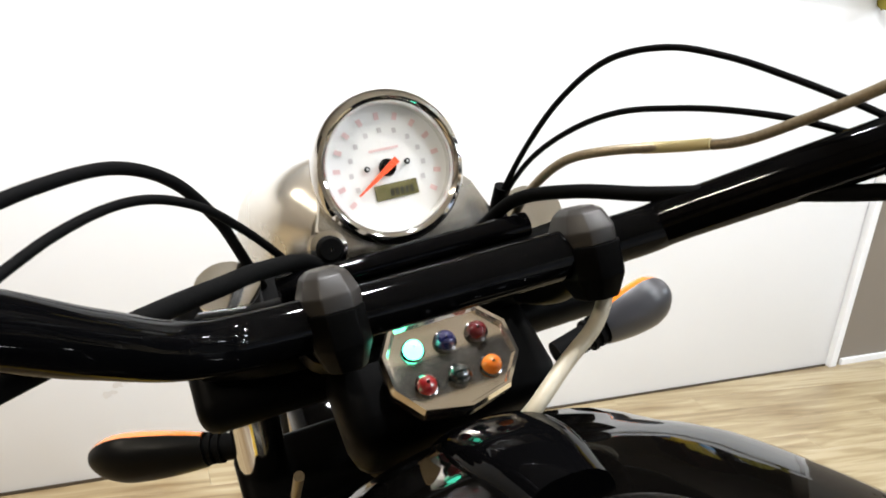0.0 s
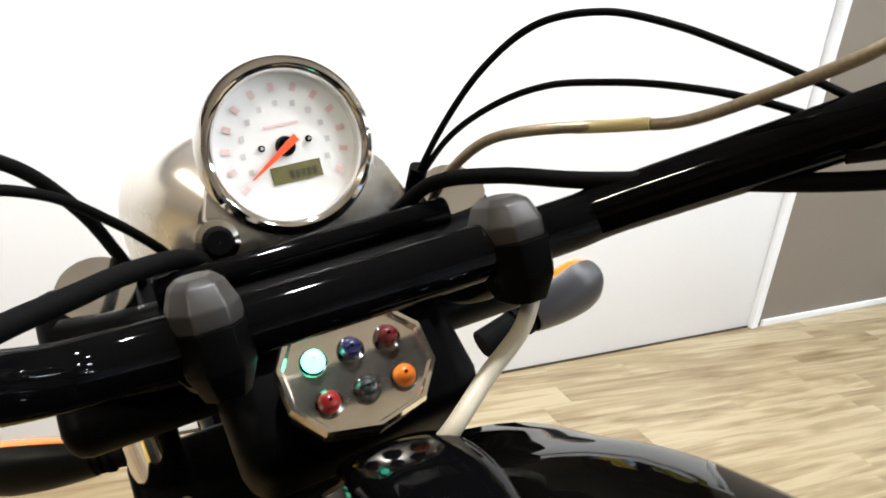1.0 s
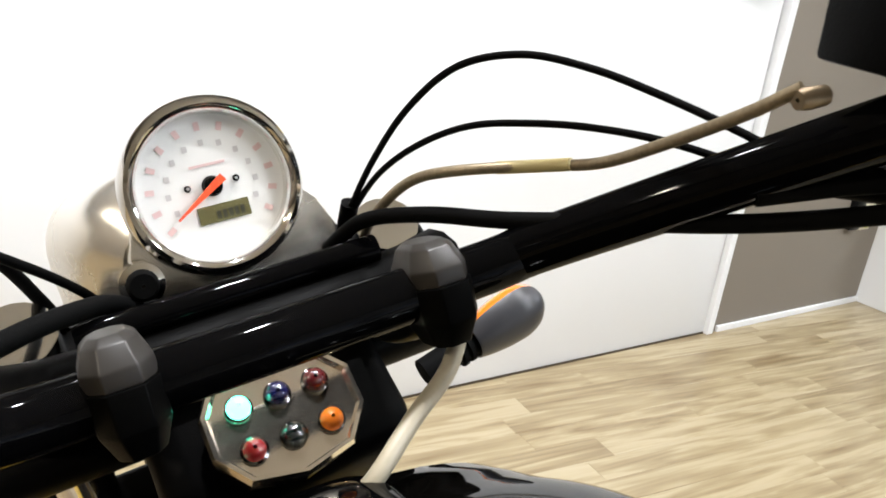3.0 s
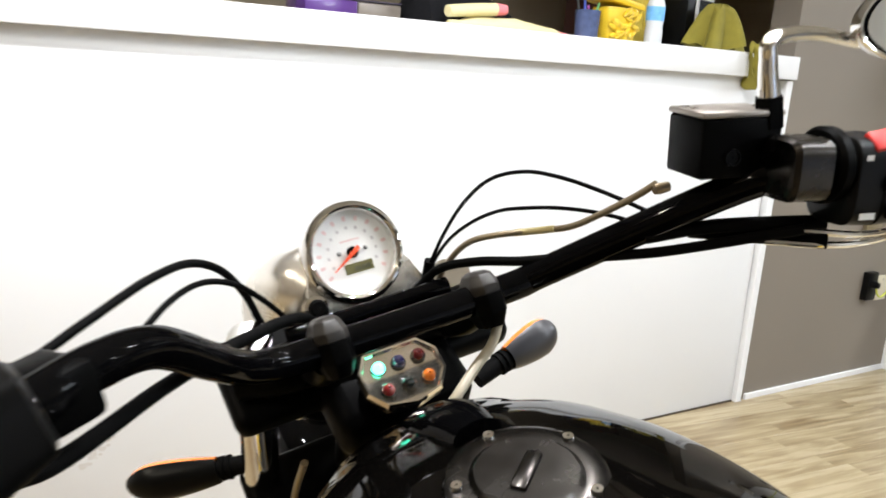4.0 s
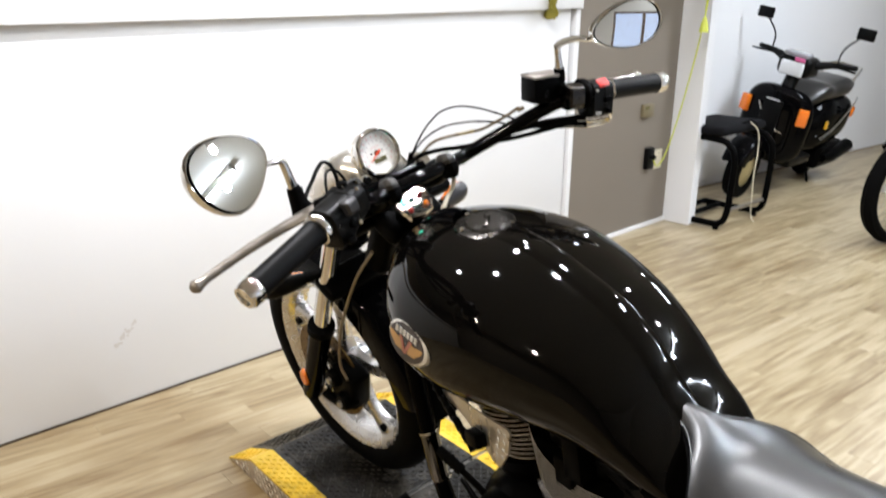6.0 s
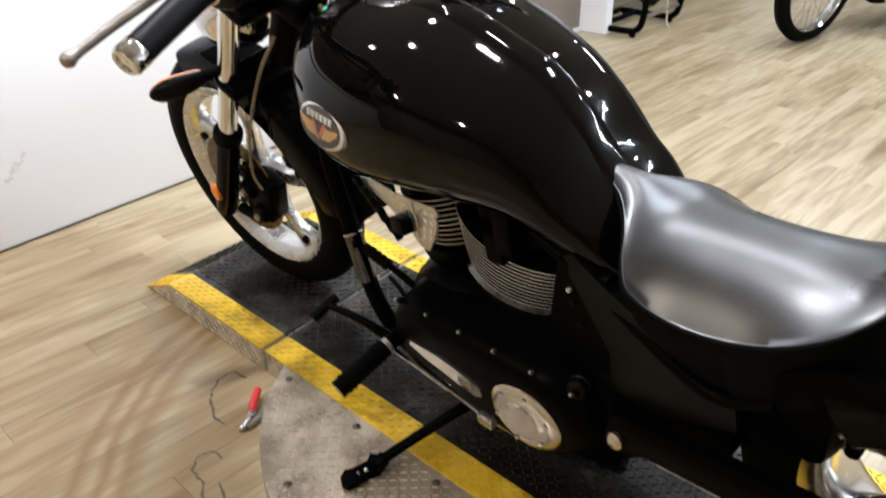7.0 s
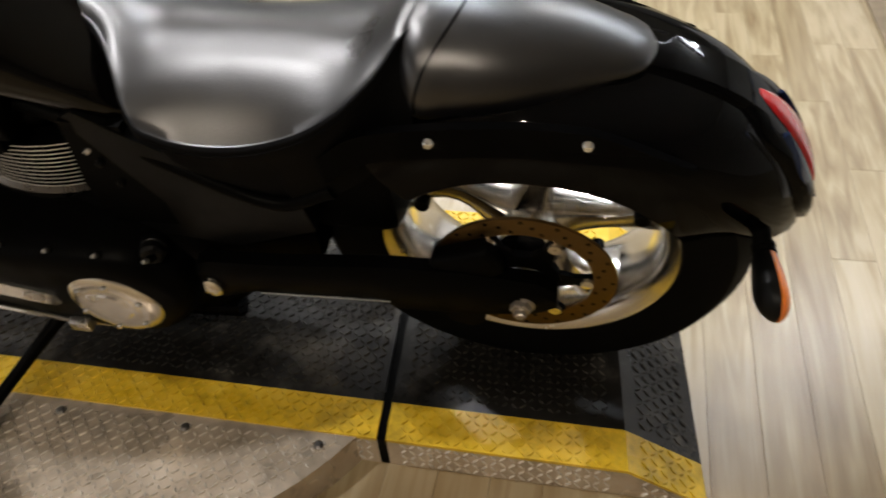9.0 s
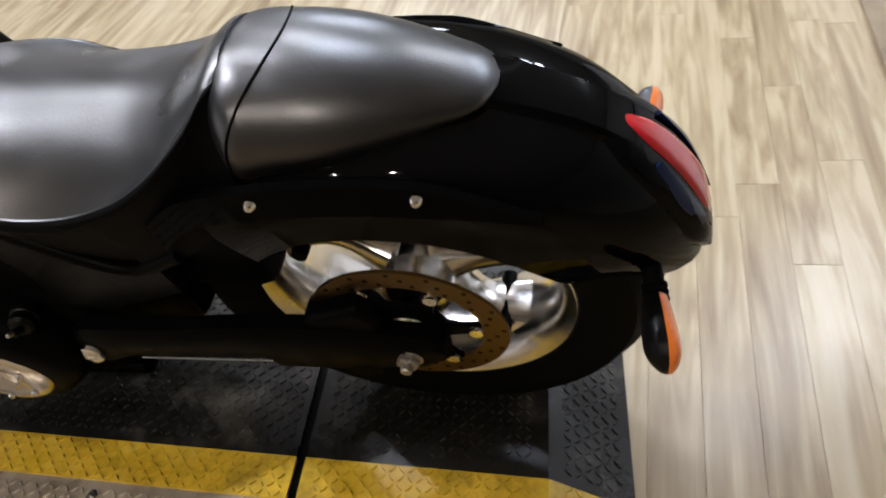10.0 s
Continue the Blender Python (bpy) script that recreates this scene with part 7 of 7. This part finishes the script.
ol = thing("olive_cloth", "olive green cloth thrown over a peg at the counter edge", "cloth", on_counter(1.735, 2.845))
part("cloth", draped_cone(0.165, 0.118, 6, 2.0), OLIVE, ol)
part("cloth_tail", drape(0.11, 0.15, 1.4, 2.0, 0.75), OLIVE, ol, "", True, Matrix.Translation((0.05, -0.145, 0.035)))
wall_cab = thing("wall_cabinet", "tall dark red-brown cabinet behind the counter", "cabinet", pose(2.02, 3.75, 0, 0, 0, 4))
MAHOGANY = mat("mahogany", (0.05, 0.012, 0.01), 0.35, noise_scale=7, noise_amt=0.4)
part("cabinet_body", box(-0.21, 0.21, -0.12, 0.2, 0.0, 2.3, 0.006, 2), MAHOGANY, wall_cab)
part("cabinet_door", box(-0.2, 0.2, -0.14, -0.122, 0.05, 2.25, 0.004, 2), MAHOGANY, wall_cab)
part("name_holder", box(0.08, 0.15, -0.147, -0.141, 1.78, 1.93, 0.002, 1), CAST, wall_cab, "metal card holder", False)
part("holder_card", box(0.09, 0.14, -0.149, -0.1475, 1.8, 1.91), mat("card_dark", (0.05, 0.04, 0.04), 0.5), wall_cab, "", False)

# ---- tubular stand by the end post ----
ts = thing("tubular_stand", "black tubular steel stand with a padded top", "stand", pose(3.21, 2.47, 0, 0, 0, 4))
for xx in (0.0, 0.51):
    part("side_loop", tube([(xx, 0.42, 0.034), (xx, 0.12, 0.032), (xx, 0.04, 0.045), (xx + 0.01, 0.008, 0.1), (xx + 0.02, 0.0, 0.25), (xx + 0.025, 0.0, 0.44), (xx + 0.02, 0.035, 0.52), (xx + 0.01, 0.11, 0.555), (xx, 0.42, 0.565)], 0.02, 14, 6), SATIN_BLACK, ts)
    for yy in (0.06, 0.38):
        part("foot", lathe([(0.001, 0.0), (0.018, 0.0), (0.02, 0.01), (0.02, 0.02)], 12), RUBBER, ts, "", True, Matrix.Translation((xx, yy, 0)))
part("cross_bar", rod((0.01, 0.012, 0.12), (0.52, 0.012, 0.12), 0.013, 12), STEEL, ts)
part("cross_bar", rod((0.0, 0.3, 0.034), (0.51, 0.3, 0.034), 0.017, 12), SATIN_BLACK, ts)
part("back_bar", rod((0.0, 0.42, 0.034), (0.51, 0.42, 0.034), 0.019, 12), SATIN_BLACK, ts)
part("padded_top", box(-0.02, 0.54, 0.06, 0.44, 0.575, 0.635, 0.028, 3), CLOTH_BLACK, ts, "black padded top")
part("strap", tube([(0.25, 0.1, 0.63), (0.3, 0.05, 0.65), (0.34, 0.03, 0.6), (0.33, 0.02, 0.45), (0.3, 0.03, 0.4)], 0.007, 10, 5), SATIN_BLACK, ts)
part("white_cord", tube([(0.28, 0.05, 0.645), (0.34, 0.02, 0.58), (0.345, 0.01, 0.44), (0.33, 0.01, 0.3), (0.34, 0.0, 0.05), (0.33, -0.03, 0.008)], 0.004, 8, 5), IVORY_PLASTIC, ts, "thin white cord")


# ---- scooter ----
sc = thing("scooter", "black motor scooter parked against the white wall", "scooter", pose(4.5, 2.98, 0, 0, 0, 6) @ Matrix.Rotation(radians(11), 4, "X"))


def scooter_wheel(x):
    t = part("scooter_wheel", lathe([(0.12, -0.045), (0.16, -0.055), (0.2, -0.04), (0.215, 0.0), (0.2, 0.04), (0.16, 0.055), (0.12, 0.045)], 36), RUBBER, sc, "black scooter wheel with a tan hub", True, align((0, 1, 0), (x, 0, 0.215)))
    part("hub", lathe([(0.001, -0.05), (0.05, -0.05), (0.09, -0.03), (0.122, -0.03), (0.122, 0.03), (0.09, 0.03), (0.05, 0.05), (0.001, 0.05)], 30), mat("tan_hub", (0.35, 0.28, 0.13), 0.45) if x < 0 else CAST, t, "", True, align((0, 1, 0), (x, 0, 0.215)))


scooter_wheel(-0.42)
scooter_wheel(0.82)
# local axes: front towards -x
part("leg_shield", hull([(-0.24, 0.78, 0.55, 0.3, 0.05), (-0.215, 0.8, 0.56, 0.28, 0.16), (-0.16, 0.81, 0.56, 0.26, 0.235), (-0.1, 0.8, 0.55, 0.25, 0.25), (-0.06, 0.76, 0.53, 0.25, 0.24)], 20, 36, 0.6, 0.6), BLACK_PAINT, sc, "black leg shield", True, Matrix.Rotation(radians(-90), 4, "Z") @ Matrix.Scale(1, 4))
part("front_mudguard", arc_shell((0, 0, 0), [(20, 0.26, 0.08, 0.08), (60, 0.265, 0.09, 0.09), (100, 0.265, 0.09, 0.09), (150, 0.26, 0.075, 0.07)], 0.006, 24), BLACK_PAINT, sc, "", True, Matrix.Translation((-0.42, 0, 0.215)) @ Matrix.Rotation(radians(90), 4, "Z"))
part("shield_trim", tube([(-0.235, -0.12, 0.5), (-0.25, -0.05, 0.52), (-0.25, 0.03, 0.57), (-0.245, 0.1, 0.68)], 0.006, 8, 5), CHROME, sc, "chrome trim")
part("nose_panel", box(-0.262, -0.24, -0.07, 0.07, 0.45, 0.72, 0.01, 2), BLACK_PLASTIC, sc)
part("name_script", box(-0.268, -0.263, -0.05, 0.05, 0.715, 0.727), CHROME, sc, "", False)
for sy in (-1, 1):
    part("shield_indicator", box(-0.02, 0.02, -0.035, 0.035, -0.06, 0.06, 0.008, 2), ORANGE, sc, "orange indicator", True, Matrix.Translation((-0.21, sy * 0.215, 0.64)) @ Matrix.Rotation(radians(-sy * 28), 4, "Z"))
head = part("handlebar_cowl", box(-0.12, 0.1, -0.12, 0.12, 0.88, 1.02, 0.04, 3), BLACK_PLASTIC, sc, "black handlebar cowl")
part("headlight", box(-0.145, -0.115, -0.085, 0.085, 0.885, 0.985, 0.015, 3), GLASS, head, "square headlight")
part("fly_screen", box(-0.13, -0.02, -0.09, 0.09, 1.015, 1.05, 0.015, 2), mat("smoked_screen", (0.3, 0.3, 0.32), 0.2), head, "small smoked screen")
part("pink_sticker", box(-0.149, -0.13, -0.08, -0.01, 0.992, 1.015, 0.003, 1), mat("pink_sticker", (0.75, 0.15, 0.35), 0.4), head, "pink sticker")
part("steering_column", tube([(-0.03, 0, 0.9), (-0.1, 0, 0.75)], 0.05, 14, 2), BLACK_PLASTIC, sc)
for sy in (-1, 1):
    part("bar_arm", tube([(0.0, sy * 0.1, 0.97), (0.06, sy * 0.22, 1.0), (0.1, sy * 0.36, 1.01)], [0.035, 0.022, 0.016], 12, 4), BLACK_PLASTIC, head)
    part("brake_lever", tube([(-0.01, sy * 0.22, 1.0), (0.02, sy * 0.38, 0.99)], 0.007, 8, 2), SATIN_BLACK, head)
    part("mirror_stem", tube([(0.03, sy * 0.24, 1.02), (0.03, sy * 0.25, 1.12), (0.02, sy * 0.33, 1.22)], 0.006, 8, 5), SATIN_BLACK, head)
    part("mirror", box(-0.012, 0.012, -0.06, 0.06, -0.04, 0.04, 0.01, 2), BLACK_PLASTIC, head, "rectangular black mirror", True, Matrix.Translation((0.02, sy * 0.36, 1.25)))
part("floorboard", box(-0.1, 0.3, -0.2, 0.2, 0.24, 0.31, 0.02, 2), BLACK_PLASTIC, sc, "black footboard")
RX = Matrix.Rotation(radians(-90), 4, "Z")
part("body_panel", hull([(0.25, 0.6, 0.45, 0.3, 0.15), (0.35, 0.7, 0.5, 0.28, 0.2), (0.6, 0.72, 0.52, 0.3, 0.22), (0.9, 0.7, 0.55, 0.38, 0.19), (1.08, 0.64, 0.56, 0.48, 0.1)], 24, 32, 0.65, 0.65), BLACK_PAINT, sc, "gloss black side panels", True, RX)
part("saddle", hull([(0.22, 0.72, 0.68, 0.64, 0.1), (0.3, 0.8, 0.74, 0.68, 0.15), (0.5, 0.81, 0.75, 0.69, 0.165), (0.8, 0.84, 0.77, 0.7, 0.16), (0.98, 0.82, 0.77, 0.71, 0.12)], 24, 28, 0.6, 0.6), LEATHER, sc, "black vinyl scooter saddle", True, RX)
part("panel_trim", tube([(0.32, -0.21, 0.42), (0.5, -0.228, 0.5), (0.8, -0.215, 0.64), (1.0, -0.17, 0.68)], 0.008, 8, 5), CHROME, sc, "chrome trim strip")
part("grab_rail", tube([(0.85, -0.13, 0.8), (0.95, -0.13, 0.88), (1.08, -0.1, 0.9), (1.1, 0.0, 0.9), (1.08, 0.1, 0.9), (0.95, 0.13, 0.88), (0.85, 0.13, 0.8)], 0.009, 10, 5), CHROME, sc, "chrome grab rail")
part("engine_case", box(0.5, 1.0, -0.2, -0.06, 0.14, 0.34, 0.04, 3), SATIN_BLACK, sc, "black engine casing")
part("silencer", tube([(0.55, -0.21, 0.24), (0.7, -0.22, 0.25), (1.0, -0.22, 0.3)], [0.03, 0.05, 0.055], 14, 4), SATIN_BLACK, sc, "black silencer")
part("yellow_reflector", box(0.34, 0.37, -0.222, -0.205, 0.5, 0.56, 0.004, 1), mat("yellow_reflector", (0.75, 0.42, 0.02), 0.3), sc, "yellow reflector", False)
part("centre_stand", tube([(0.5, -0.1, 0.2), (0.52, -0.16, 0.06), (0.54, -0.18, 0.012), (0.62, -0.2, 0.012)], 0.011, 8, 4), SATIN_BLACK, sc)
part("tail_indicator", box(1.02, 1.07, -0.17, -0.13, 0.52, 0.6, 0.01, 2), ORANGE, sc, "orange tail indicator")


# ---- other motorcycles ----
def spoked(parent, at, r, w, material, spokes=32):
    t = part("wheel", lathe([(r * 0.8, -w * 0.4), (r * 0.86, -w * 0.5), (r * 0.95, -w * 0.42), (r, 0), (r * 0.95, w * 0.42), (r * 0.86, w * 0.5), (r * 0.8, w * 0.4)], 48), RUBBER, parent, "wire-spoked wheel", True, at)
    part("wheel_rim", lathe([(r * 0.82, -w * 0.36), (r * 0.79, -w * 0.36), (r * 0.765, -w * 0.2), (r * 0.77, 0), (r * 0.765, w * 0.2), (r * 0.79, w * 0.36), (r * 0.82, w * 0.36)], 48), material, t, "chrome rim", True, at)
    part("wheel_hub", lathe([(0.001, -0.045), (0.05, -0.045), (0.055, -0.03), (0.03, -0.02), (0.03, 0.02), (0.055, 0.03), (0.05, 0.045), (0.001, 0.045)], 24), CHROME, t, "", True, at)
    wires = bmesh.new()
    for k in range(spokes):
        a = 2 * math.pi * k / spokes
        b_ = a + (0.5 if k % 2 else -0.5)
        z0 = 0.03 if k % 4 < 2 else -0.03
        join(wires, rod((0.05 * math.cos(b_), 0.05 * math.sin(b_), z0), (r * 0.78 * math.cos(a), r * 0.78 * math.sin(a), 0), 0.0018, 5))
    tagged(part("wire_spokes", wires, CHROME, t, "", True, at), kind="stuff")


def roadster(name, label, m, paint):
    """A plain motorcycle, its front towards local -x and its front axle over the origin."""
    o_ = thing(name, label, "motorcycle", m)
    spoked(o_, align((0, 1, 0), (0, 0, 0.33)), 0.33, 0.09, CHROME)
    spoked(o_, align((0, 1, 0), (1.45, 0, 0.32)), 0.32, 0.12, CHROME)
    for sy in (-1, 1):
        part("fork_leg", tube([(-0.03, sy * 0.09, 0.28), (0.16, sy * 0.09, 0.62)], 0.026, 14, 2), CAST, o_, "bare metal fork leg")
        part("fork_tube", rod((0.15, sy * 0.09, 0.6), (0.33, sy * 0.09, 0.93), 0.019, 14), CHROME, o_)
        part("rear_shock", rod((1.4, sy * 0.12, 0.36), (1.2, sy * 0.12, 0.72), 0.025, 12), CHROME, o_)
        part("swing_arm", rod((1.45, sy * 0.1, 0.32), (0.95, sy * 0.1, 0.35), 0.02, 10), SATIN_BLACK, o_)
    part("headlight", lathe([(0.001, -0.09), (0.06, -0.07), (0.085, 0.0), (0.08, 0.02), (0.001, 0.03)], 28), CHROME, o_, "", True, align((-1, 0, 0), (0.16, 0, 0.86)))
    part("handlebar", tube([(0.5, -0.38, 1.0), (0.38, -0.3, 1.05), (0.33, -0.1, 0.98), (0.33, 0.1, 0.98), (0.38, 0.3, 1.05), (0.5, 0.38, 1.0)], 0.013, 10, 6), CHROME, o_)
    RXm = Matrix.Rotation(radians(-90), 4, "Z")
    part("fuel_tank", hull([(0.4, 0.8, 0.76, 0.7, 0.06), (0.5, 0.9, 0.8, 0.7, 0.14), (0.7, 0.9, 0.8, 0.7, 0.15), (0.9, 0.8, 0.75, 0.68, 0.09)], 20, 28), paint, o_, "", True, RXm)
    part("saddle", hull([(0.88, 0.76, 0.72, 0.66, 0.1), (1.1, 0.76, 0.71, 0.65, 0.14), (1.45, 0.82, 0.76, 0.68, 0.12), (1.6, 0.8, 0.76, 0.7, 0.06)], 20, 24), LEATHER, o_, "", True, RXm)
    part("engine_block", box(0.52, 0.95, -0.14, 0.14, 0.2, 0.62, 0.05, 3), SATIN_BLACK, o_)
    part("exhaust", tube([(0.55, -0.15, 0.4), (0.48, -0.17, 0.25), (0.7, -0.18, 0.2), (1.5, -0.19, 0.26)], [0.022, 0.022, 0.028, 0.042], 12, 5), CHROME, o_)
    part("frame_tube", tube([(0.36, 0, 0.85), (0.5, 0, 0.5), (0.55, 0, 0.2), (0.95, 0, 0.2), (1.0, 0, 0.65), (0.4, 0, 0.78)], 0.018, 10, 5), SATIN_BLACK, o_)
    part("front_mudguard", arc_shell((0, 0, 0), [(50, 0.35, 0.055, 0.04), (100, 0.352, 0.058, 0.045), (140, 0.35, 0.05, 0.04)], 0.004, 20), paint, o_, "", True, Matrix.Translation((0, 0, 0.33)) @ Matrix.Rotation(radians(90), 4, "Z"))
    part("side_stand", rod((0.75, -0.1, 0.22), (0.78, -0.24, 0.01), 0.011, 8), SATIN_BLACK, o_)
    return o_


roadster("parked_motorcycle", "parked motorcycle with a chrome spoked front wheel", pose(3.81, 1.73, 0, 4, 0, -14), BLACK_PAINT)
roadster("parked_motorcycle", "black parked motorcycle by the far wall", pose(8.05, 2.75, 0, 4, 0, -40), BLACK_PAINT)

# ---- far room ----
DUCT = mat("galvanised_duct", (0.55, 0.55, 0.54), 0.35, 1.0, noise_scale=9, noise_amt=0.15, rough_amt=0.12)
duct = thing("air_duct", "spiral galvanised air duct below the ceiling", "air duct", pose(4.05, 2.98, 2.13))
part("duct_pipe", rod((0, 0, 0), (5.6, 0.15, 0), 0.15, 32), DUCT, duct)
for k in range(24):
    part("duct_seam", rod((0.1 + 0.19 * k, 0.004 * k, 0), (0.108 + 0.19 * k, 0.004 * k, 0), 0.154, 28), DUCT, duct)
cond = thing("pipe_run", "thin grey pipes along the wall top", "pipe", pose(3.3, 3.25, 1.93))
for k in range(2):
    part("pipe", tube([(0, 0, 0.05 * k), (2.5, 0, -0.02 + 0.05 * k), (6.4, 0, -0.05 + 0.05 * k)], 0.014, 10, 3), STEEL, cond)

part("pipe_coupling", box(2.28, 2.36, -0.03, 0.02, -0.03, 0.06, 0.008, 2), STEEL, cond, "metal pipe coupling")
part("loose_cable", tube([(0.0, -0.02, 0.2), (0.3, -0.03, 0.12), (0.8, -0.03, 0.02), (1.5, -0.03, 0.0), (2.3, -0.03, 0.03)], 0.006, 8, 6), SATIN_BLACK, cond, "thin black cable")

# ---- on the floor ----
tool = thing("hand_clamp", "small metal hand clamp with a red handle on the floor", "clamp", pose(-0.44, 1.275, 0, 0, 0, 32))
part("red_handle", tube([(0.028, 0.0, 0.016), (0.045, 0.004, 0.022), (0.095, 0.014, 0.024)], [0.009, 0.0105, 0.009], 12, 5), RED_PLASTIC, tool, "red plastic handle")
part("jaw", tube([(0.03, 0.0, 0.013), (0.0, -0.004, 0.012), (-0.03, 0.004, 0.009)], [0.01, 0.009, 0.006], 10, 4), STEEL, tool)
part("jaw", tube([(0.05, -0.03, 0.009), (0.02, -0.02, 0.009), (-0.02, -0.008, 0.009)], [0.007, 0.009, 0.006], 10, 4), STEEL, tool)
part("pivot", lathe([(0.001, 0.004), (0.007, 0.003), (0.008, -0.012)], 12), STEEL, tool, "", True, Matrix.Translation((0.012, -0.008, 0.02)))
STAIN = mat("dried_stain", (0.1, 0.07, 0.04), 0.6, noise_scale=50, noise_amt=0.4)
rs = random.Random(5)


def stain_line(pts, w=0.0032):
    """A thin crooked rim of a dried puddle, lying on the floor."""
    path = smooth_path([(x, y, 0.0008) for x, y in pts], 9)
    rings = []
    for k, q in enumerate(path):
        t = (path[min(k + 1, len(path) - 1)] - path[max(k - 1, 0)]).normalized()
        nrm = Vector((-t.y, t.x, 0))
        off = 0.008 * noise.noise(Vector((q.x * 45, q.y * 45, 1)))
        ww = w * (0.35 + rs.random())
        c = q + nrm * off
        rings.append([(c.x + nrm.x * ww, c.y + nrm.y * ww, 0.0006), (c.x, c.y, 0.0014), (c.x - nrm.x * ww, c.y - nrm.y * ww, 0.0006)])
    return ring_mesh(rings, False, False)


stain = thing("floor_stain", "dried water stain with thin dark crooked rims on the floor", "stain")
part("stain_rim", stain_line([(-0.342, 1.422), (-0.351, 1.459), (-0.393, 1.464), (-0.439, 1.428), (-0.473, 1.358), (-0.473, 1.312)]), STAIN, stain)
part("stain_rim", stain_line([(-0.542, 1.224), (-0.541, 1.256), (-0.57, 1.264), (-0.601, 1.242), (-0.608, 1.199), (-0.636, 1.135), (-0.641, 1.093), (-0.664, 1.032), (-0.71, 1.003)]), STAIN, stain)
part("stain_rim", stain_line([(-0.582, 1.167), (-0.603, 1.118), (-0.627, 1.076), (-0.654, 0.998), (-0.69, 0.92)], 0.0026), STAIN, stain)
solid("plywood_board", box(0.8, 1.62, -1.04, -0.84, 0.0, 0.012, 0.002, 1), mat("plywood", (0.25, 0.195, 0.128), 0.55, noise_scale=9, noise_amt=0.5, bump=0.1, bump_scale=120), "thin brown plywood board lying on the floor", "board", smooth=False)
wc = thing("white_cabinet", "low white cabinet with a black base strip", "cabinet", pose(0.95, -1.04, 0, 0, 0, 7))
part("cabinet_body", box(0.0, 1.4, -0.55, 0.0, 0.04, 0.86, 0.006, 2), WHITE_PAINT, wc)
part("base_strip", box(0.01, 1.39, -0.54, -0.004, 0.0, 0.038, 0.003, 1), BLACK_PLASTIC, wc)
part("cabinet_door", box(0.02, 0.69, 0.001, 0.018, 0.06, 0.84, 0.003, 1), WHITE_PAINT, wc)
part("cabinet_door", box(0.71, 1.38, 0.001, 0.018, 0.06, 0.84, 0.003, 1), WHITE_PAINT, wc)
wb = thing("white_box_cabinet", "plain white box cabinet standing on the floor", "cabinet", pose(0.8, -0.986, 0, 0, 0, 5))
part("cabinet_body", box(-0.7, 0.0, -0.5, 0.0, 0.0, 0.8, 0.006, 2), WHITE_PAINT, wb)
part("cabinet_top", box(-0.705, 0.005, -0.505, 0.005, 0.8, 0.825, 0.004, 2), WHITE_PAINT, wb)
